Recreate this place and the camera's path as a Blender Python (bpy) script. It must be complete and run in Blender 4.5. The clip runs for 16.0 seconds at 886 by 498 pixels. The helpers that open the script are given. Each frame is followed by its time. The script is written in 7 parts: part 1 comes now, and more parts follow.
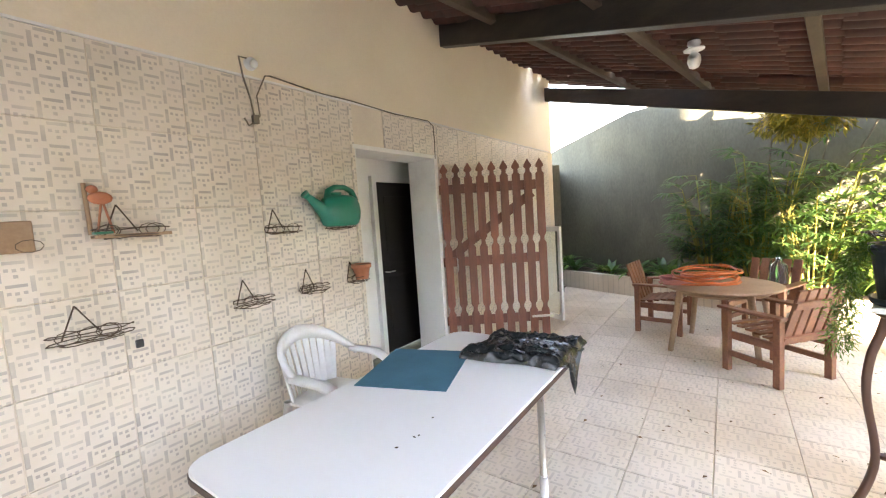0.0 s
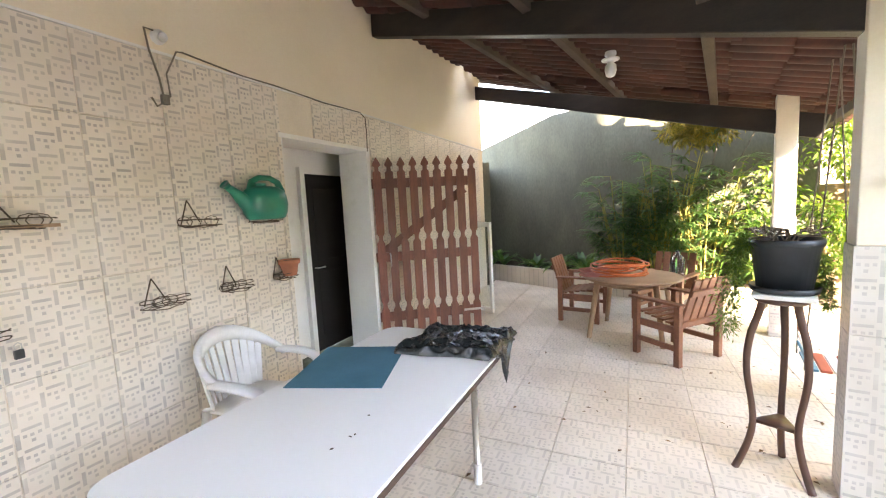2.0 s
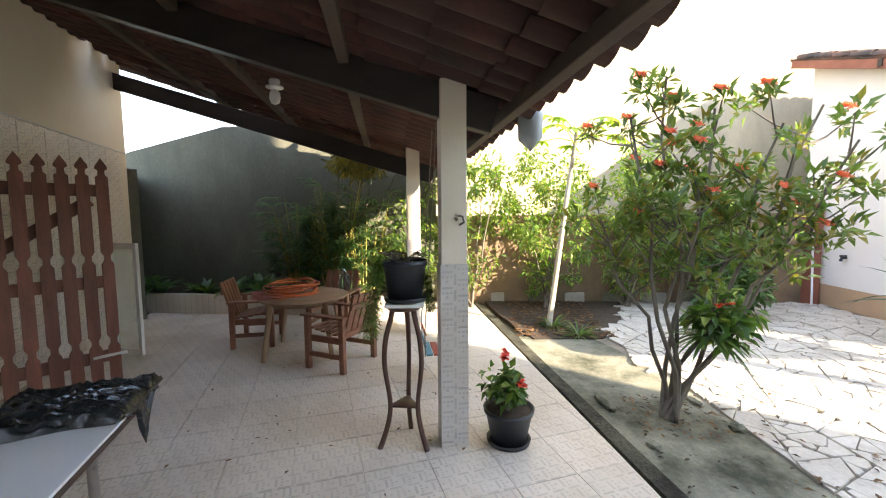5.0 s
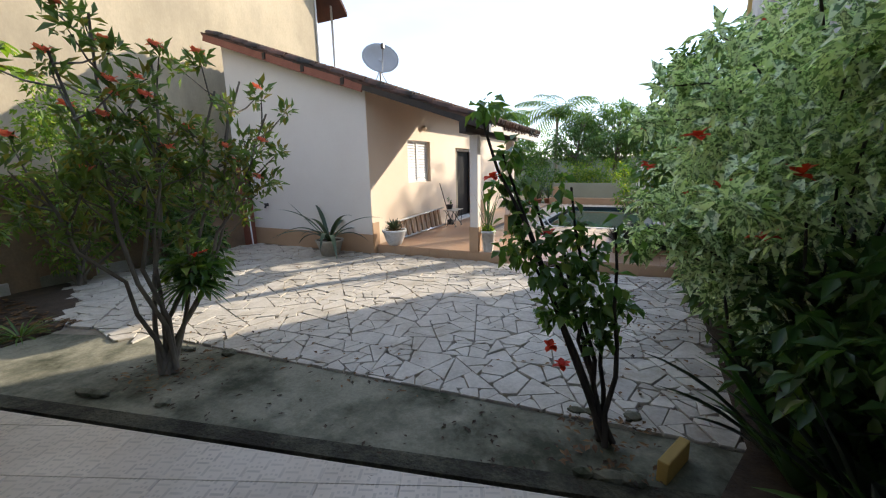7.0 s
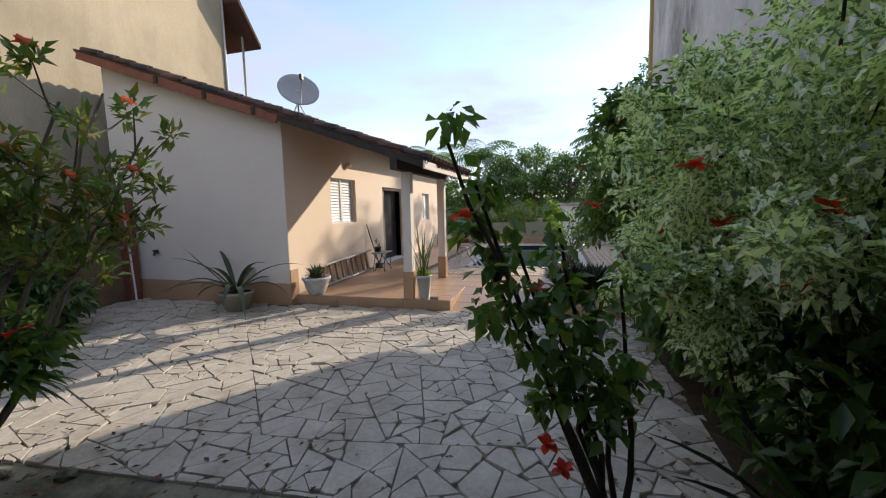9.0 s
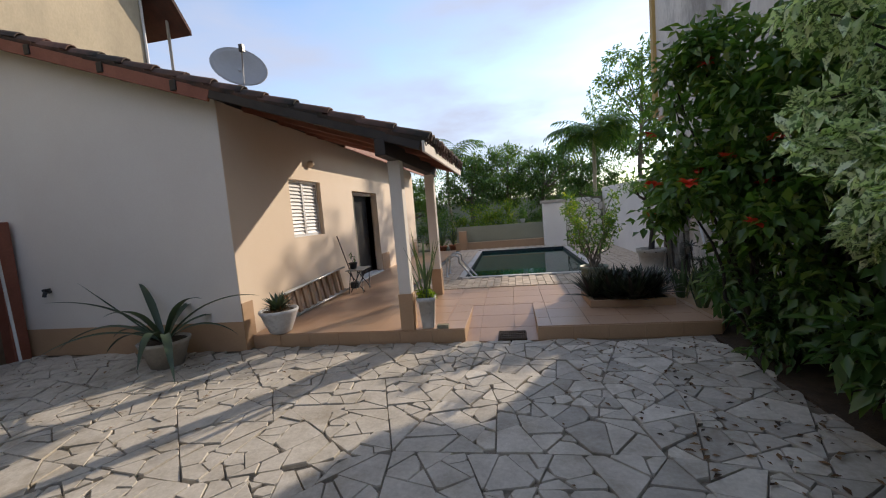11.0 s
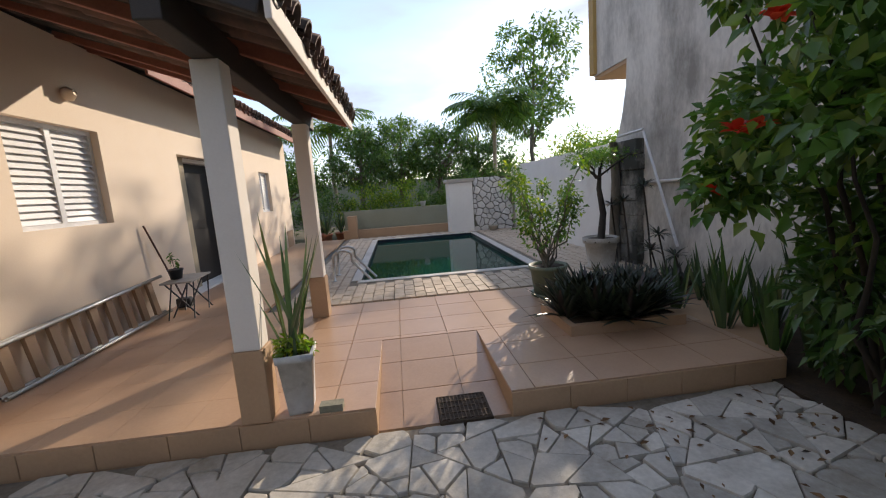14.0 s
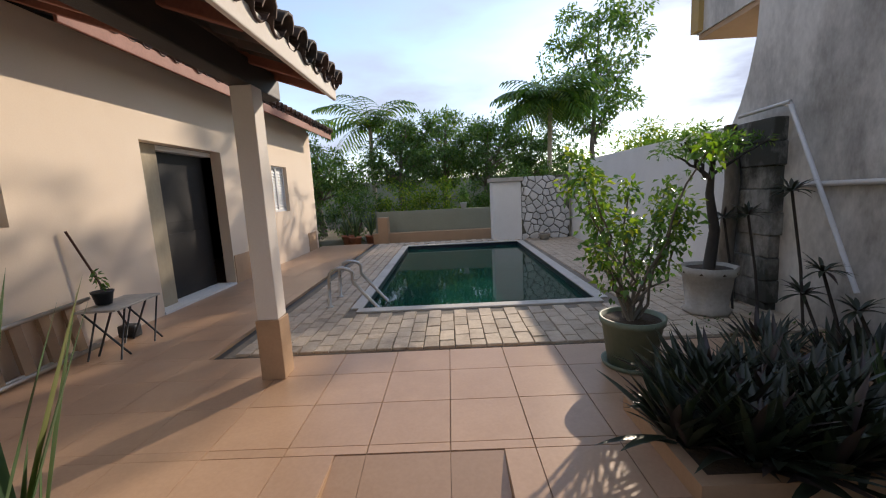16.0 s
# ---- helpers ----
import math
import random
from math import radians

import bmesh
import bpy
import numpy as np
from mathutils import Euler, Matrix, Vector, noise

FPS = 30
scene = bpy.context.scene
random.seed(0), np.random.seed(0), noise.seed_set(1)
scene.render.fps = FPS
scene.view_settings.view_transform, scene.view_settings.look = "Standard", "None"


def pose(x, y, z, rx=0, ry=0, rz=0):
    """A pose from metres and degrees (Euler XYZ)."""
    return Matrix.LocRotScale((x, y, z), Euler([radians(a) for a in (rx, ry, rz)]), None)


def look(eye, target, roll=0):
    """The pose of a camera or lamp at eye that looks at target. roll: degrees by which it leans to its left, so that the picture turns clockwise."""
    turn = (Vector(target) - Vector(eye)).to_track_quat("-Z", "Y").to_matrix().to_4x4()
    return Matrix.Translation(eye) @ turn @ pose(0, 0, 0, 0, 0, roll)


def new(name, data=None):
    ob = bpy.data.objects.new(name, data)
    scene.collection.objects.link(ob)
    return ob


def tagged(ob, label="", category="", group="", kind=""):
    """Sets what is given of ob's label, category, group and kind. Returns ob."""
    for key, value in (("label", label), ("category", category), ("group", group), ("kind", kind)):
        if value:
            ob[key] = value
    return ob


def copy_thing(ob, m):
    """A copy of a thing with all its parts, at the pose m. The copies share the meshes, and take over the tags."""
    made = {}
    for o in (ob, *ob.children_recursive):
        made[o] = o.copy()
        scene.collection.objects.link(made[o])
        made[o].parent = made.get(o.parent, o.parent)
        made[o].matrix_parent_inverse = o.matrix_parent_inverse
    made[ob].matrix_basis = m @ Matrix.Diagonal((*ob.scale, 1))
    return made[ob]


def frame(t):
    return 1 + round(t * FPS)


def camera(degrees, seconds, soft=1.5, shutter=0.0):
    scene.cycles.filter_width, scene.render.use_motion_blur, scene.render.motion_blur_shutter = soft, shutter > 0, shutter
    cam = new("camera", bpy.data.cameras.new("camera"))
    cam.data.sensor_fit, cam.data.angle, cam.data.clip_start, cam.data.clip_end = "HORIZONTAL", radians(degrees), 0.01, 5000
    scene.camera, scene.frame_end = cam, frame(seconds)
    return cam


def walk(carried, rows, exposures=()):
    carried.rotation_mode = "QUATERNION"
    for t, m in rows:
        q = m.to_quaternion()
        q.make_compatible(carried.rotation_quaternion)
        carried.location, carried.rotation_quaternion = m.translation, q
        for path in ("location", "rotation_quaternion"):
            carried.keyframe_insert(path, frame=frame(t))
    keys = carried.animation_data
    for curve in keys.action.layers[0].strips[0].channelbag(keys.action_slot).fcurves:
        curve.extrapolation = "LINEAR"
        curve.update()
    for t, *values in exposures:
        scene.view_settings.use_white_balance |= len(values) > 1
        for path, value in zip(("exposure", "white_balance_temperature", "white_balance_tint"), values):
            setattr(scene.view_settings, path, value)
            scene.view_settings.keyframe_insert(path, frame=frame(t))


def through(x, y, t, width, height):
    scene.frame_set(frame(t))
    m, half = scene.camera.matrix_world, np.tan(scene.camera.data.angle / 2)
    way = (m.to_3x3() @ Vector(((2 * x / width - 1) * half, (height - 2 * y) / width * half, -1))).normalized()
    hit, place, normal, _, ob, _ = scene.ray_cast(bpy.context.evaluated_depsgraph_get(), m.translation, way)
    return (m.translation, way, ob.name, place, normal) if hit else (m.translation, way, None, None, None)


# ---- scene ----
cam = camera(95.8, 16.0, soft=1.15)
PATH = [
    (0, (1.773, -0.328, 1.664), (2.805, 1.378, 1.499), -3.8),
    (0.5, (1.769, -0.315, 1.664), (2.917, 1.315, 1.506), -2.3),
    (1, (1.742, -0.303, 1.662), (2.863, 1.345, 1.496), -1.7),
    (1.5, (1.738, -0.309, 1.664), (2.871, 1.329, 1.481), -2.6),
    (2, (1.760, -0.306, 1.661), (3.064, 1.196, 1.452), -3.0),
    (2.5, (1.780, -0.285, 1.653), (3.308, 0.983, 1.411), -3.8),
    (3, (1.742, -0.279, 1.662), (3.146, 1.129, 1.448), -5.9),
    (5.3, (1.811, -0.476, 1.712), (3.773, -0.754, 1.444), -2.4),
    (5.5, (1.845, -0.425, 1.693), (3.710, -1.047, 1.324), -3.4),
    (6, (1.715, -0.375, 1.678), (3.340, -1.479, 1.304), -2.8),
    (6.5, (1.578, -0.334, 1.668), (2.879, -1.782, 1.210), -2.6),
    (7, (1.653, -0.239, 1.676), (2.532, -1.991, 1.280), -1.2),
    (7.5, (1.685, -0.188, 1.686), (2.305, -2.060, 1.352), 0.2),
    (8, (1.703, -0.339, 1.689), (2.252, -2.249, 1.463), -0.8),
    (8.5, (1.804, -0.581, 1.689), (2.442, -2.457, 1.418), -0.8),
    (9, (2.065, -0.810, 1.658), (2.598, -2.726, 1.450), -1.3),
    (9.2, (2.186, -0.874, 1.652), (2.684, -2.799, 1.434), -1.6),
    (11.3, (3.081, -2.460, 1.554), (3.413, -4.425, 1.379), -4.5),
    (11.5, (3.111, -2.605, 1.567), (3.430, -4.566, 1.338), -3.0),
    (12, (3.274, -2.981, 1.567), (3.528, -4.956, 1.379), -3.4),
    (12.5, (3.388, -3.320, 1.563), (3.544, -5.303, 1.359), -2.8),
    (13, (3.425, -3.719, 1.562), (3.600, -5.703, 1.376), -2.9),
    (13.5, (3.467, -4.166, 1.534), (3.364, -6.145, 1.265), -3.3),
    (14, (3.415, -4.557, 1.470), (3.212, -6.525, 1.173), -4.1),
    (14.5, (3.312, -4.938, 1.480), (3.197, -6.912, 1.181), -4.1),
    (15, (3.301, -5.353, 1.526), (3.086, -7.329, 1.300), -4.8),
    (15.5, (3.171, -5.767, 1.493), (3.118, -7.758, 1.313), -4.8),
    (16, (3.016, -6.189, 1.465), (3.058, -8.168, 1.180), -3.0),
]
EXPOSURES = [(0.0, 4.96, 7250, 17), (1.5, 4.96, 7250, 17), (3.0, 4.63, 7250, 16), (5.3, 3.05, 6650, 13), (6.0, 2.25, 6350, 12), (7.0, 1.6, 6300, 12), (9.0, 1.02, 6450, 15), (11.5, 0.76, 6500, 15), (13.0, 0.92, 6500, 15), (15.0, 0.97, 6450, 15), (16.0, 0.82, 6450, 15)]
SKY, SUN = 0.15, 2.7
walk(cam, [(t, look(eye, target, roll)) for t, eye, target, roll in PATH], EXPOSURES)

# ---- world and sun ----
SUN_AZ = math.atan2(-0.85, -0.53)      # towards the sun, seen from the place
SUN_EL = radians(22.5)
world = bpy.data.worlds.new("sky")
scene.world = world
world.use_nodes = True
wn, wl = world.node_tree.nodes, world.node_tree.links
wn.clear()
sky = wn.new("ShaderNodeTexSky")
sky.sky_type = "NISHITA"
sky.sun_disc = False
sky.sun_elevation = SUN_EL
sky.sun_rotation = math.pi / 2 - SUN_AZ
sky.air_density, sky.dust_density, sky.ozone_density = 1.0, 0.15, 1.2
wtc = wn.new("ShaderNodeTexCoord")
wmap = wn.new("ShaderNodeMapping")
wmap.inputs["Scale"].default_value = (1.1, 1.1, 3.6)
wnoise = wn.new("ShaderNodeTexNoise")
wnoise.inputs["Scale"].default_value = 2.1
wnoise.inputs["Detail"].default_value = 7
wramp = wn.new("ShaderNodeValToRGB")
wramp.color_ramp.elements[0].position, wramp.color_ramp.elements[1].position = 0.33, 0.66
wmix = wn.new("ShaderNodeMix")
wmix.data_type = "RGBA"
wmix.inputs["B"].default_value = (2.35, 2.62, 3.2, 1)
wbg = wn.new("ShaderNodeBackground")
wbg.inputs["Strength"].default_value = SKY
wout = wn.new("ShaderNodeOutputWorld")
wl.new(wtc.outputs["Generated"], wmap.inputs["Vector"])
wl.new(wmap.outputs["Vector"], wnoise.inputs["Vector"])
wl.new(wnoise.outputs["Fac"], wramp.inputs["Fac"])
wl.new(wramp.outputs["Color"], wmix.inputs["Factor"])
wl.new(sky.outputs["Color"], wmix.inputs["A"])
wl.new(wmix.outputs["Result"], wbg.inputs["Color"])
wl.new(wbg.outputs["Background"], wout.inputs["Surface"])
sun_data = bpy.data.lights.new("sun", "SUN")
sun_data.energy, sun_data.angle, sun_data.color = SUN, radians(0.6), (1.0, 0.87, 0.68)
sun = new("sun", sun_data)
SUN_DIR = Vector((math.cos(SUN_AZ) * math.cos(SUN_EL), math.sin(SUN_AZ) * math.cos(SUN_EL), math.sin(SUN_EL)))
sun.matrix_world = look(SUN_DIR * 30, (0, 0, 0))


# ---- materials ----
def nodes_of(name, rough=0.6, metal=0.0):
    m = bpy.data.materials.new(name)
    m.use_nodes = True
    nt = m.node_tree
    b = nt.nodes["Principled BSDF"]
    b.inputs["Roughness"].default_value, b.inputs["Metallic"].default_value = rough, metal
    return m, nt, b


def noise_at(nt, vec, scale, detail=4, rough=0.6):
    n = nt.nodes.new("ShaderNodeTexNoise")
    n.inputs["Scale"].default_value, n.inputs["Detail"].default_value, n.inputs["Roughness"].default_value = scale, detail, rough
    if vec is not None:
        nt.links.new(vec, n.inputs["Vector"])
    return n.outputs["Fac"]


def ramp(nt, fac, lo, hi, c0=(0, 0, 0), c1=(1, 1, 1)):
    r = nt.nodes.new("ShaderNodeValToRGB")
    e = r.color_ramp.elements
    e[0].position, e[1].position = lo, hi
    e[0].color, e[1].color = (*c0, 1), (*c1, 1)
    nt.links.new(fac, r.inputs["Fac"])
    return r.outputs["Color"]


def mixc(nt, fac, a, b, mode="MIX"):
    m = nt.nodes.new("ShaderNodeMix")
    m.data_type, m.blend_type = "RGBA", mode
    for key, v in (("Factor", fac), ("A", a), ("B", b)):
        if isinstance(v, (int, float)):
            m.inputs[key].default_value = v
        elif isinstance(v, tuple):
            m.inputs[key].default_value = (*v, 1)
        else:
            nt.links.new(v, m.inputs[key])
    return m.outputs["Result"]


def calc(nt, op, a, b=0.0, c=0.0):
    m = nt.nodes.new("ShaderNodeMath")
    m.operation = op
    for i, v in enumerate((a, b, c)):
        if isinstance(v, (int, float)):
            m.inputs[i].default_value = v
        else:
            nt.links.new(v, m.inputs[i])
    return m.outputs[0]


def coords(nt, kind="Object", scale=(1, 1, 1)):
    t = nt.nodes.new("ShaderNodeTexCoord")
    if kind == "World":
        g = nt.nodes.new("ShaderNodeNewGeometry")
        out = g.outputs["Position"]
    else:
        out = t.outputs[kind]
    if scale != (1, 1, 1):
        mp = nt.nodes.new("ShaderNodeMapping")
        mp.inputs["Scale"].default_value = scale
        nt.links.new(out, mp.inputs["Vector"])
        out = mp.outputs["Vector"]
    return out


def bumped(nt, b, height, strength=0.3, dist=0.01):
    n = nt.nodes.new("ShaderNodeBump")
    n.inputs["Strength"].default_value, n.inputs["Distance"].default_value = strength, dist
    nt.links.new(height, n.inputs["Height"])
    nt.links.new(n.outputs["Normal"], b.inputs["Normal"])


def surface(name, c0, c1, rough=0.7, grain=40, blot=2.5, bump=0.25, metal=0.0, stain=None, stain_at=(0.55, 0.75), stretch=(1, 1, 1), vary=0.0, kind="World", dist=0.01):
    """Two-scale noise between two colours, an optional stain colour, and fine relief."""
    m, nt, b = nodes_of(name, rough, metal)
    v = coords(nt, kind, stretch)
    big, fine = noise_at(nt, v, blot, 5), noise_at(nt, v, grain, 4)
    f = calc(nt, "ADD", calc(nt, "MULTIPLY", big, 0.6), calc(nt, "MULTIPLY", fine, 0.4))
    col = mixc(nt, ramp(nt, f, 0.35, 0.65), c0, c1)
    if stain:
        col = mixc(nt, ramp(nt, noise_at(nt, v, blot * 0.45, 7, 0.7), *stain_at), col, stain)
    if vary:
        info = nt.nodes.new("ShaderNodeObjectInfo")
        k = calc(nt, "ADD", 1 - vary / 2, calc(nt, "MULTIPLY", info.outputs["Random"], vary))
        comb = nt.nodes.new("ShaderNodeCombineColor")
        for i in range(3):
            nt.links.new(k, comb.inputs[i])
        col = mixc(nt, 1.0, col, comb.outputs[0], "MULTIPLY")
    nt.links.new(col, b.inputs["Base Color"])
    r = calc(nt, "ADD", rough - 0.08, calc(nt, "MULTIPLY", fine, 0.16))
    nt.links.new(r, b.inputs["Roughness"])
    if bump:
        bumped(nt, b, f, bump, dist)
    return m


def printed_tile(name, base, ink, cell, rough, vary=0.05, strength=1.0, axis="xz"):
    """Glazed tile printed with a weave of short bars and dots."""
    m, nt, b = nodes_of(name, rough)
    v = coords(nt, "Object")
    sep = nt.nodes.new("ShaderNodeSeparateXYZ")
    nt.links.new(v, sep.inputs[0])
    ax, ay = sep.outputs["X"], sep.outputs["Y" if axis == "xy" else "Z"]
    if axis == "round":
        ax = calc(nt, "ADD", ax, sep.outputs["Y"])
    info = nt.nodes.new("ShaderNodeObjectInfo")
    shift = calc(nt, "FLOOR", calc(nt, "MULTIPLY", info.outputs["Random"], 3))
    u, w = calc(nt, "ADD", calc(nt, "DIVIDE", ax, cell), 50), calc(nt, "ADD", calc(nt, "DIVIDE", ay, cell), 50)
    fu, fw = calc(nt, "FRACT", u), calc(nt, "FRACT", w)
    cu, cw = calc(nt, "FLOOR", u), calc(nt, "FLOOR", w)
    comb = nt.nodes.new("ShaderNodeCombineXYZ")
    nt.links.new(cu, comb.inputs[0]), nt.links.new(cw, comb.inputs[1]), nt.links.new(shift, comb.inputs[2])
    wh = nt.nodes.new("ShaderNodeTexWhiteNoise")
    wh.noise_dimensions = "3D"
    nt.links.new(comb.outputs[0], wh.inputs["Vector"])
    rnd = wh.outputs["Value"]

    def band(f, n, lo, hi):
        s = calc(nt, "FRACT", calc(nt, "MULTIPLY", f, n))
        return calc(nt, "MULTIPLY", calc(nt, "GREATER_THAN", s, lo), calc(nt, "LESS_THAN", s, hi))
    # each cell: an upright bar, a level bar, a row of three dots and one dot; every other column is set half a cell up
    fw = calc(nt, "FRACT", calc(nt, "ADD", w, calc(nt, "MULTIPLY", calc(nt, "MODULO", cu, 2.0), 0.5)))
    pat = calc(nt, "MULTIPLY", band(fu, 1, 0.01, 0.17), band(fw, 1, 0.04, 0.74))
    for u0, u1, w0, w1 in ((0.24, 0.92, 0.79, 0.93), (0.26, 0.40, 0.48, 0.62), (0.50, 0.64, 0.46, 0.60), (0.76, 0.90, 0.48, 0.62), (0.52, 0.67, 0.19, 0.34)):
        pat = calc(nt, "ADD", pat, calc(nt, "MULTIPLY", band(fu, 1, u0, u1), band(fw, 1, w0, w1)))
    part_on = calc(nt, "ADD", 0.6, calc(nt, "MULTIPLY", rnd, 0.4))
    g = coords(nt, "World")
    fade = ramp(nt, noise_at(nt, g, 5, 5), 0.3, 0.65, (0.35,) * 3, (1, 1, 1))
    wear = calc(nt, "MULTIPLY", calc(nt, "MULTIPLY", pat, part_on), calc(nt, "MULTIPLY", fade, strength))
    dirt = ramp(nt, noise_at(nt, g, 1.7, 6), 0.4, 0.75, (1, 1, 1), (0.82, 0.79, 0.74))
    k = calc(nt, "ADD", 1 - vary / 2, calc(nt, "MULTIPLY", info.outputs["Random"], vary))
    cc = nt.nodes.new("ShaderNodeCombineColor")
    for i in range(3):
        nt.links.new(k, cc.inputs[i])
    col = mixc(nt, 1.0, mixc(nt, 1.0, mixc(nt, wear, base, ink), dirt, "MULTIPLY"), cc.outputs[0], "MULTIPLY")
    nt.links.new(col, b.inputs["Base Color"])
    nt.links.new(calc(nt, "ADD", rough - 0.05, calc(nt, "MULTIPLY", noise_at(nt, g, 30), 0.2)), b.inputs["Roughness"])
    bumped(nt, b, noise_at(nt, g, 25), 0.08, 0.004)
    return m


def leafy(name, c0, c1, c2=None, rough=0.45, through=0.25, edge=None):
    """Leaf surface: each leaf its own shade, a little light comes through."""
    m, nt, b = nodes_of(name, rough)
    g = nt.nodes.new("ShaderNodeNewGeometry")
    r = g.outputs["Random Per Island"]
    col = mixc(nt, r, c0, c1)
    if c2:
        col = mixc(nt, calc(nt, "GREATER_THAN", calc(nt, "FRACT", calc(nt, "MULTIPLY", r, 7.3)), 0.8), col, c2)
    if edge:
        v = coords(nt, "World")
        col = mixc(nt, ramp(nt, noise_at(nt, v, 30, 3), 0.44, 0.52), col, edge)
    nt.links.new(col, b.inputs["Base Color"])
    tr = nt.nodes.new("ShaderNodeBsdfTranslucent")
    bright = mixc(nt, 1.0, col, (1.5, 1.7, 0.7), "MULTIPLY")
    nt.links.new(bright, tr.inputs["Color"])
    mx = nt.nodes.new("ShaderNodeMixShader")
    mx.inputs[0].default_value = through
    nt.links.new(b.outputs[0], mx.inputs[1]), nt.links.new(tr.outputs[0], mx.inputs[2])
    nt.links.new(mx.outputs[0], nt.nodes["Material Output"].inputs["Surface"])
    return m


def plain(name, c, rough=0.5, metal=0.0, amount=0.15, grain=30, bump=0.1):
    d = tuple(x * (1 - amount) for x in c)
    return surface(name, d, c, rough, grain, 4, bump, metal, kind="Object", dist=0.003)


M_CREAM = surface("cream_wall_paint", (0.73, 0.645, 0.50), (0.79, 0.71, 0.57), 0.8, 60, 1.2, 0.15, stain=(0.62, 0.52, 0.38), stain_at=(0.58, 0.85))
M_HOUSE = surface("peach_house_paint", (0.74, 0.60, 0.46), (0.79, 0.66, 0.52), 0.8, 70, 1.0, 0.15, stain=(0.66, 0.50, 0.36), stain_at=(0.6, 0.9))
M_GABLE = surface("pale_house_paint", (0.72, 0.66, 0.60), (0.78, 0.73, 0.67), 0.8, 70, 1.0, 0.15, stain=(0.60, 0.53, 0.46), stain_at=(0.62, 0.9))
M_PLINTH = surface("tan_plinth_paint", (0.42, 0.27, 0.16), (0.50, 0.33, 0.20), 0.7, 50, 1.5, 0.2, stain=(0.30, 0.20, 0.13), stain_at=(0.55, 0.85))
M_WHITE = surface("white_wall_paint", (0.72, 0.71, 0.68), (0.80, 0.79, 0.76), 0.75, 60, 2, 0.2, stain=(0.55, 0.52, 0.46), stain_at=(0.58, 0.82))
M_GREY = surface("weathered_render", (0.095, 0.095, 0.066), (0.175, 0.17, 0.125), 0.9, 35, 0.9, 0.5, stain=(0.07, 0.075, 0.06), stain_at=(0.45, 0.72), stretch=(1, 1, 0.45))
M_BLDG = surface("stained_concrete_render", (0.52, 0.50, 0.46), (0.72, 0.695, 0.64), 0.9, 22, 1.6, 0.7, stain=(0.27, 0.255, 0.23), stain_at=(0.48, 0.64), stretch=(1, 1, 0.5))
M_PILLAR = surface("mottled_pillar_stone", (0.17, 0.165, 0.15), (0.40, 0.385, 0.35), 0.9, 26, 3.0, 0.7, stain=(0.055, 0.055, 0.045), stain_at=(0.46, 0.58), stretch=(1, 1, 0.6))
M_KERB = surface("black_mossy_kerb", (0.025, 0.025, 0.016), (0.11, 0.105, 0.07), 0.95, 40, 5.0, 1.0, stain=(0.018, 0.016, 0.010), stain_at=(0.45, 0.6), dist=0.03)
M_BLDG2 = surface("cream_building_render", (0.44, 0.37, 0.25), (0.58, 0.49, 0.345), 0.9, 30, 0.5, 0.4, stain=(0.27, 0.23, 0.165), stain_at=(0.48, 0.74), stretch=(1, 1, 0.5))
M_BROWNWALL = surface("brown_boundary_render", (0.20, 0.13, 0.08), (0.30, 0.21, 0.13), 0.9, 30, 1.2, 0.5, stain=(0.09, 0.08, 0.06), stain_at=(0.45, 0.75))
M_WALLTILE = printed_tile("printed_wall_tile", (0.735, 0.67, 0.585), (0.41, 0.38, 0.345), 0.1125, 0.35)
M_FLOORTILE = printed_tile("printed_floor_tile", (0.68, 0.60, 0.505), (0.40, 0.35, 0.29), 0.1125, 0.42, 0.08, 0.7, "xy")
M_GROUT = surface("tile_grout", (0.66, 0.58, 0.47), (0.76, 0.69, 0.57), 0.9, 60, 3, 0.2)
M_DARKGROUT = surface("dark_joint", (0.15, 0.125, 0.095), (0.29, 0.25, 0.195), 0.95, 40, 3, 0.3)
M_PORCHTILE = surface("glazed_peach_tile", (0.42, 0.265, 0.165), (0.50, 0.325, 0.21), 0.33, 50, 2.2, 0.06, stain=(0.34, 0.22, 0.145), stain_at=(0.55, 0.85), vary=0.1)
M_CONCRETE = surface("mossy_concrete", (0.16, 0.155, 0.11), (0.31, 0.295, 0.22), 0.95, 45, 2.4, 0.7, stain=(0.045, 0.05, 0.028), stain_at=(0.44, 0.62))
M_FLAG = surface("pale_flagstone", (0.39, 0.355, 0.30), (0.60, 0.56, 0.49), 0.75, 35, 4.0, 0.6, stain=(0.27, 0.225, 0.16), stain_at=(0.52, 0.76), vary=0.45)
M_DECK = surface("deck_stone", (0.42, 0.33, 0.24), (0.60, 0.50, 0.38), 0.85, 40, 6.0, 0.5, stain=(0.17, 0.13, 0.10), stain_at=(0.55, 0.78), vary=0.3)
M_COPING = surface("pool_coping", (0.50, 0.47, 0.42), (0.60, 0.57, 0.52), 0.8, 40, 4, 0.4, stain=(0.3, 0.28, 0.24))
M_SOIL = surface("dark_soil", (0.032, 0.022, 0.014), (0.085, 0.058, 0.036), 0.95, 50, 6, 1.0, dist=0.03)
M_GROUND = surface("garden_soil", (0.10, 0.085, 0.05), (0.17, 0.14, 0.08), 0.95, 20, 0.8, 0.8, dist=0.03)
M_ROOF = surface("aged_clay_tile", (0.12, 0.068, 0.05), (0.21, 0.11, 0.082), 0.85, 30, 3, 0.5, stain=(0.05, 0.045, 0.04), stain_at=(0.38, 0.6))
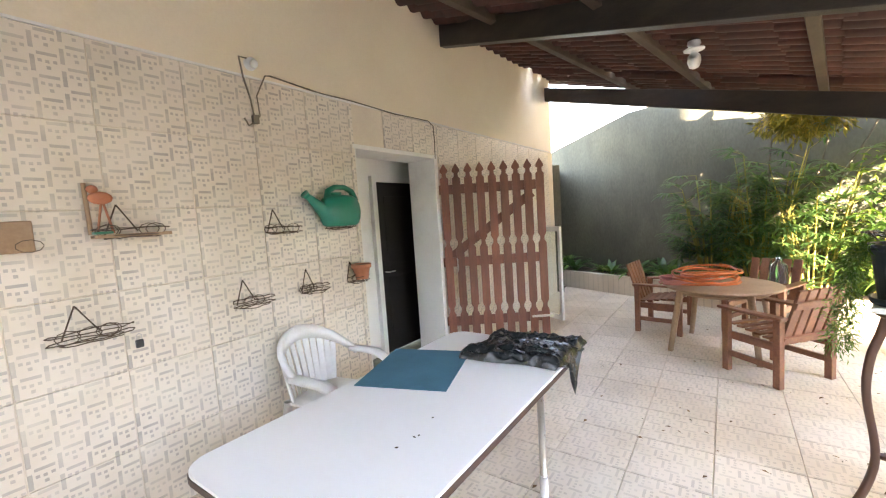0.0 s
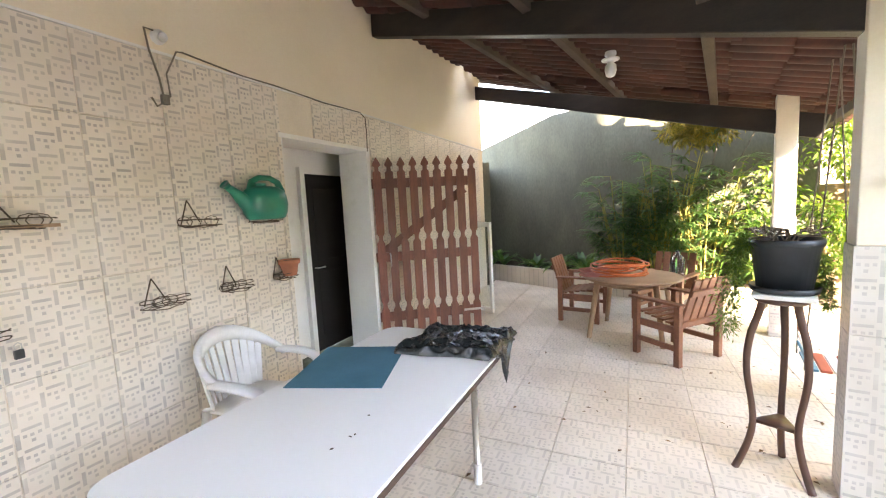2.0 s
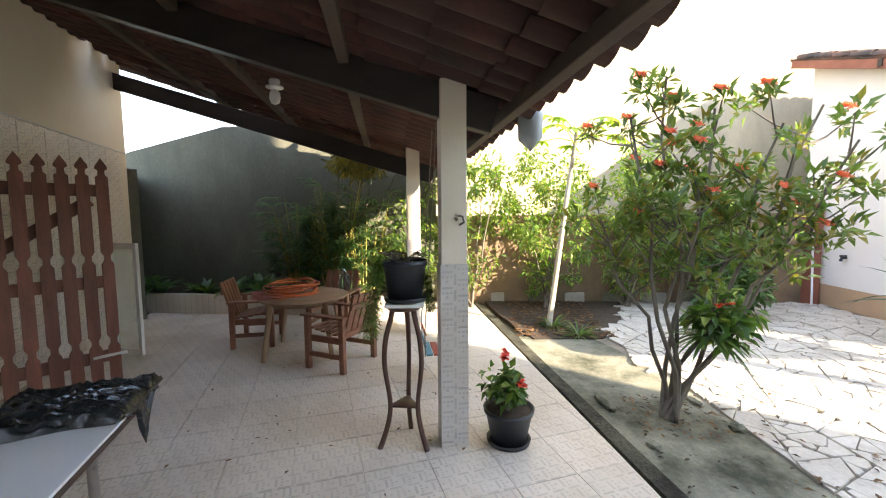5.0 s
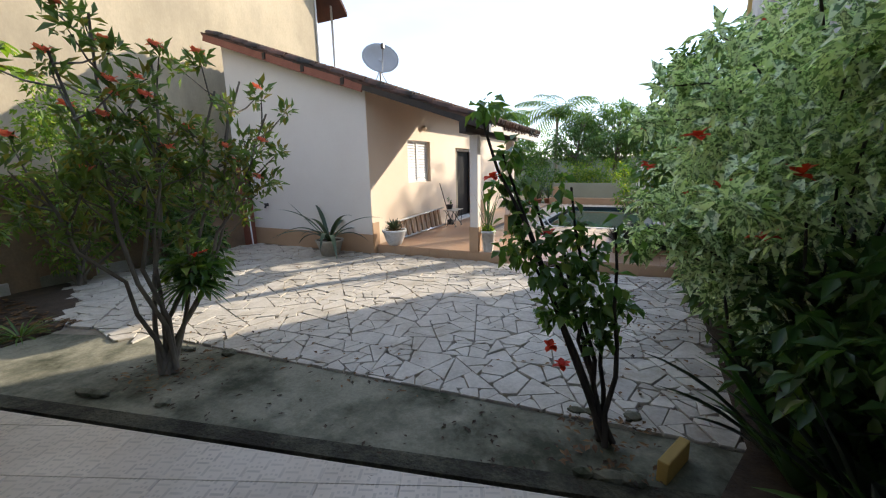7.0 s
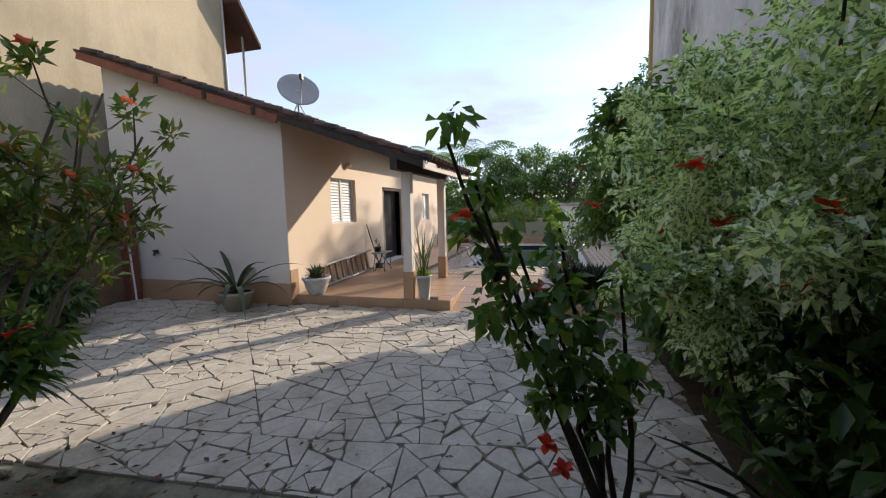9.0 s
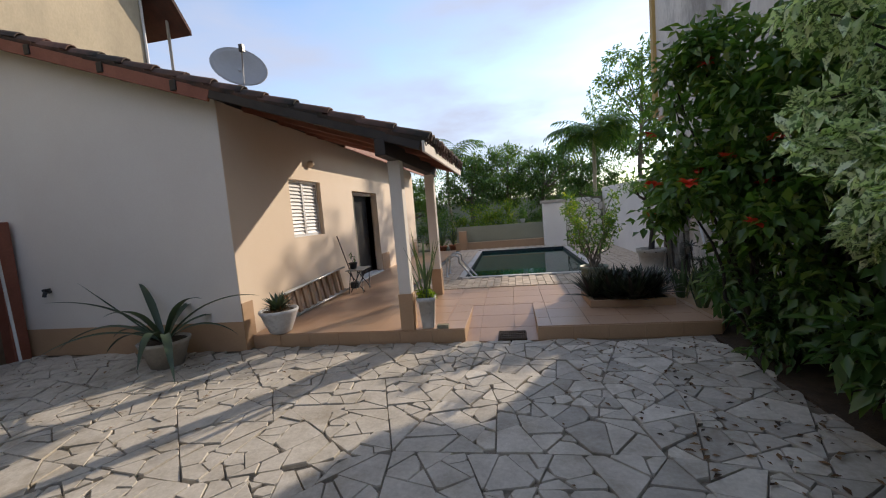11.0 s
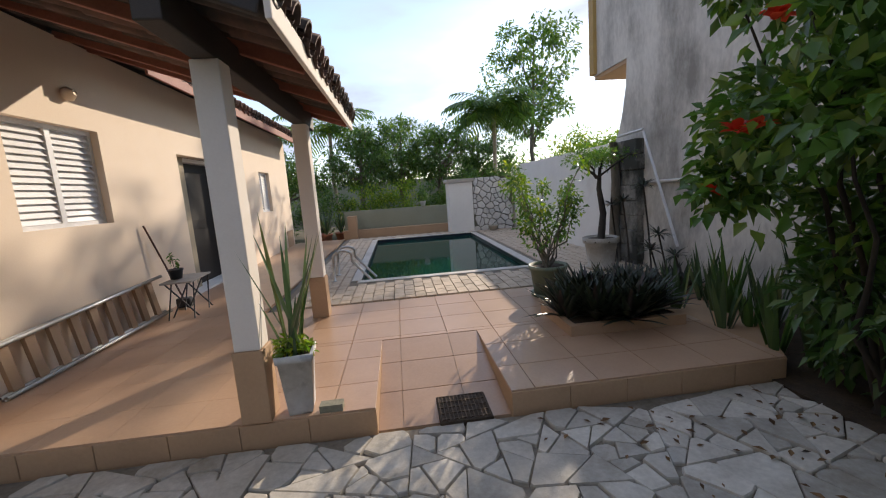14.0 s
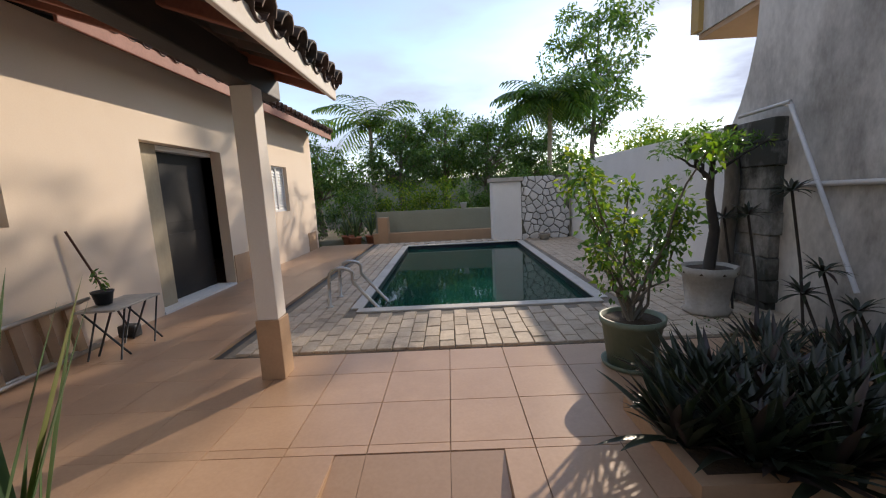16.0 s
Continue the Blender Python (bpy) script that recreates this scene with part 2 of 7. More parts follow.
M_ROOFRED = surface("red_clay_tile", (0.26, 0.085, 0.055), (0.36, 0.13, 0.085), 0.85, 30, 3, 0.4, stain=(0.12, 0.06, 0.045), stain_at=(0.5, 0.75))
# clay tile with the shade of roof undersides put into its colour
M_ROOFV = surface("shaded_clay_tile", (0.045, 0.018, 0.013), (0.10, 0.036, 0.025), 0.85, 30, 3, 0.5, stain=(0.04, 0.025, 0.02), stain_at=(0.45, 0.7))
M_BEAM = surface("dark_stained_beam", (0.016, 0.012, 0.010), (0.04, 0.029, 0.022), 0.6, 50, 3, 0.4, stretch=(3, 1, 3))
M_FASCIA = surface("red_brown_timber", (0.20, 0.065, 0.04), (0.30, 0.11, 0.07), 0.7, 50, 3, 0.3)
M_REDWOOD = surface("red_brown_wood", (0.11, 0.038, 0.024), (0.24, 0.085, 0.05), 0.5, 30, 3, 0.35, stretch=(6, 6, 0.8), vary=0.45, kind="Object")
M_CHAIRWOOD = surface("oiled_hardwood", (0.15, 0.06, 0.035), (0.30, 0.135, 0.075), 0.45, 40, 4, 0.3, vary=0.25, kind="Object")
M_TABLEWOOD = surface("weathered_wood", (0.25, 0.15, 0.085), (0.38, 0.25, 0.15), 0.6, 40, 3, 0.35, kind="Object")
M_BLACKDOOR = plain("black_door_paint", (0.012, 0.009, 0.007), 0.6)
# near-black colour stands for the lack of light inside the rooms
M_UNLITROOM = plain("unlit_room_shade", (0.03, 0.028, 0.026), 0.8)
M_LAMINATE = surface("white_laminate", (0.795, 0.80, 0.80), (0.805, 0.81, 0.81), 0.5, 12, 2, 0.0)
M_TABLERIM = plain("brown_table_edge", (0.06, 0.03, 0.022), 0.5)
M_CHROME = plain("brushed_steel", (0.55, 0.53, 0.50), 0.3, 1.0)
M_PLASTICW = plain("white_plastic", (0.80, 0.80, 0.80), 0.35)
M_BLUE = surface("blue_felt_mat", (0.035, 0.13, 0.19), (0.05, 0.17, 0.24), 0.8, 90, 5, 0.2)
M_BAG = plain("black_bin_bag", (0.022, 0.026, 0.026), 0.26)
M_GREENPL = plain("green_plastic", (0.01, 0.20, 0.13), 0.35)
M_WIRE = plain("rusty_wire", (0.11, 0.075, 0.05), 0.7, 0.4)
M_TERRA = surface("terracotta", (0.36, 0.13, 0.07), (0.46, 0.19, 0.11), 0.8, 40, 8, 0.2, kind="Object")
M_BLACKPL = surface("black_plastic_pot", (0.016, 0.019, 0.022), (0.035, 0.04, 0.045), 0.45, 30, 6, 0.1, kind="Object")
M_GREENPOT = surface("grey_green_pot", (0.13, 0.17, 0.12), (0.20, 0.24, 0.17), 0.55, 30, 5, 0.1, kind="Object")
M_WHITEPOT = surface("worn_white_pot", (0.52, 0.53, 0.53), (0.68, 0.69, 0.70), 0.7, 30, 6, 0.3, stain=(0.26, 0.27, 0.27), stain_at=(0.5, 0.68), kind="Object")
M_STONEPOT = surface("cast_stone_pot", (0.34, 0.315, 0.27), (0.48, 0.45, 0.395), 0.85, 30, 5, 0.5, stain=(0.2, 0.18, 0.15), kind="Object")
M_ORANGE = plain("orange_hose", (0.55, 0.13, 0.03), 0.4)
M_PINK = plain("faded_pink_cloth", (0.5, 0.2, 0.17), 0.8)
M_STANDWOOD = plain("dark_stand_wood", (0.095, 0.042, 0.026), 0.42, amount=0.1, bump=0.0)
M_BARK = surface("grey_bark", (0.10, 0.085, 0.065), (0.22, 0.19, 0.15), 0.9, 40, 6, 0.6, stretch=(1, 1, 0.3))
M_DARKBARK = surface("dark_wet_bark", (0.018, 0.014, 0.011), (0.05, 0.04, 0.03), 0.85, 40, 6, 0.6, stretch=(1, 1, 0.3))
M_PALEBARK = surface("pale_trunk_bark", (0.30, 0.27, 0.20), (0.44, 0.40, 0.31), 0.9, 40, 6, 0.4, stretch=(1, 1, 2))
M_RUBBLE = surface("white_rubble_stone", (0.50, 0.49, 0.47), (0.66, 0.65, 0.62), 0.85, 30, 4, 0.6, stain=(0.3, 0.3, 0.28), vary=0.2)
M_GREENWALL = surface("sage_wall_paint", (0.25, 0.26, 0.19), (0.31, 0.32, 0.24), 0.8, 40, 1.2, 0.2, stain=(0.2, 0.19, 0.14))
M_PVC = plain("white_pvc_pipe", (0.66, 0.65, 0.63), 0.4)
M_DISH = plain("grey_dish_metal", (0.42, 0.42, 0.42), 0.5, 0.2)
M_ALU = plain("aluminium", (0.60, 0.58, 0.54), 0.4, 0.9)
M_FIBRE = plain("tan_fibreglass", (0.40, 0.26, 0.15), 0.6)
M_POOLTILE = surface("green_pool_plaster", (0.012, 0.075, 0.055), (0.02, 0.11, 0.08), 0.7, 10, 1.2, 0.1)
M_NAVY = plain("navy_edge_tile", (0.012, 0.018, 0.035), 0.3)
M_RED = leafy("red_petal", (0.55, 0.03, 0.02), (0.75, 0.08, 0.04), rough=0.6)
M_PINKP = leafy("coral_petal", (0.75, 0.16, 0.13), (0.85, 0.28, 0.22), rough=0.6)
M_LEAF = leafy("garden_leaf", (0.055, 0.12, 0.028), (0.115, 0.21, 0.05), (0.18, 0.25, 0.055), 0.3, 0.38)
M_LEAFDARK = leafy("dark_leaf", (0.048, 0.105, 0.036), (0.095, 0.175, 0.056), (0.13, 0.20, 0.06), 0.3, 0.34)
M_LEAFLIME = leafy("lime_leaf", (0.09, 0.17, 0.02), (0.20, 0.28, 0.03), (0.34, 0.36, 0.05), 0.45, 0.5)
M_LEAFVAR = leafy("variegated_leaf", (0.11, 0.19, 0.09), (0.20, 0.29, 0.14), None, 0.45, 0.35, (0.72, 0.78, 0.60))
M_LEAFSUN = leafy("sunlit_leaf", (0.08, 0.15, 0.03), (0.17, 0.25, 0.055), (0.28, 0.33, 0.07), 0.45, 0.45)
M_LEAFYEL = leafy("yellow_olive_leaf", (0.16, 0.14, 0.03), (0.30, 0.24, 0.05), (0.36, 0.26, 0.06), 0.5, 0.4)
M_LEAFIX = leafy("ixora_leaf", (0.075, 0.125, 0.036), (0.15, 0.205, 0.055), (0.21, 0.18, 0.045), 0.36, 0.4)
M_BROMELIAD = leafy("purple_green_leaf", (0.02, 0.027, 0.018), (0.042, 0.055, 0.034), (0.05, 0.035, 0.034), 0.34, 0.08)
M_SANSE = leafy("snake_plant_leaf", (0.05, 0.095, 0.045), (0.10, 0.155, 0.065), (0.16, 0.18, 0.06), 0.4, 0.1)
M_AGAVE = leafy("agave_leaf", (0.03, 0.055, 0.034), (0.06, 0.092, 0.054), None, 0.4, 0.1)
M_DRYLEAF = leafy("dry_leaf", (0.09, 0.045, 0.02), (0.22, 0.12, 0.05), (0.04, 0.025, 0.015), 0.8, 0.1)
M_BAMBOO = leafy("yellow_cane", (0.28, 0.25, 0.06), (0.42, 0.36, 0.10), None, 0.5, 0.1)


def glassy(name, tint, rough=0.02):
    m, nt, b = nodes_of(name, rough)
    b.inputs["Base Color"].default_value = (*tint, 1)
    b.inputs["Transmission Weight"].default_value = 1.0
    b.inputs["IOR"].default_value = 1.33
    return m


M_GLASS = glassy("door_glass", (0.85, 0.92, 0.9))
m, nt, b = nodes_of("pool_water", 0.03)
b.inputs["Base Color"].default_value = (0.006, 0.055, 0.04, 1)
b.inputs["Roughness"].default_value = 0.04
b.inputs["IOR"].default_value = 1.33
bumped(nt, b, noise_at(nt, coords(nt, "World"), 3.0, 2), 0.06, 0.02)
M_WATER = m


# ---- building helpers ----
def link_mesh(name, me, material, parent=None, label=""):
    if material and not me.materials:
        me.materials.append(material)
    ob = new(name, me)
    if parent is not None:
        ob.parent = parent
    if label:
        tagged(ob, label)
    return ob


def part(name, bm, material, parent=None, label="", smooth=False):
    me = bpy.data.meshes.new(name)
    bm.to_mesh(me)
    bm.free()
    if smooth:
        me.shade_smooth()
    return link_mesh(name, me, material, parent, label)


def raw(name, verts, faces, material, parent=None, label="", smooth=False):
    me = bpy.data.meshes.new(name)
    me.from_pydata([tuple(map(float, p)) for p in verts], [], faces)
    if smooth:
        me.shade_smooth()
    return link_mesh(name, me, material, parent, label)


def thing(name, x, y, z, rz, label, category, group="", kind=""):
    ob = new(name)
    ob.empty_display_size = 0.1
    ob.matrix_world = pose(x, y, z, 0, 0, rz)
    return tagged(ob, label, category, group, kind)


def add_box(bm, lo, hi, bevel=0.0, m=None):
    lo, hi = Vector(lo), Vector(hi)
    r = bmesh.ops.create_cube(bm, size=1.0)
    vs = r["verts"]
    bmesh.ops.scale(bm, vec=hi - lo, verts=vs)
    bmesh.ops.translate(bm, vec=(lo + hi) / 2, verts=vs)
    if bevel:
        es = list({e for v in vs for e in v.link_edges})
        out = bmesh.ops.bevel(bm, geom=es, offset=bevel, segments=2, profile=0.5, affect="EDGES")
        vs = list({v for f in out["faces"] for v in f.verts} | {v for v in vs if v.is_valid})
    if m is not None:
        bmesh.ops.transform(bm, matrix=m, verts=vs)
    return vs


def box(name, lo, hi, material, parent=None, label="", bevel=0.0, m=None):
    bm = bmesh.new()
    add_box(bm, lo, hi, bevel, m)
    return part(name, bm, material, parent, label)


def prism(name, outline, z0, z1, material, parent=None, label=""):
    """A flat outline in plan, drawn up from z0 to z1."""
    n = len(outline)
    vs = [(x, y, z0) for x, y in outline] + [(x, y, z1) for x, y in outline]
    fs = [list(range(n))[::-1], list(range(n, 2 * n))] + [[i, (i + 1) % n, n + (i + 1) % n, n + i] for i in range(n)]
    bm = bmesh.new()
    bv = [bm.verts.new(v) for v in vs]
    for f in fs:
        bm.faces.new([bv[i] for i in f])
    bmesh.ops.recalc_face_normals(bm, faces=bm.faces)
    return part(name, bm, material, parent, label)


def tube_data(points, radii, sides=8, closed=False):
    pts = [Vector(p) for p in points]
    if isinstance(radii, (int, float)):
        radii = [radii] * len(pts)
    vs, fs = [], []
    n = len(pts)
    up = Vector((0, 0, 1))
    for i, p in enumerate(pts):
        a = pts[i - 1] if (i or closed) else p
        c = pts[(i + 1) % n] if (i + 1 < n or closed) else p
        d = (c - a).normalized()
        if i == 0:
            s = d.cross(up)
            if s.length < 1e-3:
                s = d.cross(Vector((1, 0, 0)))
        else:
            s = s - d * s.dot(d)
        s.normalize()
        t = s.cross(d).normalized()
        for k in range(sides):
            w = 2 * math.pi * k / sides
            vs.append(p + (s * math.cos(w) + t * math.sin(w)) * radii[i])
    for i in range(n if closed else n - 1):
        j = (i + 1) % n
        for k in range(sides):
            k2 = (k + 1) % sides
            fs.append([i * sides + k, i * sides + k2, j * sides + k2, j * sides + k])
    if not closed:
        fs.append(list(range(sides)))
        fs.append([(n - 1) * sides + k for k in range(sides)][::-1])
    return vs, fs


def tube(name, points, radii, material, parent=None, label="", sides=8, closed=False):
    vs, fs = tube_data(points, radii, sides, closed)
    return raw(name, vs, fs, material, parent, label, smooth=True)


def tubes(name, runs, material, parent=None, label="", sides=6):
    vs, fs = [], []
    for pts, rad in runs:
        a, b = tube_data(pts, rad, sides)
        fs += [[i + len(vs) for i in f] for f in b]
        vs += a
    return raw(name, vs, fs, material, parent, label, smooth=True)


def lathe(name, profile, material, parent=None, label="", sides=28, square=0.0, rz=0.0):
    """A turned shape from (radius, height) pairs; square: 1 gives a four-sided body."""
    vs, fs = [], []
    for r, z in profile:
        for k in range(sides):
            a = 2 * math.pi * k / sides + rz
            q = r
            if square:
                q = r * (1 - square + square / max(abs(math.cos(a - rz)), abs(math.sin(a - rz))))
            vs.append((q * math.cos(a), q * math.sin(a), z))
    n = len(profile)
    for i in range(n - 1):
        for k in range(sides):
            k2 = (k + 1) % sides
            fs.append([i * sides + k, i * sides + k2, (i + 1) * sides + k2, (i + 1) * sides + k])
    fs.append(list(range(sides))[::-1])
    fs.append([(n - 1) * sides + k for k in range(sides)])
    return raw(name, vs, fs, material, parent, label, smooth=not square)


# ---- plan: the veranda's tiled wall, the kerb line, the house axes ----
W0, WALL_ANG = Vector((2.577, 3.344)), 23.3
WU = Vector((math.cos(radians(WALL_ANG)), math.sin(radians(WALL_ANG))))
WN = Vector((WU.y, -WU.x))              # out of the tiled wall, towards the yard
COL_A = Vector((4.24, -0.13))
K_ANG = 14.0
E1 = Vector((math.cos(radians(K_ANG)), math.sin(radians(K_ANG))))
E2 = Vector((-E1.y, E1.x))
WALL_M = pose(W0.x, W0.y, 0, 0, 0, WALL_ANG)   # local x along the wall, local -y out of it
PLAT = 0.165
KERB_ANG = 13.7
KE1 = Vector((math.cos(radians(KERB_ANG)), math.sin(radians(KERB_ANG))))
KE2 = Vector((-KE1.y, KE1.x))
# the veranda is drawn from its own origin; this moves it into place beside the yard
VERANDA = Matrix.Translation((0.47, -0.10, 0))


def standing():
    return set(bpy.data.objects)


def settle(before):
    """Move every top-level object built since into the veranda's place."""
    bpy.context.view_layer.update()
    for ob in [o for o in bpy.data.objects if o not in before and o.parent is None]:
        ob.matrix_world = VERANDA @ ob.matrix_world


def wall_pt(s, n, z=0.0):
    p = W0 + WU * s + WN * n
    return Vector((p.x, p.y, z))


def veranda_roof(x, y):
    d = (Vector((x, y)) - COL_A).dot(E2)
    return 2.62 + 0.325 * d


def house_roof(x):
    return 3.22 + 0.35 * (x - 6.5)


def structure(ob, label, category):
    return tagged(ob, label, category, kind="structure")


# ---- ground ----
structure(box("ground", (-300, -300, -0.30), (300, 300, -0.07), M_GROUND), "brown garden soil reaching past the walls", "ground")
before = standing()
kerb_p = Vector((4.54, -1.24))
k0, k1 = kerb_p - KE1 * 9.5, kerb_p + KE1 * 4.6
wa, wb = wall_pt(-8.5, 0), wall_pt(6.9, 0)
floor_poly = [(k0.x, k0.y), (k1.x, k1.y), (9.0, 6.4), (wb.x, wb.y), (wa.x, wa.y)]
veranda_floor = structure(prism("floor_veranda", floor_poly, -0.07, -0.006, M_GROUT), "pale printed ceramic tiles on the veranda floor", "floor")
# kerb: a mossy edge with an open joint beside the floor
kerb = structure(prism("kerb", [tuple(k0 - KE2 * 0.03), tuple(k1 - KE2 * 0.03), tuple(k1 - KE2 * 0.16), tuple(k0 - KE2 * 0.16)], -0.07, -0.002, M_KERB), "low black mossy kerb beside the veranda floor", "kerb")
settle(before)
structure(prism("concrete_strip", [(0.70, -2.54), (7.45, -0.93), (7.35, -2.0), (6.3, -2.38), (4.9, -2.55), (2.3, -2.77), (1.5, -2.84), (0.6, -2.95)], -0.07, -0.012, M_CONCRETE), "dark mossy concrete strip beside the paving", "pavement")
structure(prism("paving_bed", [(-0.2, -2.6), (1.5, -2.4), (4.9, -2.2), (6.8, -1.8), (9.9, -2.9), (10.1, -6.9), (-0.2, -6.9)], -0.07, -0.016, M_DARKGROUT), "dark mortar bed under the flagstones", "pavement")

# ---- tiled veranda wall ----
OPEN0, OPEN1, OPEN_H, WALL_T, WALL_END = 0.02, 1.24, 2.35, 0.38, 5.15
before = standing()
wall_v = new("wall_tiled")
wall_v.matrix_world = WALL_M
structure(wall_v, "veranda wall with printed tiles below cream paint", "wall")


def wall_block(name, s0, s1, z0, z1, mat):
    return box(name, (s0, 0.0, z0), (s1, WALL_T, z1), mat, wall_v)


wall_block("wall_body", -8.5, OPEN0, 0, 2.73, M_GROUT)
wall_block("wall_body", OPEN1, WALL_END, 0, 2.73, M_GROUT)
wall_block("wall_body", OPEN0, OPEN1, OPEN_H, 2.73, M_GROUT)
pts = [(-8.5, 2.73), (WALL_END, 2.73)]
ups = []
for s in (WALL_END, -8.5):
    p = wall_pt(s, 0)
    ups.append((s, veranda_roof(p.x, p.y) + 0.05))
outline = pts + ups
bm = bmesh.new()
fr = [bm.verts.new((s, 0.0, z)) for s, z in outline]
bk = [bm.verts.new((s, WALL_T, z)) for s, z in outline]
bm.faces.new(fr), bm.faces.new(bk[::-1])
for i in range(4):
    bm.faces.new((fr[i], bk[i], bk[(i + 1) % 4], fr[(i + 1) % 4]))
bmesh.ops.recalc_face_normals(bm, faces=bm.faces)
part("painted_wall", bm, M_CREAM, wall_v)
# white plaster reveals of the opening
box("jamb", (OPEN1 - 0.012, -0.012, 0), (OPEN1 + 0.05, WALL_T, OPEN_H), M_WHITE, wall_v, "worn white plaster jamb")
box("jamb", (OPEN0 - 0.004, 0.0, 0), (OPEN0 + 0.012, WALL_T, OPEN_H), M_WHITE, wall_v)
box("lintel", (OPEN0 - 0.03, -0.010, OPEN_H - 0.02), (OPEN1 + 0.05, WALL_T, OPEN_H + 0.02), M_WHITE, wall_v)
box("tile_edging", (-8.5, -0.014, 2.73), (WALL_END, 0.0, 2.745), M_WHITE, wall_v, "thin white edging strip")
# the hall behind the opening
hall = structure(new("wall_hall"), "plain white hall walls behind the opening", "wall")
hall.matrix_world = WALL_M
box("hall_wall", (-0.95, WALL_T, 0), (-0.85, 1.85, 2.6), M_WHITE, hall)
box("hall_wall", (3.2, WALL_T, 0), (3.3, 1.85, 2.6), M_WHITE, hall)
box("hall_ceiling", (-0.95, WALL_T, 2.6), (3.3, 1.85, 2.7), M_WHITE, hall)
structure(box("floor_hall", (-0.95, 0.004, -0.06), (3.3, 1.85, -0.004), M_CONCRETE, None, m=WALL_M), "grey cement floor of the hall", "floor")

settle(before)

# ---- columns ----


def square_column(name, x, y, rz, w, z1, tile_h, label, paint, base):
    c = thing(name, x, y, 0 if tile_h > 1 else PLAT, rz, label, "column")
    h = w / 2
    box("shaft", (-h, -h, tile_h), (h, h, z1), paint, c, bevel=0.006)
    if tile_h > 1:
        bm = bmesh.new()
        n = 3
        for k in range(n):
            add_box(bm, (-h - 0.008, -h - 0.008, k * tile_h / n + (0.003 if k else 0)), (h + 0.008, h + 0.008, (k + 1) * tile_h / n))
        part("tile_cladding", bm, base, c, "printed ceramic tile cladding")
    else:
        box("painted_base", (-h - 0.012, -h - 0.012, 0), (h + 0.012, h + 0.012, tile_h), base, c, "tan painted base", bevel=0.006)
    return c


M_COLTILE = printed_tile("column_tile", (0.58, 0.54, 0.49), (0.37, 0.35, 0.33), 0.115, 0.35, 0.05, 1.0, "round")
before = standing()
for cx, cy in ((COL_A.x, COL_A.y), (7.06, 0.66), (0.53, -0.96)):
    square_column("column", cx, cy, K_ANG, 0.185, veranda_roof(cx, cy) + 0.03, 1.36, "cream square veranda column with tiled foot", M_CREAM, M_COLTILE)
settle(before)
for cy in (-6.97, -9.02):
    square_column("column", 4.36, cy, 0, 0.15, house_roof(4.36) - 0.24 - PLAT, 0.45, "pale square porch column with tan base", M_GABLE, M_PLINTH)

# ---- veranda roof ----


def clay_roof(name, o, e1, e2, width, length, material, label, category="roof", pitch=0.21, row=0.40, seed=3, slipped=()):
    """Barrel tiles: e1 along the eave, e2 up the slope (unit vectors); one mesh."""
    rnd = random.Random(seed)
    up = e1.cross(e2).normalized()
    vs, fs = [], []
    ncol, nrow = int(width / pitch), int(length / row)
    r = pitch * 0.36
    for i in range(ncol):
        for j in range(nrow):
            for cap in (0, 1):
                if not cap and i in slipped and (i + 3 * j) % 4:
                    continue
                jit = rnd.uniform(-0.012, 0.012)
                base = o + e1 * ((i + 0.5 * cap + 0.5) * pitch + jit) + e2 * (j * row + rnd.uniform(-0.015, 0.015))
                n0 = len(vs)
                for end, (d, rr, lift) in enumerate(((0.0, r * 1.08, 0.02), (row * 1.13, r * 0.92, -0.004))):
                    for k in range(6):
                        a = math.pi * k / 5
                        h = math.sin(a) * rr * (1 if cap else -0.75) + (0.062 if cap else 0.045) + lift
                        vs.append(base + e1 * (math.cos(a) * rr) + e2 * d + up * h)
                        vs.append(base + e1 * (math.cos(a) * (rr - 0.014)) + e2 * d + up * (h - 0.014))
                for k in range(5):
                    a, b2, c, d2 = n0 + 2 * k, n0 + 2 * k + 2, n0 + 12 + 2 * k + 2, n0 + 12 + 2 * k
                    fs += [[a, b2, c, d2], [a + 1, d2 + 1, c + 1, b2 + 1], [a, a + 1, b2 + 1, b2]]
    ob = raw(name, vs, fs, material, smooth=True)
    return tagged(ob, label, category, kind="structure")


before = standing()
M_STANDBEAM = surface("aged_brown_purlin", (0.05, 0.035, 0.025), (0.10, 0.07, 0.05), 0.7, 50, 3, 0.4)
slope = Vector((E2.x, E2.y, 0.325)).normalized()
e1_3 = Vector((E1.x, E1.y, 0))
r0 = Vector((COL_A.x, COL_A.y, 2.62)) - e1_3 * 4.7 - slope * 0.62
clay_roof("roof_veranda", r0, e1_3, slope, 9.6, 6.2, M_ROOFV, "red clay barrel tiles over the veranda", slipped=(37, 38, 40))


def timber(name, a, b, w, h, material, label, category="beam"):
    """A straight sawn member from a to b, given at the middle of its top face."""
    a, b = Vector(a), Vector(b)
    d = (b - a)
    L = d.length
    x = d.normalized()
    y = Vector((0, 0, 1)).cross(x).normalized()
    z = x.cross(y)
    m = Matrix((x, y, z)).transposed().to_4x4()
    m.translation = a
    bm = bmesh.new()
    add_box(bm, (0, -w / 2, -h), (L, w / 2, 0), 0.008)
    me = bpy.data.meshes.new(name)
    bm.to_mesh(me)
    bm.free()
    ob = link_mesh(name, me, material)
    ob.matrix_world = m
    return tagged(ob, label, category, "veranda roof timbers")


def roof_pt(x, y, off=0.0):
    return (x, y, veranda_roof(x, y) + off)


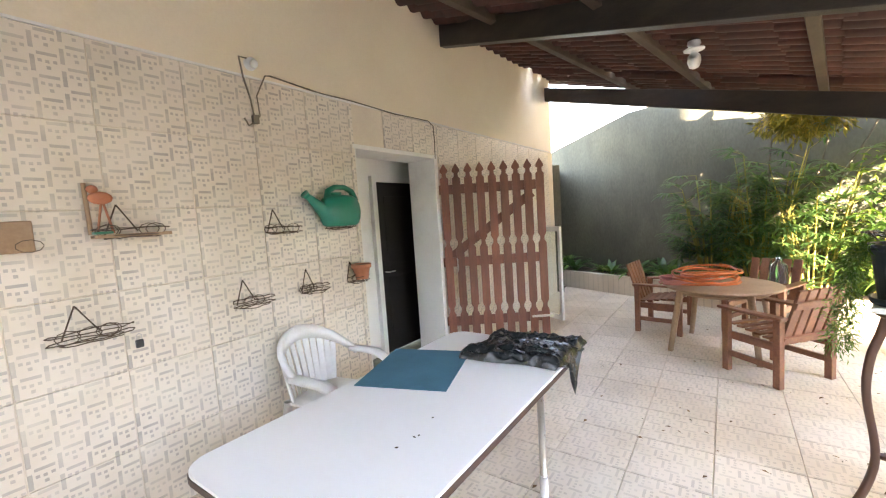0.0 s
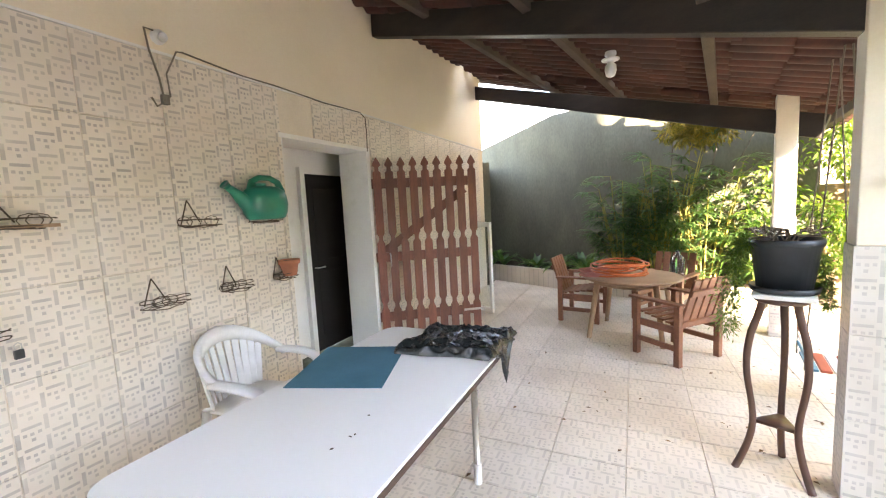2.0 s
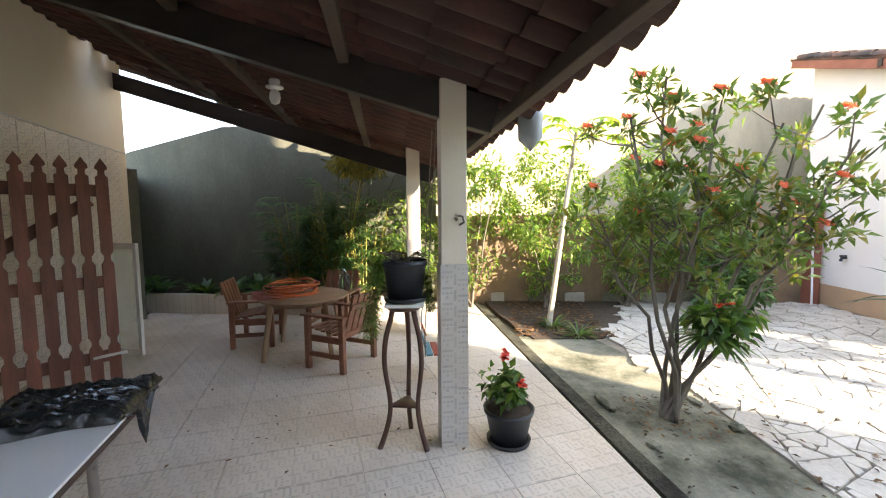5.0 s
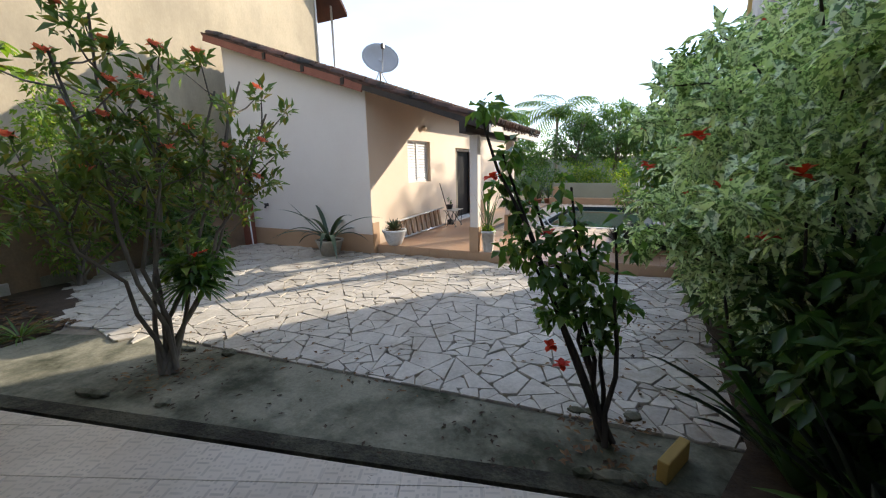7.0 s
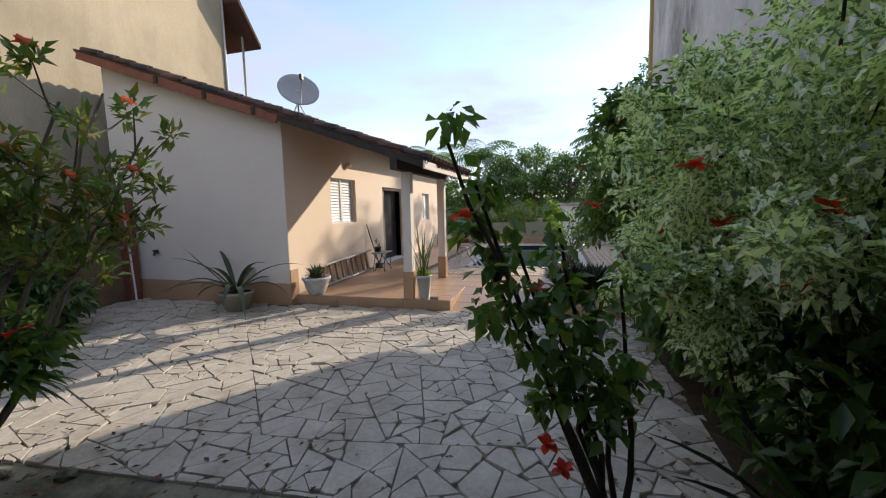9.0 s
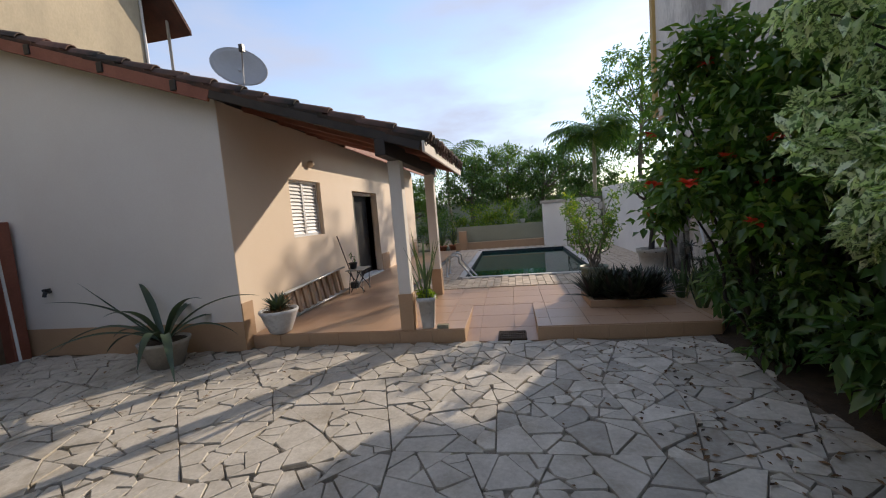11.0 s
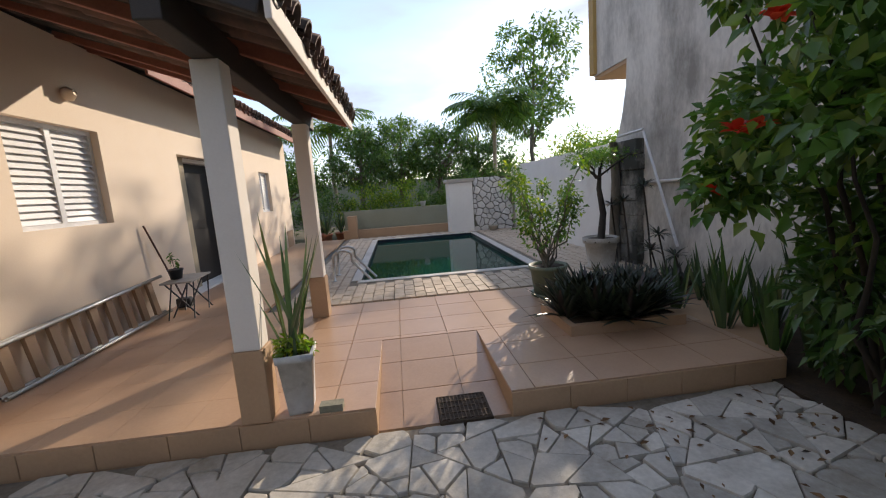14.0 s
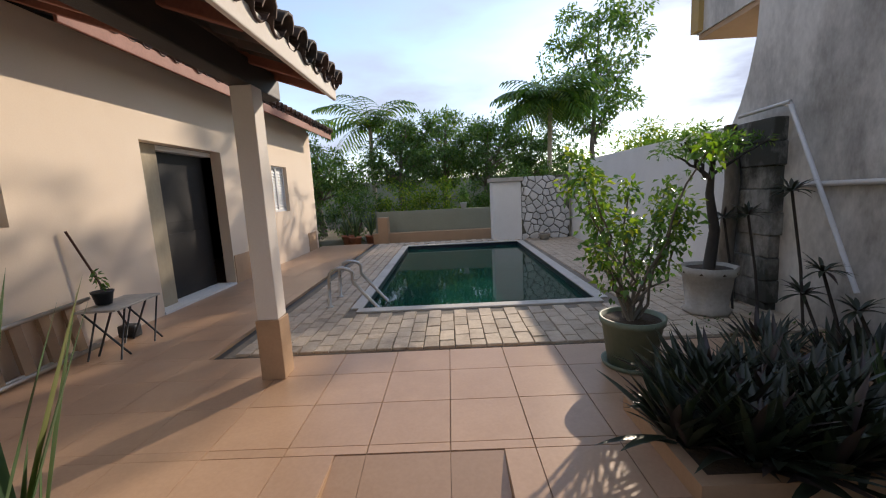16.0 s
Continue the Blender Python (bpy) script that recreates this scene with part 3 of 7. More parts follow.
def along_beam(cx, cy, wx, wy, over):
    d = (Vector((cx, cy)) - Vector((wx, wy))).normalized()
    e = Vector((cx, cy)) + d * over
    return roof_pt(wx, wy, 0.0), roof_pt(e.x, e.y, 0.0)


B1, B2 = wall_pt(1.62, -0.1), wall_pt(WALL_END - 0.15, -0.1)
for (cx, cy), w in (((COL_A.x, COL_A.y), B1), ((7.06, 0.66), B2), ((0.73, -0.86), wall_pt(-2.3, -0.1))):
    a, b2 = along_beam(cx, cy, w.x, w.y, 0.35)
    if cx > 7:
        a, b2 = Vector(a) - Vector((0, 0, 0.18)), Vector(b2) - Vector((0, 0, 0.15))
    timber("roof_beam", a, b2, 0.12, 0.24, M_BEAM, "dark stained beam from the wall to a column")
for d in (-0.42, 0.75, 1.95, 3.1):
    q = COL_A + E2 * d
    a, b2 = q - E1 * 4.6, q + E1 * 5.1
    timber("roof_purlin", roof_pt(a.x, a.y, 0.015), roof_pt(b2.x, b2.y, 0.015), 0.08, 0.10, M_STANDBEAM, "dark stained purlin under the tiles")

# ---- boundary and neighbouring walls ----


def wall_run(name, a, b, h0, h1, t, mat, label, z0=-0.06):
    a, b = Vector(a), Vector(b)
    d = (b - a).normalized()
    n = Vector((-d.y, d.x)) * t
    ps = [a, b, b + n, a + n]
    hs = [h0, h1, h1, h0]
    bm = bmesh.new()
    lo = [bm.verts.new((p.x, p.y, z0)) for p in ps]
    hi = [bm.verts.new((p.x, p.y, h)) for p, h in zip(ps, hs)]
    bm.faces.new(lo), bm.faces.new(hi)
    for i in range(4):
        bm.faces.new((lo[i], lo[(i + 1) % 4], hi[(i + 1) % 4], hi[i]))
    bmesh.ops.recalc_face_normals(bm, faces=bm.faces)
    return structure(part(name, bm, mat), label, "wall")


wall_run("wall_boundary_grey", (8.75, 6.9), (8.95, 4.7), 2.9, 3.45, -0.2, M_GREY, "stained grey rendered wall behind the veranda")
wall_run("wall_boundary_grey_high", (8.95, 4.7), (9.35, 0.6), 3.45, 3.5, -0.2, M_GREY, "stained grey rendered wall behind the veranda")
wall_run("wall_veranda_end", tuple(wall_pt(WALL_END, -0.02).xy), (8.85, 6.9), 2.5, 2.5, -0.15, M_GREY, "grey wall beside the veranda wall")
settle(before)
wall_run("wall_boundary_brown", (9.82, 0.5), (10.25, -6.75), 1.7, 1.7, -0.2, M_BROWNWALL, "brown rendered boundary wall behind the shrubs")
wall_run("wall_behind", (-7.5, -1.0), (-7.5, 1.0), 2.2, 2.2, -0.2, M_WHITE, "plain white wall closing the yard")

# ---- house ----
HX, HY0, HY1 = 6.5, -6.75, -16.45
WIN1 = (-9.30, -8.215, 1.36, 2.32)
DOOR = (-12.45, -10.81, PLAT, 2.23)
WIN2 = (-14.95, -14.2, 1.22, 2.15)
house = structure(new("wall_house"), "peach rendered house wall along the porch", "wall")
cuts = sorted([WIN1, DOOR, WIN2])
TW = 0.16
y = HY1
for y0, y1, z0, z1 in cuts:
    box("wall_body", (HX, y, 0), (HX + TW, y0, 3.16), M_HOUSE, house)
    if z0 > PLAT + 0.1:
        box("wall_body", (HX, y0, 0), (HX + TW, y1, z0), M_HOUSE, house)
    box("wall_body", (HX, y0, z1), (HX + TW, y1, 3.16), M_HOUSE, house)
    y = y1
box("wall_body", (HX, y, 0), (HX + TW, HY0 - 0.006, 3.16), M_HOUSE, house)
for y0, y1 in ((HY0 - 0.22, HY0 - 0.004), (-13.1, DOOR[0] - 0.02), (-16.46, -15.9)):
    box("plinth", (HX - 0.014, y0, PLAT if y0 < -7 else 0), (HX, y1, 0.62), M_PLINTH, house, "tan painted plinth")
gable = structure(new("wall_gable"), "pale gable wall with a tan plinth", "wall")
ZG = [(HX + 0.006, house_roof(HX) - 0.05), (10.4, house_roof(10.4) - 0.05), (10.4, 0.0), (HX + 0.006, 0.0)]
bm = bmesh.new()
a = [bm.verts.new((x, HY0, z)) for x, z in ZG]
b2 = [bm.verts.new((x, HY0 - 0.18, z)) for x, z in ZG]
bm.faces.new(a), bm.faces.new(b2[::-1])
for i in range(4):
    bm.faces.new((a[i], b2[i], b2[(i + 1) % 4], a[(i + 1) % 4]))
bmesh.ops.recalc_face_normals(bm, faces=bm.faces)
part("gable_wall", bm, M_GABLE, gable)
box("plinth", (HX - 0.016, HY0, 0), (10.4, HY0 + 0.014, 0.385), M_PLINTH, gable, "tan painted plinth")
structure(box("wall_house_end", (HX, HY1 - 0.16, 0), (10.4, HY1, 3.1), M_HOUSE), "peach rendered end wall of the house", "wall")
structure(box("wall_inside", (8.6, HY1, 0), (8.7, HY0 - 0.2, 3.1), M_UNLITROOM), "inner house wall with the room's shade in its colour", "wall")
structure(box("floor_inside", (HX + TW, HY1, 0), (8.6, HY0 - 0.2, PLAT), M_PORCHTILE), "tiled floor inside the house", "floor")
structure(box("ceiling_inside", (HX + TW, HY1, 2.95), (8.6, HY0 - 0.2, 3.0), M_UNLITROOM), "inner house ceiling with the room's shade in its colour", "ceiling")
e_y, e_s = Vector((0, -1, 0)), Vector((1, 0, 0.35)).normalized()
clay_roof("roof_porch", Vector((3.86, -6.38, house_roof(3.86))), e_y, e_s, 3.15, 2.9, M_ROOF, "weathered clay barrel tiles over the porch")
clay_roof("roof_house", Vector((6.0, -6.38, house_roof(6.0) + 0.012)), e_y, e_s, 10.6, 5.1, M_ROOF, "weathered clay barrel tiles on the house", seed=5)
# porch and eave timbers
for yy in (-6.45, -7.3, -8.15, -9.0, -9.4):
    timber("porch_rafter", (3.9, yy, house_roof(3.9) + 0.03), (6.5, yy, house_roof(6.5) + 0.03), 0.05, 0.10, M_BEAM if yy == -6.45 else M_FASCIA, "red-brown timber rafter under the porch tiles")
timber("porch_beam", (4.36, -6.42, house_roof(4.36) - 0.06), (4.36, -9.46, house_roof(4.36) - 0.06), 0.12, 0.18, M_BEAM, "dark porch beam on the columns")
timber("eave_board", (3.88, -6.40, house_roof(3.86) + 0.04), (3.88, -9.48, house_roof(3.86) + 0.04), 0.03, 0.12, M_GABLE, "pale eave board under the porch tiles")
timber("eave_board", (6.02, -9.5, house_roof(6.0) + 0.03), (6.02, -16.9, house_roof(6.0) + 0.03), 0.03, 0.14, M_FASCIA, "red-brown eave board along the house")
timber("barge_board", (6.3, -6.44, house_roof(6.3) + 0.03), (10.5, -6.44, house_roof(10.5) + 0.03), 0.04, 0.14, M_FASCIA, "red-brown barge board on the gable")
for xx in (6.75, 7.7, 8.7):
    timber("purlin_end", (xx, -6.40, house_roof(xx) + 0.03), (xx, -6.8, house_roof(xx) + 0.03), 0.08, 0.12, M_BEAM, "dark purlin end under the gable eave")

# ---- porch platform, ramp and pool deck ----
PX0, RAMP0, RAMP1, RAMP_Y = 0.85, 2.80, 3.66, -8.05
SLOT_Y, SLOT_X = -9.36, 5.08
slab = structure(new("platform"), "tan raised porch platform with a tiled top", "floor")
prism("slab", [(RAMP1, -6.90), (HX, -6.90), (HX, SLOT_Y), (RAMP1, SLOT_Y)], -0.06, PLAT - 0.012, M_PLINTH, slab)
prism("slab", [(SLOT_X + 0.03, SLOT_Y), (HX, SLOT_Y), (HX, -16.9), (SLOT_X + 0.03, -16.9)], -0.06, PLAT - 0.012, M_PLINTH, slab)
prism("slab", [(PX0, -6.90), (RAMP0, -6.90), (RAMP0, SLOT_Y), (-0.1, SLOT_Y), (-0.1, -8.3)], -0.06, PLAT - 0.012, M_PLINTH, slab)
prism("slab", [(RAMP0, RAMP_Y), (RAMP1, RAMP_Y), (RAMP1, SLOT_Y), (RAMP0, SLOT_Y)], -0.06, PLAT - 0.012, M_PLINTH, slab)
bm = bmesh.new()
rv = [bm.verts.new(p) for p in ((RAMP0, -6.93, -0.02), (RAMP1, -6.93, -0.02), (RAMP1, RAMP_Y, PLAT - 0.012), (RAMP0, RAMP_Y, PLAT - 0.012), (RAMP0, -6.93, -0.06), (RAMP1, -6.93, -0.06), (RAMP1, RAMP_Y, -0.06), (RAMP0, RAMP_Y, -0.06))]
for f in ((0, 1, 2, 3), (4, 7, 6, 5), (0, 4, 5, 1), (1, 5, 6, 2), (2, 6, 7, 3), (3, 7, 4, 0)):
    bm.faces.new([rv[i] for i in f])
bmesh.ops.recalc_face_normals(bm, faces=bm.faces)
part("ramp", bm, M_PLINTH, slab)
POOL = (1.36, 4.11, -16.06, -10.67)
deck = structure(new("pool_deck"), "weathered stone paving round the pool", "pavement")
for lo, hi in (((POOL[1], -16.9), (SLOT_X - 0.06, SLOT_Y - 0.06)), ((-0.1, -16.9), (POOL[0], SLOT_Y - 0.06)), ((POOL[0], POOL[3]), (POOL[1], SLOT_Y - 0.06)), ((POOL[0], -16.9), (POOL[1], POOL[2]))):
    box("deck_bed", (*lo, -0.06), (*hi, PLAT - 0.02), M_DARKGROUT, deck)
# black fill low in the drain slot, painting in the shade of its depth
box("drain_slot", (1.6, SLOT_Y - 0.058, -0.06), (SLOT_X + 0.028, SLOT_Y - 0.003, PLAT - 0.035), M_BLACKPL, deck, "black fill painting the shade in the drain slot")
box("drain_slot", (SLOT_X - 0.058, -16.9, -0.06), (SLOT_X + 0.028, SLOT_Y - 0.06, PLAT - 0.035), M_BLACKPL, deck, "black fill painting the shade in the drain slot")
pool = structure(new("swimming_pool"), "rectangular pool with still green water", "pool")
box("pool_floor", (POOL[0], POOL[2], -0.068), (POOL[1], POOL[3], -0.05), M_POOLTILE, pool)
box("water", (POOL[0] + 0.005, POOL[2] + 0.005, -0.04), (POOL[1] - 0.005, POOL[3] - 0.005, 0.07), M_WATER, pool, "still green pool water")
for lo, hi in (((POOL[0], POOL[2], 0), (POOL[0] + 0.02, POOL[3], PLAT - 0.02)), ((POOL[1] - 0.02, POOL[2], 0), (POOL[1], POOL[3], PLAT - 0.02)), ((POOL[0], POOL[2], 0), (POOL[1], POOL[2] + 0.02, PLAT - 0.02)), ((POOL[0], POOL[3] - 0.02, 0), (POOL[1], POOL[3], PLAT - 0.02))):
    box("edge_tile", lo, hi, M_NAVY, pool, "navy glazed edge tiles")
box("coping", (POOL[0] - 0.02, POOL[3] - 0.03, PLAT - 0.02), (POOL[1] + 0.02, POOL[3] + 0.12, PLAT + 0.004), M_COPING, pool, bevel=0.008)
box("coping", (POOL[1] - 0.03, POOL[2], PLAT - 0.02), (POOL[1] + 0.12, POOL[3] - 0.03, PLAT + 0.004), M_COPING, pool, bevel=0.008)
box("coping", (POOL[0] - 0.12, POOL[2], PLAT - 0.02), (POOL[0] + 0.03, POOL[3] - 0.03, PLAT + 0.004), M_COPING, pool, bevel=0.008)
box("coping", (POOL[0] - 0.02, POOL[2] - 0.12, PLAT - 0.02), (POOL[1] + 0.02, POOL[2] + 0.03, PLAT + 0.004), M_COPING, pool, bevel=0.008)

# ---- pool end walls and the neighbour on the sunny side ----
structure(box("wall_white_side", (-0.30, -16.6, -0.05), (-0.06, -10.25, 2.0), M_WHITE), "white painted garden wall beside the pool", "wall")
wall_run("wall_sage", (5.2, -17.9), (1.7, -17.7), 0.95, 0.95, 0.15, M_GREENWALL, "low sage-green wall past the pool")
structure(box("wall_sage_base", (1.7, -17.72, -0.05), (5.2, -17.4, 0.36), M_PLINTH), "tan bench-high ledge below the sage wall", "wall")
structure(box("wall_sage_pier", (4.75, -17.6, -0.05), (5.02, -17.25, 0.82), M_PLINTH), "short tan pier beside the pool", "wall")
nb = structure(new("neighbour_building"), "tall grey stained neighbouring building", "building")
box("wall_lower", (-7, -10.22, -0.05), (-0.08, -1.0, 2.0), M_BLDG, nb)
bm = bmesh.new()
prof = [(-10.72, 2.0), (-10.6, 2.2), (-10.50, 2.47), (-10.42, 2.8), (-10.40, 3.17), (-11.4, 3.17), (-11.4, 12.0), (-1.0, 12.0), (-1.0, 2.0)]
v0 = [bm.verts.new((-0.08, yy, zz)) for yy, zz in prof]
v1 = [bm.verts.new((-7, yy, zz)) for yy, zz in prof]
bm.faces.new(v0), bm.faces.new(v1[::-1])
for i in range(len(prof)):
    j = (i + 1) % len(prof)
    bm.faces.new((v0[i], v1[i], v1[j], v0[j]))
bmesh.ops.recalc_face_normals(bm, faces=bm.faces)
part("wall_upper", bm, M_BLDG, nb)
tall = structure(new("tall_building"), "tall cream neighbouring building with stained render", "building")
box("wall", (11.3, -10.9, -0.05), (16, 5.5, 9.5), M_BLDG2, tall)
bm = bmesh.new()
prof = [(-10.9, 7.75), (-11.75, 6.72), (-11.75, 6.60), (-10.9, 7.60)]
v0 = [bm.verts.new((10.75, yy, zz)) for yy, zz in prof]
v1 = [bm.verts.new((16, yy, zz)) for yy, zz in prof]
bm.faces.new(v0), bm.faces.new(v1[::-1])
for i in range(4):
    j = (i + 1) % 4
    bm.faces.new((v0[i], v1[i], v1[j], v0[j]))
bmesh.ops.recalc_face_normals(bm, faces=bm.faces)
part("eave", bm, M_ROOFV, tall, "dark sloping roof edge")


# ======== things: leaves and plants ========
def leaf_cloud(name, centres, count, size, material, parent, seed, droop=0.3, narrow=0.42, spread=(0.25, 0.25, 0.2), up=None):
    """Many small folded leaves scattered round clump centres; one mesh."""
    rng = np.random.default_rng(seed)
    c = np.asarray(centres, float)
    idx = rng.integers(0, len(c), count)
    off = rng.normal(0, 1, (count, 3))
    off /= np.maximum(1e-6, np.linalg.norm(off, axis=1))[:, None]
    off *= (rng.random(count) ** 0.45)[:, None]
    p = c[idx, :3] + off * np.asarray(spread) * (c[idx, 3:4] if c.shape[1] > 3 else 1.0)
    d = off * 0.8 + rng.normal(0, 0.5, (count, 3))
    d[:, 2] -= droop
    if up is not None:
        d[:, 2] += up
    d /= np.linalg.norm(d, axis=1)[:, None]
    s = np.cross(d, rng.normal(0, 0.35, (count, 3)) + np.array([0, 0, 1.0]))
    s /= np.maximum(1e-6, np.linalg.norm(s, axis=1))[:, None]
    n = np.cross(s, d)
    L = size * rng.uniform(0.6, 1.35, count)[:, None]
    w = L * narrow * 0.5
    base = p
    tip = p + d * L - n * L * 0.12
    mid = p + d * L * 0.45 + n * L * 0.05
    l, r = mid + s * w + n * w * 0.35, mid - s * w + n * w * 0.35
    v = np.stack([base, l, tip, r], 1).reshape(-1, 3)
    f = np.arange(count * 4).reshape(-1, 4)
    faces = np.concatenate([f[:, [0, 1, 2]], f[:, [0, 2, 3]]])
    me = bpy.data.meshes.new(name)
    me.vertices.add(len(v))
    me.vertices.foreach_set("co", v.ravel())
    me.loops.add(faces.size)
    me.loops.foreach_set("vertex_index", faces.ravel().astype(np.int32))
    me.polygons.add(len(faces))
    me.polygons.foreach_set("loop_start", np.arange(0, faces.size, 3, dtype=np.int32))
    me.update()
    me.validate()
    return link_mesh(name, me, material, parent)


def blades(name, list_of, material, parent, label="", seg=6):
    """Strap leaves: (base, direction, length, width, bend) each, arched under their weight."""
    vs, fs = [], []
    for base, d, L, w, bend in list_of:
        d = Vector(d).normalized()
        side = d.cross(Vector((0, 0, 1)))
        if side.length < 1e-3:
            side = Vector((1, 0, 0))
        side.normalize()
        p, n0 = Vector(base), len(vs)
        for i in range(seg + 1):
            t = i / seg
            ww = w * (0.55 + 0.9 * t if t < 0.45 else 0.955 * (1 - ((t - 0.45) / 0.55) ** 1.6) + 0.01)
            nrm = side.cross(d)
            vs += [p - side * ww / 2 + nrm * ww * 0.18, p.copy(), p + side * ww / 2 + nrm * ww * 0.18]
            p = p + d * (L / seg)
            d = (d + Vector((0, 0, -bend / seg))).normalized()
        for i in range(seg):
            a = n0 + 3 * i
            fs += [[a, a + 1, a + 4, a + 3], [a + 1, a + 2, a + 5, a + 4]]
    return raw(name, vs, fs, material, parent, label, smooth=True)


def rosette(name, centre, count, L, w, material, parent, seed, rise=(0.3, 1.2), bend=0.6, label=""):
    rnd = random.Random(seed)
    out = []
    for i in range(count):
        a = i * 2.399 + rnd.uniform(-0.25, 0.25)
        k = rnd.uniform(*rise)
        ln = L * rnd.uniform(0.7, 1.15)
        out.append((Vector(centre) + Vector((math.cos(a), math.sin(a), 0)) * 0.015, (math.cos(a), math.sin(a), k), ln, w * rnd.uniform(0.8, 1.15), bend * rnd.uniform(0.6, 1.4)))
    return blades(name, out, material, parent, label)


def branch_runs(base, tops, r0, r1, seed, wob=0.08, n=6):
    rnd = random.Random(seed)
    runs = []
    for top in tops:
        b, t = Vector(base) + Vector((rnd.uniform(-0.05, 0.05), rnd.uniform(-0.05, 0.05), 0)), Vector(top)
        pts = []
        for i in range(n + 1):
            k = i / n
            q = b.lerp(t, k)
            q += Vector((rnd.uniform(-wob, wob), rnd.uniform(-wob, wob), 0)) * math.sin(math.pi * k)
            pts.append(q)
        runs.append((pts, [r0 + (r1 - r0) * i / n for i in range(n + 1)]))
    return runs


def blossoms(name, places, r, material, parent, seed=1, label=""):
    rnd = random.Random(seed)
    lst = []
    for p in places:
        for k in range(9):
            a = k * 0.7 + rnd.random()
            lst.append((Vector(p), (math.cos(a), math.sin(a), rnd.uniform(-0.2, 1.2)), r * rnd.uniform(0.8, 1.2), r * 0.75, 0.5))
    return blades(name, lst, material, parent, label, seg=3)


def clumps(centre, radii, n, seed, flat=0.0):
    """Clump centres filling an uneven crown."""
    rnd = random.Random(seed)
    out = []
    while len(out) < n:
        p = Vector((rnd.uniform(-1, 1), rnd.uniform(-1, 1), rnd.uniform(-1, 1)))
        if p.length > 1 or p.length < 0.25:
            continue
        out.append((centre[0] + p.x * radii[0], centre[1] + p.y * radii[1], centre[2] + p.z * radii[2], rnd.uniform(0.6, 1.4)))
    return out


# ======== veranda things ========
def on_wall(s, z, n=0.0):
    p = wall_pt(s, n, z)
    return p


before = standing()
# white laminate table along the wall
tb = thing("dining_table", *wall_pt(-1.02, 1.52), WALL_ANG, "long white laminate table on brushed steel legs", "table")
bm = bmesh.new()
hx, hy, rc = 0.985, 0.485, 0.11


def rounded(hx, hy, rc, seg=6):
    out = []
    for cx, cy, a0 in ((hx - rc, hy - rc, 0), (-hx + rc, hy - rc, 90), (-hx + rc, -hy + rc, 180), (hx - rc, -hy + rc, 270)):
        for k in range(seg + 1):
            a = radians(a0 + 90 * k / seg)
            out.append((cx + rc * math.cos(a), cy + rc * math.sin(a)))
    return out


prism("tabletop", rounded(hx, hy, rc), 0.748, 0.762, M_LAMINATE, tb)
prism("edge_band", rounded(hx + 0.004, hy + 0.004, rc), 0.722, 0.7475, M_TABLERIM, tb, "dark brown table edge")
for sx in (-0.62, 0.52):
    for sy in (-0.38, 0.38):
        lg = tube("leg", [(sx, sy, 0.03), (sx, sy, 0.725)], 0.021, M_CHROME, tb, sides=14)
        tube("foot_cap", [(sx, sy, 0.0), (sx, sy, 0.13)], 0.024, M_PLASTICW, lg, "white plastic foot", sides=14)
box("apron", (-0.62, -0.39, 0.68), (0.52, -0.37, 0.722), M_TABLERIM, tb)
box("apron", (-0.62, 0.37, 0.68), (0.52, 0.39, 0.722), M_TABLERIM, tb)
mat_ob = box("table_mat", (-0.30, -0.265, 0.0), (0.30, 0.265, 0.004), M_BLUE)
mat_ob.matrix_world = pose(*wall_pt(-0.785, 1.245, 0.763), 0, 0, WALL_ANG + 19)
tagged(mat_ob, "square blue felt mat lying on the white table", "mat")
# dirt specks on the table
rnd = random.Random(11)
specks = []
for k in range(4):
    specks.append(wall_pt(rnd.uniform(-1.55, -1.2), rnd.uniform(1.55, 1.85), 0.7632))
bm = bmesh.new()
for p in specks:
    m4 = Matrix.Translation(p) @ Matrix.Rotation(rnd.random() * 3, 4, "Z") @ Matrix.Diagonal((rnd.uniform(0.004, 0.012), rnd.uniform(0.003, 0.007), 0.002, 1))
    bmesh.ops.create_icosphere(bm, subdivisions=1, radius=1, matrix=m4)
tagged(part("crumbs", bm, M_SOIL), "dark dirt crumbs on the white table", "dirt", kind="stuff")

# bin bag thrown over the table's end
NX, NY = 64, 60
vs, fs = [], []
noise.seed_set(4)
for j in range(NY):
    for i in range(NX):
        u, v = i / (NX - 1), j / (NY - 1)
        wob = 0.05 * noise.noise(Vector((u * 3, v * 3, 9.0)))
        s, n = -0.56 + 0.56 * u + 0.10 * v * (1 - u) + wob, 1.40 + 0.78 * v + wob
        q = noise.noise(Vector((u * 3, v * 3, 1.3)))
        fold = 1 - abs(noise.noise(Vector((u * 4 + 2 * v + q, v * 11 - u * 3, 7.7)))) * 2
        fine = 1 - abs(noise.noise(Vector((u * 16 + q, v * 9 + u * 6, 4.1)))) * 2
        edge = max(0.0, min(1.0, min(u, 1 - u, v, 1.0) * 13)) ** 0.6
        h = 0.767 + edge * (0.035 + 0.022 * q + 0.030 * fold + 0.012 * fine)
        if n > 2.0:
            over = n - 2.0
            tip = max(0.10, 1 - abs(u - 0.42) / 0.30)
            h = 0.785 - over * 1.5 * tip + 0.012 * fold
            n = 2.012 + 0.02 * fold * min(1, over * 8) + 0.05 * over
            s = s + (u - 0.42) * -0.35 * over
        vs.append(wall_pt(s, n, h))
for j in range(NY - 1):
    for i in range(NX - 1):
        a = j * NX + i
        fs.append([a, a + 1, a + NX + 1, a + NX])
ob = raw("bin_bag", vs, fs, M_BAG, None, smooth=True)
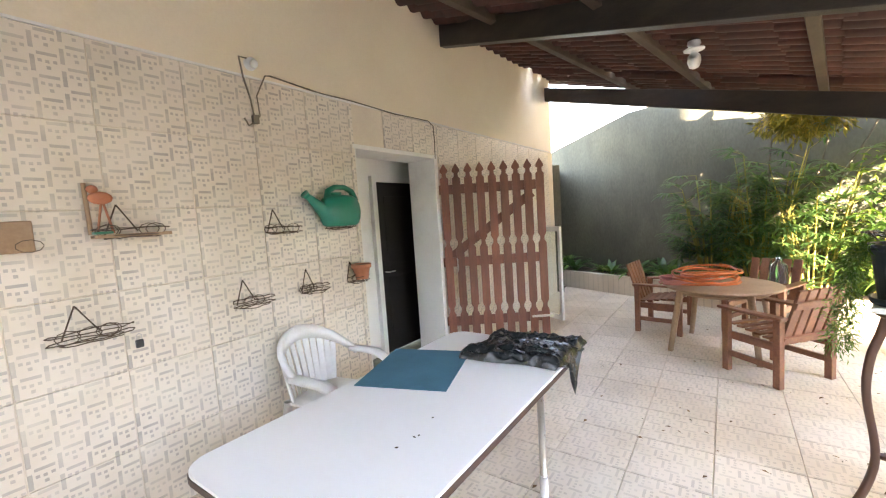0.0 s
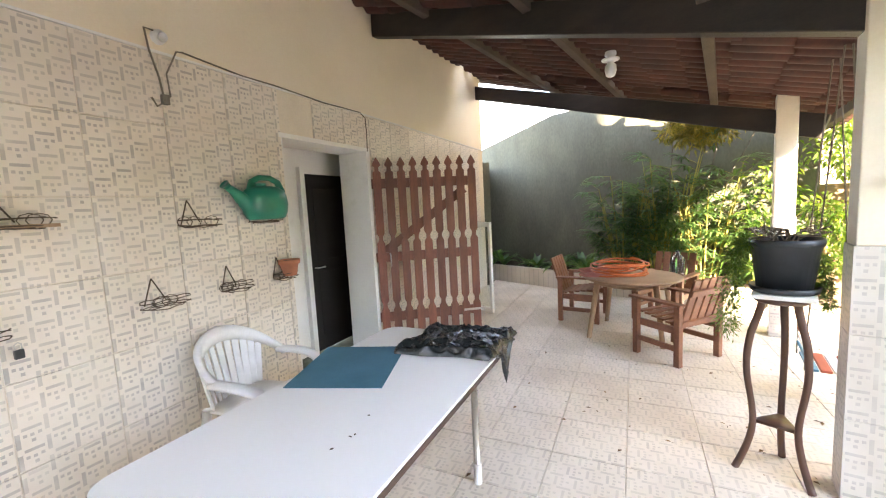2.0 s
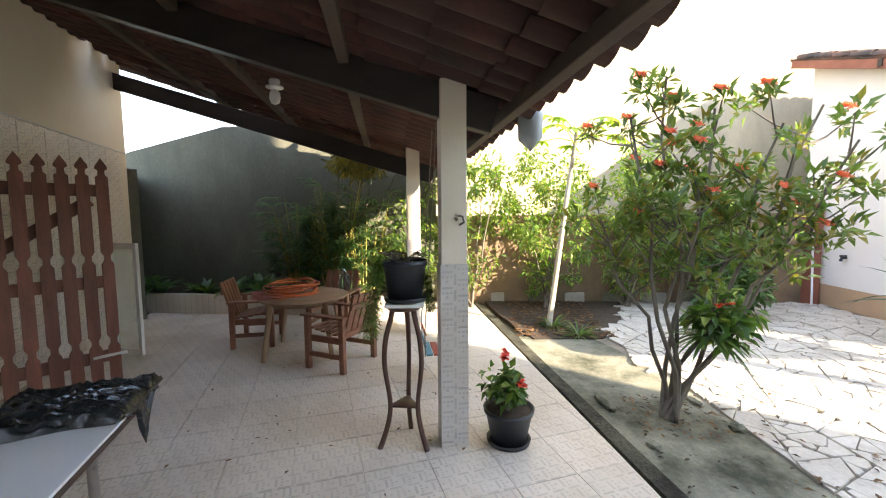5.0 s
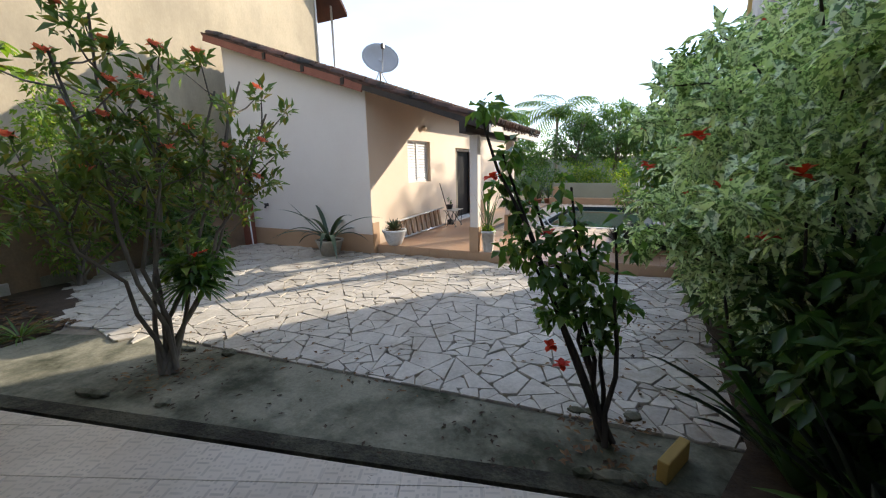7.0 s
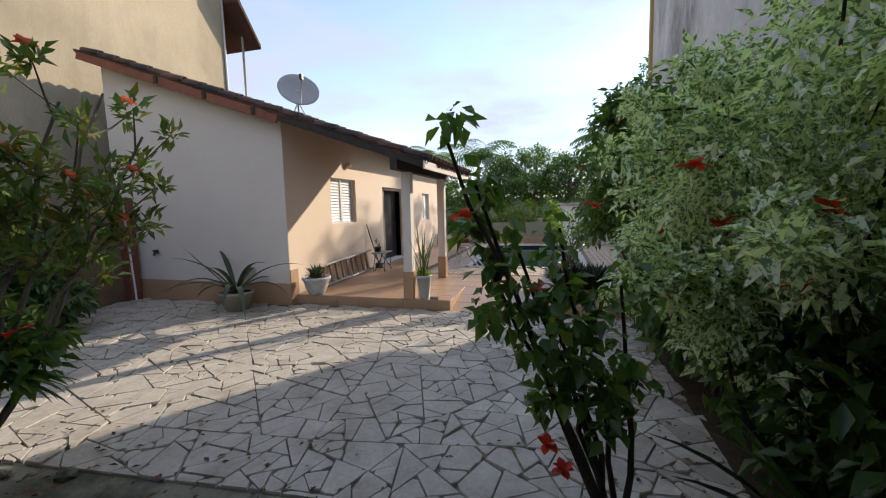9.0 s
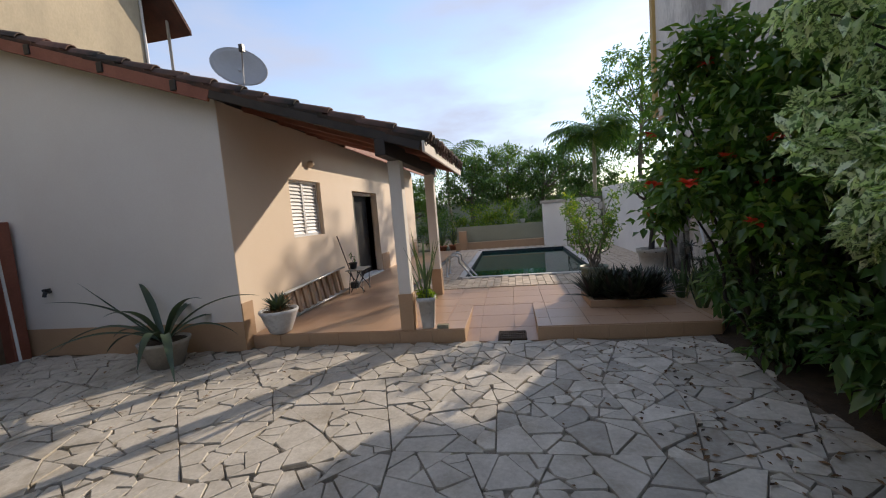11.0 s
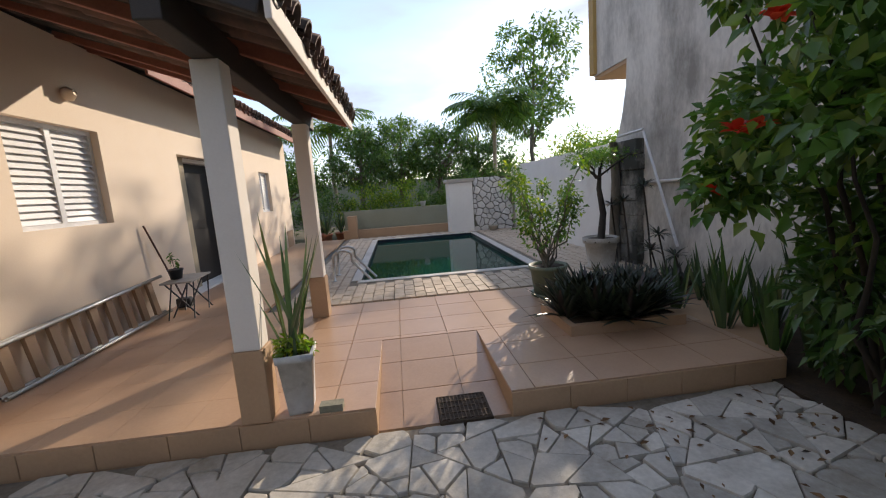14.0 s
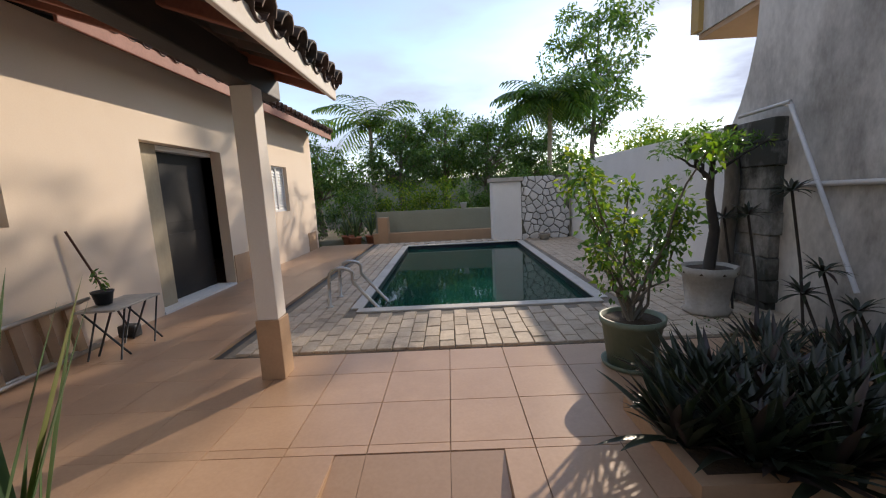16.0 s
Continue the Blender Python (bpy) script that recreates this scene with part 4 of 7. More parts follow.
tagged(ob, "crumpled black plastic bin bag draped over the table end", "bag")


def plastic_chair(x, y, rz):
    c = thing("plastic_chair", x, y, 0, rz, "white moulded plastic armchair beside the table", "chair")
    bm = bmesh.new()
    add_box(bm, (-0.22, -0.22, 0.405), (0.22, 0.22, 0.425), 0.008)
    part("seat", bm, M_PLASTICW, c)
    # wrapped backrest: a broad rim band that runs down into the arms, and slats
    def shell(a, k):
        w = math.sin(a)
        return Vector((0.285 * math.cos(a), 0.02 + 0.27 * w ** 0.8, 0.44 + (0.47 - 0.02 * abs(math.cos(a))) * k * (0.50 + 0.50 * w ** 0.9)))
    vs, fs = [], []
    for i in range(25):
        a = math.pi * i / 24
        o, inn = shell(a, 1.0), shell(a, 0.76)
        out = Vector((math.cos(a), math.sin(a), 0)) * 0.012
        vs += [inn - out, inn + out, o + out * 2.2 - Vector((0, 0, 0.012)), o + out * 0.6, o - out]
    for i in range(24):
        for k in range(5):
            fs.append([5 * i + k, 5 * i + (k + 1) % 5, 5 * i + 5 + (k + 1) % 5, 5 * i + 5 + k])
    raw("back_rim", vs, fs, M_PLASTICW, c, smooth=True)
    for k in range(11):
        a = radians(24 + 132 * k / 10)
        top, low = shell(a, 0.80), Vector((0.19 * math.cos(a), 0.20 + 0.03 * math.sin(a), 0.42))
        d = top - low
        m4 = Matrix.Translation((top + low) / 2) @ Matrix.Rotation(a - math.pi / 2, 4, "Z") @ Matrix.Rotation(-0.16, 4, "X")
        bm = bmesh.new()
        add_box(bm, (-0.021, -0.005, -d.length / 2), (0.021, 0.005, d.length / 2), 0.003)
        bmesh.ops.transform(bm, matrix=m4, verts=bm.verts)
        part("back_slat", bm, M_PLASTICW, c)
    for sx in (-1, 1):
        arm = [(sx * 0.285, 0.06, 0.66), (sx * 0.295, -0.06, 0.655), (sx * 0.292, -0.16, 0.645), (sx * 0.28, -0.235, 0.615), (sx * 0.265, -0.26, 0.55), (sx * 0.25, -0.25, 0.43)]
        vs, fs = [], []
        for p in arm:
            p = Vector(p)
            vs += [p + Vector((-0.038, 0, 0.004)), p + Vector((0, 0, 0.014)), p + Vector((0.038, 0, 0.002)), p + Vector((0.042, 0, -0.022)), p + Vector((-0.042, 0, -0.022))]
        for i in range(len(arm) - 1):
            for k in range(5):
                fs.append([5 * i + k, 5 * i + (k + 1) % 5, 5 * i + 5 + (k + 1) % 5, 5 * i + 5 + k])
        fs += [[4, 3, 2, 1, 0], [len(vs) - 5, len(vs) - 4, len(vs) - 3, len(vs) - 2, len(vs) - 1]]
        raw("armrest", vs, fs, M_PLASTICW, c, smooth=True)
        for sy in (-1, 1):
            tube("leg", [(sx * 0.21, sy * 0.20, 0.43), (sx * 0.25, sy * 0.26, 0.0)], [0.028, 0.018], M_PLASTICW, c, sides=8)
    return c


p = wall_pt(-0.76, 0.41)
plastic_chair(p.x, p.y, WALL_ANG + 11).scale = (1.12, 1.08, 1.0)

# picket gate standing open
hg = wall_pt(OPEN1 + 0.035, 0.02)
gate = thing("picket_gate", hg.x, hg.y, 0.05, -31.0, "red-brown wooden picket gate standing open beside the doorway", "gate")
GW, NP = 1.22, 9
for k in range(NP):
    x0 = 0.02 + k * (GW - 0.10) / (NP - 1)
    w = 0.092
    prof = [(0, 0), (w, 0)]
    for z, k2 in ((0.42, 1), (0.46, 0.55), (0.50, 0.55), (0.54, 1), (1.22, 1), (1.26, 0.5), (1.30, 0.5), (1.34, 1), (2.04, 1), (2.06, 0.55), (2.10, 0.5), (2.12, 1), (2.145, 0.9)):
        prof.append((w / 2 + w / 2 * k2, z))
    prof.append((w / 2, 2.215))
    for z, k2 in reversed(((0.42, 1), (0.46, 0.55), (0.50, 0.55), (0.54, 1), (1.22, 1), (1.26, 0.5), (1.30, 0.5), (1.34, 1), (2.04, 1), (2.06, 0.55), (2.10, 0.5), (2.12, 1), (2.145, 0.9))):
        prof.append((w / 2 - w / 2 * k2, z))
    bm = bmesh.new()
    f0 = [bm.verts.new((x0 + a, -0.022, z)) for a, z in prof]
    f1 = [bm.verts.new((x0 + a, 0.0, z)) for a, z in prof]
    bm.faces.new(f0), bm.faces.new(f1[::-1])
    for i in range(len(prof)):
        j = (i + 1) % len(prof)
        bm.faces.new((f0[i], f1[i], f1[j], f0[j]))
    bmesh.ops.recalc_face_normals(bm, faces=bm.faces)
    part("picket", bm, M_REDWOOD, gate)
for z in (0.28, 1.0, 1.86):
    box("rail", (0.0, 0.002, z), (GW, 0.035, z + 0.11), M_REDWOOD, gate, bevel=0.004)
m4 = Matrix.Translation((0.08, 0.048, 1.10)) @ Matrix.Rotation(-math.atan2(0.72, GW - 0.2), 4, "Y")
box("brace", (0, -0.012, -0.05), (1.25, 0.012, 0.05), M_REDWOOD, gate, m=m4)
tube("handle", [(0.16, -0.03, 1.10), (0.165, -0.06, 1.08), (0.165, -0.06, 0.96), (0.16, -0.03, 0.94)], 0.007, M_CHROME, gate, "bright steel handle")
box("latch", (GW - 0.20, -0.03, 0.33), (GW + 0.06, -0.018, 0.355), M_CHROME, gate)

# black door in the hall, with a white frame
dl = wall_pt(0.92, -0.662)
bd = thing("door_black", dl.x, dl.y, 0, WALL_ANG, "black wooden door closed in a white frame", "door")
leaf = box("leaf", (0.0, 0.0, 0.01), (0.82, 0.04, 2.12), M_BLACKDOOR, bd, bevel=0.004)
for z0, z1 in ((0.2, 0.95), (1.1, 1.95)):
    box("panel", (0.12, -0.006, z0), (0.70, 0.0, z1), M_BLACKDOOR, leaf, bevel=0.003)
box("frame", (-0.07, -0.02, 0), (0.0, 0.06, 2.19), M_WHITE, bd)
box("frame", (0.82, -0.02, 0), (0.89, 0.06, 2.19), M_WHITE, bd)
box("frame", (0.0, -0.02, 2.12), (0.82, 0.06, 2.19), M_WHITE, bd)
tube("handle", [(0.07, 0.0, 1.02), (0.07, -0.05, 1.02), (0.19, -0.05, 1.02)], 0.009, M_CHROME, leaf, "chrome lever handle")
box("hall_wall", (-0.9, 0.70, 0), (0.85, 0.80, 2.6), M_WHITE, hall)
box("hall_wall", (1.81, 0.70, 0), (3.2, 0.80, 2.6), M_WHITE, hall)
box("hall_wall", (0.85, 0.70, 2.19), (1.81, 0.80, 2.6), M_WHITE, hall)

# glazed shutter leaf standing open past the gate
gl = wall_pt(3.28, 0.46)
sh = thing("glazed_leaf", gl.x, gl.y, 0.02, -95, "open white-framed glazed leaf beside the gate", "door")
for lo, hi in (((0, -0.02, 0), (0.045, 0.02, 1.38)), ((0.36, -0.02, 0), (0.405, 0.02, 1.38)), ((0.045, -0.02, 0), (0.36, 0.02, 0.07)), ((0.045, -0.02, 1.31), (0.36, 0.02, 1.38))):
    box("frame", lo, hi, M_WHITE, sh)
pane = box("pane", (0.045, -0.003, 0.07), (0.36, 0.003, 1.31), M_GLASS, sh, "pale green glass")
pane.visible_shadow = False


# wire baskets hung on the tiles
def wire_basket(s, z, w, seed, extra=None):
    rnd = random.Random(seed)
    p = on_wall(s, z, 0.012)
    b = thing("wire_basket", p.x, p.y, z, WALL_ANG, "rusty wire wall basket, empty" if extra is None else extra, "basket", "wire baskets on the tiled wall")
    tubes("hanger", [([(-0.30 * w, 0, 0.0), (-0.12 * w, -0.005, 0.17)], 0.004), ([(-0.12 * w, -0.005, 0.17), (0.12 * w, -0.01, 0.02)], 0.004)], M_WIRE, b)
    runs = []
    for r, dz in ((0.5, 0.0), (0.36, -0.012), (0.5, 0.035)):
        pts = [(0.5 * w * r / 0.5 * math.cos(a), -0.075 + 0.065 * math.sin(a), dz + rnd.uniform(-0.006, 0.006)) for a in np.linspace(0, 2 * math.pi, 15)]
        runs.append((pts, 0.003))
    for k in range(4):
        x = rnd.uniform(-0.4, 0.4) * w
        pts = [(x + 0.05 * math.cos(a), -0.08, 0.025 + 0.035 * math.sin(a)) for a in np.linspace(0, 2 * math.pi, 9)]
        runs.append((pts, 0.0025))
    tubes("wire_ring", runs, M_WIRE, b)
    return b


wire_basket(-1.99, 1.155, 0.36, 2)
wire_basket(-1.11, 1.14, 0.30, 3)
wire_basket(-0.83, 1.625, 0.30, 4)
wire_basket(-0.60, 1.14, 0.26, 5)
wire_basket(-0.14, 1.14, 0.24, 6, "rusty wire wall basket under a terracotta pot")
wire_basket(-0.29, 1.625, 0.32, 7, "rusty wire wall basket under a watering can")
shelf = wire_basket(-1.76, 1.675, 0.36, 8, "rusty wire wall basket with a wooden base")
box("base_board", (-0.17, -0.13, -0.012), (0.17, -0.01, 0.006), M_TABLEWOOD, shelf, "grey weathered board")
p = on_wall(-2.22, 1.62, 0.06)
bh = thing("wooden_plaque", p.x, p.y, 1.62, WALL_ANG, "small worn wooden plaque hung on the tiles", "ornament")
box("board", (-0.08, -0.02, 0.0), (0.07, 0.03, 0.15), M_TABLEWOOD, bh, bevel=0.006)
tubes("wire_ring", [([(0.05 + 0.05 * math.cos(a), -0.02, 0.03 + 0.03 * math.sin(a)) for a in np.linspace(0, 6.2, 10)], 0.002)], M_WIRE, bh)
p = on_wall(-1.88, 1.70, 0.07)
bird = thing("bird_ornament", p.x, p.y, 1.687, WALL_ANG, "small carved wooden bird on a post", "ornament")
tube("post", [(-0.05, 0.03, 0), (-0.055, 0.03, 0.27)], 0.011, M_TABLEWOOD, bird)
bm = bmesh.new()
bmesh.ops.create_icosphere(bm, subdivisions=2, radius=1, matrix=Matrix.Translation((0.0, 0, 0.19)) @ Matrix.Diagonal((0.055, 0.03, 0.035, 1)))
bmesh.ops.create_icosphere(bm, subdivisions=2, radius=1, matrix=Matrix.Translation((-0.03, 0, 0.235)) @ Matrix.Diagonal((0.026, 0.022, 0.024, 1)))
part("body", bm, M_TERRA, bird, smooth=True)
tubes("leg", [([(0.0, 0, 0.16), (-0.03, 0, 0.0)], 0.006), ([(0.01, 0, 0.16), (0.04, 0, 0.0)], 0.006)], M_TERRA, bird)
box("green_lid", (-0.05, -0.03, 0.0), (0.03, 0.02, 0.012), M_GREENPL, bird, "scrap of green plastic")
p = on_wall(-1.80, 1.02, 0.10)
lock = thing("padlock", p.x, p.y, 1.045, WALL_ANG, "small dark padlock hung on a wire basket", "padlock")
box("body", (-0.018, -0.01, 0), (0.018, 0.01, 0.045), M_BLACKPL, lock, bevel=0.004)
tube("shackle", [(-0.012, 0, 0.045), (-0.012, 0, 0.07), (0, 0, 0.08), (0.012, 0, 0.07), (0.012, 0, 0.045)], 0.003, M_CHROME, lock)

# watering can
p = on_wall(-0.33, 1.632, 0.13)
can = thing("watering_can", p.x, p.y, 1.635, WALL_ANG, "green plastic watering can on a wire basket", "watering can")
bm = bmesh.new()
prof = [(0.0, 0.125), (0.012, 0.148), (0.05, 0.168), (0.11, 0.178), (0.17, 0.170), (0.215, 0.148), (0.238, 0.110), (0.246, 0.05)]
rings = []
for z, r in prof:
    rings.append([bm.verts.new((r * math.cos(a) * 1.0 + 0.01, r * 0.56 * math.sin(a), z)) for a in np.linspace(0, 2 * math.pi, 33)[:-1]])
for a, b2 in zip(rings, rings[1:]):
    for i in range(32):
        bm.faces.new((a[i], a[(i + 1) % 32], b2[(i + 1) % 32], b2[i]))
bm.faces.new(rings[0][::-1]), bm.faces.new(rings[-1])
part("body", bm, M_GREENPL, can, smooth=True)
can.scale = (1.16, 1.1, 1.06)
tube("spout", [(-0.11, 0, 0.10), (-0.17, 0, 0.155), (-0.235, 0, 0.215), (-0.262, 0, 0.235)], [0.06, 0.045, 0.026, 0.022], M_GREENPL, can, sides=14)
tube("rose", [(-0.258, 0, 0.232), (-0.285, 0, 0.252)], [0.022, 0.032], M_GREENPL, can, sides=14)
tube("handle", [(-0.10, 0, 0.215), (-0.085, 0, 0.275), (-0.03, 0, 0.305), (0.06, 0, 0.305), (0.125, 0, 0.275), (0.155, 0, 0.20)], [0.026, 0.024, 0.021, 0.021, 0.024, 0.028], M_GREENPL, can, sides=12)
tube("filler_neck", [(-0.03, 0, 0.235), (-0.03, 0, 0.262)], [0.045, 0.048], M_GREENPL, can, sides=16)

# terracotta pot
p = on_wall(-0.11, 1.15, 0.10)
tp = thing("flower_pot", p.x, p.y, 1.15, 0, "small terracotta pot in a wire basket", "pot")
lathe("pot", [(0.055, 0.0), (0.075, 0.10), (0.088, 0.10), (0.09, 0.135), (0.08, 0.135), (0.07, 0.12)], M_TERRA, tp)
lathe("soil", [(0.07, 0.11), (0.068, 0.126)], M_SOIL, tp)

# outdoor lamp socket with loose cable
p = on_wall(-0.92, 2.83, 0.0)
ls = thing("lamp_socket", p.x, p.y, 2.83, WALL_ANG, "white porcelain lamp socket with a dangling grey cable", "lamp")
vs, fs = tube_data([(0, 0, 0), (0, -0.03, 0), (0, -0.06, -0.01)], [0.045, 0.042, 0.03], 16)
raw("socket", vs, fs, M_PLASTICW, ls, smooth=True)
tubes("cable", [([(-0.03, -0.02, 0.03), (-0.085, -0.02, 0.03), (-0.07, -0.02, -0.1), (-0.03, -0.02, -0.25), (-0.01, -0.02, -0.40), (-0.06, -0.02, -0.44), (-0.09, -0.02, -0.39)], 0.006),
                ([(-0.01, -0.02, -0.40), (0.03, -0.02, -0.36), (0.02, -0.02, -0.22), (0.10, -0.02, -0.06), (0.15, -0.02, -0.05)], 0.005)], M_BARK, ls)
tubes("cable", [([(0.15, -0.012, -0.05), (0.35, -0.014, -0.065), (0.6, -0.012, -0.082), (0.9, -0.016, -0.08), (1.2, -0.012, -0.088), (1.5, -0.016, -0.10), (1.8, -0.012, -0.09), (2.08, -0.014, -0.085), (2.17, -0.014, -0.13), (2.18, -0.014, -0.3), (2.17, -0.014, -0.5)], 0.006)], M_BARK, ls, "grey cable run along the tile edging")
box("plug", (-0.03, -0.04, -0.42), (0.01, -0.005, -0.36), M_BARK, ls)

# lamp under the roof
lp = (5.3, 1.75)
lamp = thing("ceiling_lamp", lp[0], lp[1], veranda_roof(*lp) - 0.02, 0, "white spiral bulb lamp hung under the tiles", "lamp")
lathe("socket", [(0.05, -0.02), (0.055, -0.05), (0.035, -0.08), (0.03, -0.12)], M_PLASTICW, lamp, sides=16)
lathe("bulb", [(0.025, -0.12), (0.05, -0.15), (0.055, -0.20), (0.04, -0.25), (0.01, -0.265)], M_PLASTICW, lamp, sides=16)
lathe("disc", [(0.02, -0.085), (0.085, -0.09), (0.085, -0.10), (0.02, -0.105)], M_PLASTICW, lamp, sides=16)


# garden armchair
def garden_chair(x, y, rz, label):
    c = thing("garden_chair", x, y, 0, rz, label, "chair", "chairs round the garden table")
    W, D = 0.29, 0.24
    for sx in (-1, 1):
        box("front_leg", (sx * W - 0.028, D - 0.03, 0), (sx * W + 0.028, D + 0.03, 0.60), M_CHAIRWOOD, c, bevel=0.005)
        box("back_leg", (sx * W - 0.028, -D - 0.03, 0), (sx * W + 0.028, -D + 0.03, 0.60), M_CHAIRWOOD, c, bevel=0.005)
        box("armrest", (sx * W - 0.045, -D - 0.05, 0.60), (sx * W + 0.045, D + 0.07, 0.625), M_CHAIRWOOD, c, bevel=0.006)
        box("stretcher", (sx * W - 0.014, -D, 0.15), (sx * W + 0.014, D, 0.20), M_CHAIRWOOD, c)
        box("side_rail", (sx * (W - 0.03) - 0.015, -D, 0.31), (sx * (W - 0.03) + 0.015, D, 0.38), M_CHAIRWOOD, c)
    for k in range(6):
        y0 = -D + 0.02 + k * 0.082
        z = 0.385 + 0.012 * k
        box("seat_slat", (-W + 0.03, y0, z), (W - 0.03, y0 + 0.062, z + 0.02), M_CHAIRWOOD, c, bevel=0.004)
    tilt = Matrix.Translation((0, -D + 0.02, 0.37)) @ Matrix.Rotation(radians(17), 4, "X")
    for k in range(5):
        x0 = -W + 0.035 + k * 0.108
        box("back_slat", (x0, -0.012, 0.0), (x0 + 0.085, 0.012, 0.52), M_CHAIRWOOD, c, bevel=0.004, m=tilt)
    for z in (0.03, 0.36):
        box("back_rail", (-W + 0.02, -0.035, z), (W - 0.02, -0.012, z + 0.06), M_CHAIRWOOD, c, m=tilt)
    return c


def heading(dx, dy):
    return math.degrees(math.atan2(dy, dx)) - 90


garden_chair(5.75, 1.29, heading(0.32, 0.95), "slatted hardwood garden armchair beside the round table")
garden_chair(6.42, 2.72, heading(-0.1, -1.0) + 22, "slatted hardwood garden armchair with faded back slats")
garden_chair(6.98, 1.85, heading(-1.0, 0.05), "slatted hardwood garden armchair behind the round table")
gt = thing("round_table", 6.12, 1.91, 0, 12, "round weathered wooden garden table", "table")
lathe("tabletop", [(0.0, 0.69), (0.53, 0.69), (0.545, 0.70), (0.545, 0.715), (0.53, 0.722), (0.0, 0.722)], M_TABLEWOOD, gt, sides=40)
for k in range(4):
    a = radians(45 + 90 * k)
    tube("leg", [(0.44 * math.cos(a), 0.44 * math.sin(a), 0.69), (0.56 * math.cos(a), 0.56 * math.sin(a), 0.0)], [0.04, 0.032], M_TABLEWOOD, gt, sides=4)
tube("apron", [(0.42 * math.cos(a), 0.42 * math.sin(a), 0.655) for a in np.linspace(0, 2 * math.pi, 25)[:-1]], 0.025, M_TABLEWOOD, gt, sides=4, closed=True)
hs = thing("garden_hose", 6.05, 2.02, 0.725, 0, "coiled orange garden hose on the round table", "hose")
rnd = random.Random(5)
pts = []
for i in range(260):
    a = i * 0.17
    r = 0.27 + 0.05 * math.sin(i * 0.013 * 7) + rnd.uniform(-0.008, 0.008)
    pts.append((r * math.cos(a) * 1.15 + 0.03 * math.sin(i * 0.05), r * math.sin(a) + 0.03 * math.cos(i * 0.04), 0.015 + 0.0006 * i + 0.012 * math.sin(a * 2 + i * 0.03)))
tube("coil", pts, 0.011, M_ORANGE, hs, sides=6)
hs2 = thing("garden_hose", 5.83, 2.22, 0.725, 0, "coiled pink garden hose on the round table", "hose")
tube("coil", [((0.17 + 0.02 * math.sin(i * .3)) * math.cos(i * 0.25), (0.17 + 0.02 * math.sin(i * .3)) * math.sin(i * 0.25), 0.014 + 0.0006 * i) for i in range(110)], 0.010, M_PINK, hs2, sides=6)
btl = thing("water_bottle", 7.0, 1.7, 0.63, 0, "clear blue plastic bottle on a chair arm", "bottle")
lathe("bottle", [(0.08, 0.0), (0.085, 0.02), (0.085, 0.2), (0.03, 0.26), (0.025, 0.30)], glassy("blue_plastic", (0.45, 0.65, 0.85), 0.1), btl, sides=16)

# plant stand with a large pot of trailing fern
st = thing("plant_stand", 4.17, 0.22, 0, 20, "dark carved wooden plant stand beside a column", "plant stand")
legs = []
for k in range(3):
    a = radians(100 + 120 * k)
    ca, sa = math.cos(a), math.sin(a)
    pts = []
    for z in np.linspace(0, 1.04, 22):
        r = 0.118 + 0.085 * max(0.0, 1 - z / 0.3) ** 1.6 if z < 0.3 else 0.118 + 0.04 * math.sin(math.pi * (z - 0.3) / 0.74) ** 2 - 0.03 * max(0, z - 0.85) / 0.19
        pts.append((r * ca, r * sa, z))
    tube("leg", pts, [0.017 + 0.006 * abs(z - 0.45) for z in np.linspace(0, 1.04, 22)], M_STANDWOOD, st, sides=10)
lathe("lower_shelf", [(0.0, 0.295), (0.125, 0.30), (0.13, 0.31), (0.125, 0.32), (0.0, 0.32)], M_STANDWOOD, st, sides=3, rz=radians(100))
lathe("top", [(0.0, 1.03), (0.12, 1.03), (0.135, 1.045), (0.12, 1.06), (0.0, 1.06)], M_STANDWOOD, st)
sl = box("stone_slab", (-0.15, -0.14, 1.06), (0.15, 0.14, 1.085), M_WHITE, None, bevel=0.004)
sl.matrix_world = pose(4.19, 0.215, 0, 0, 0, 8)
tagged(sl, "square white stone slab on the plant stand", "slab")


def round_pot(name, x, y, z, r0, r1, h, mat, label, saucer=True):
    pz = thing(name, x, y, z, 0, label, "plant pot")
    body = lathe("pot", [(r0, 0.012), (r1 * 0.94, h * 0.86), (r1, h * 0.87), (r1 * 1.04, h), (r1 * 0.95, h), (r1 * 0.9, h * 0.9)], mat, pz)
    if saucer:
        lathe("saucer", [(r0 * 1.0, 0.0), (r0 * 1.22, 0.004), (r0 * 1.28, 0.035), (r0 * 1.2, 0.035), (r0 * 1.05, 0.012)], mat, pz)
    lathe("soil", [(r1 * 0.9, h * 0.88), (r1 * 0.88, h * 0.93)], M_SOIL, body, "dark potting soil")
    return pz


fp = round_pot("planter_pot", 4.19, 0.215, 1.087, 0.125, 0.165, 0.30, M_BLACKPL, "large black plastic pot with trailing asparagus fern")
rnd = random.Random(8)
cl = []
for k in range(7):
    a = rnd.uniform(1.2, 2.3)
    L = rnd.uniform(0.6, 1.0)
    for t in np.linspace(0.1, 1, 10):
        r = 0.15 + 0.13 * t ** 0.6
        cl.append((math.cos(a) * r + rnd.uniform(-0.02, 0.02), math.sin(a) * r, 0.27 + 0.05 * math.sin(t * 5) - 0.52 * L * t ** 1.4, 0.35 + 0.7 * t))
for k in range(5):
    a = rnd.uniform(-1.6, -0.9)
    for t in np.linspace(0.2, 1, 5):
        cl.append((math.cos(a) * (0.14 + 0.05 * t), math.sin(a) * (0.14 + 0.05 * t), 0.25 - 0.30 * t, 0.4))
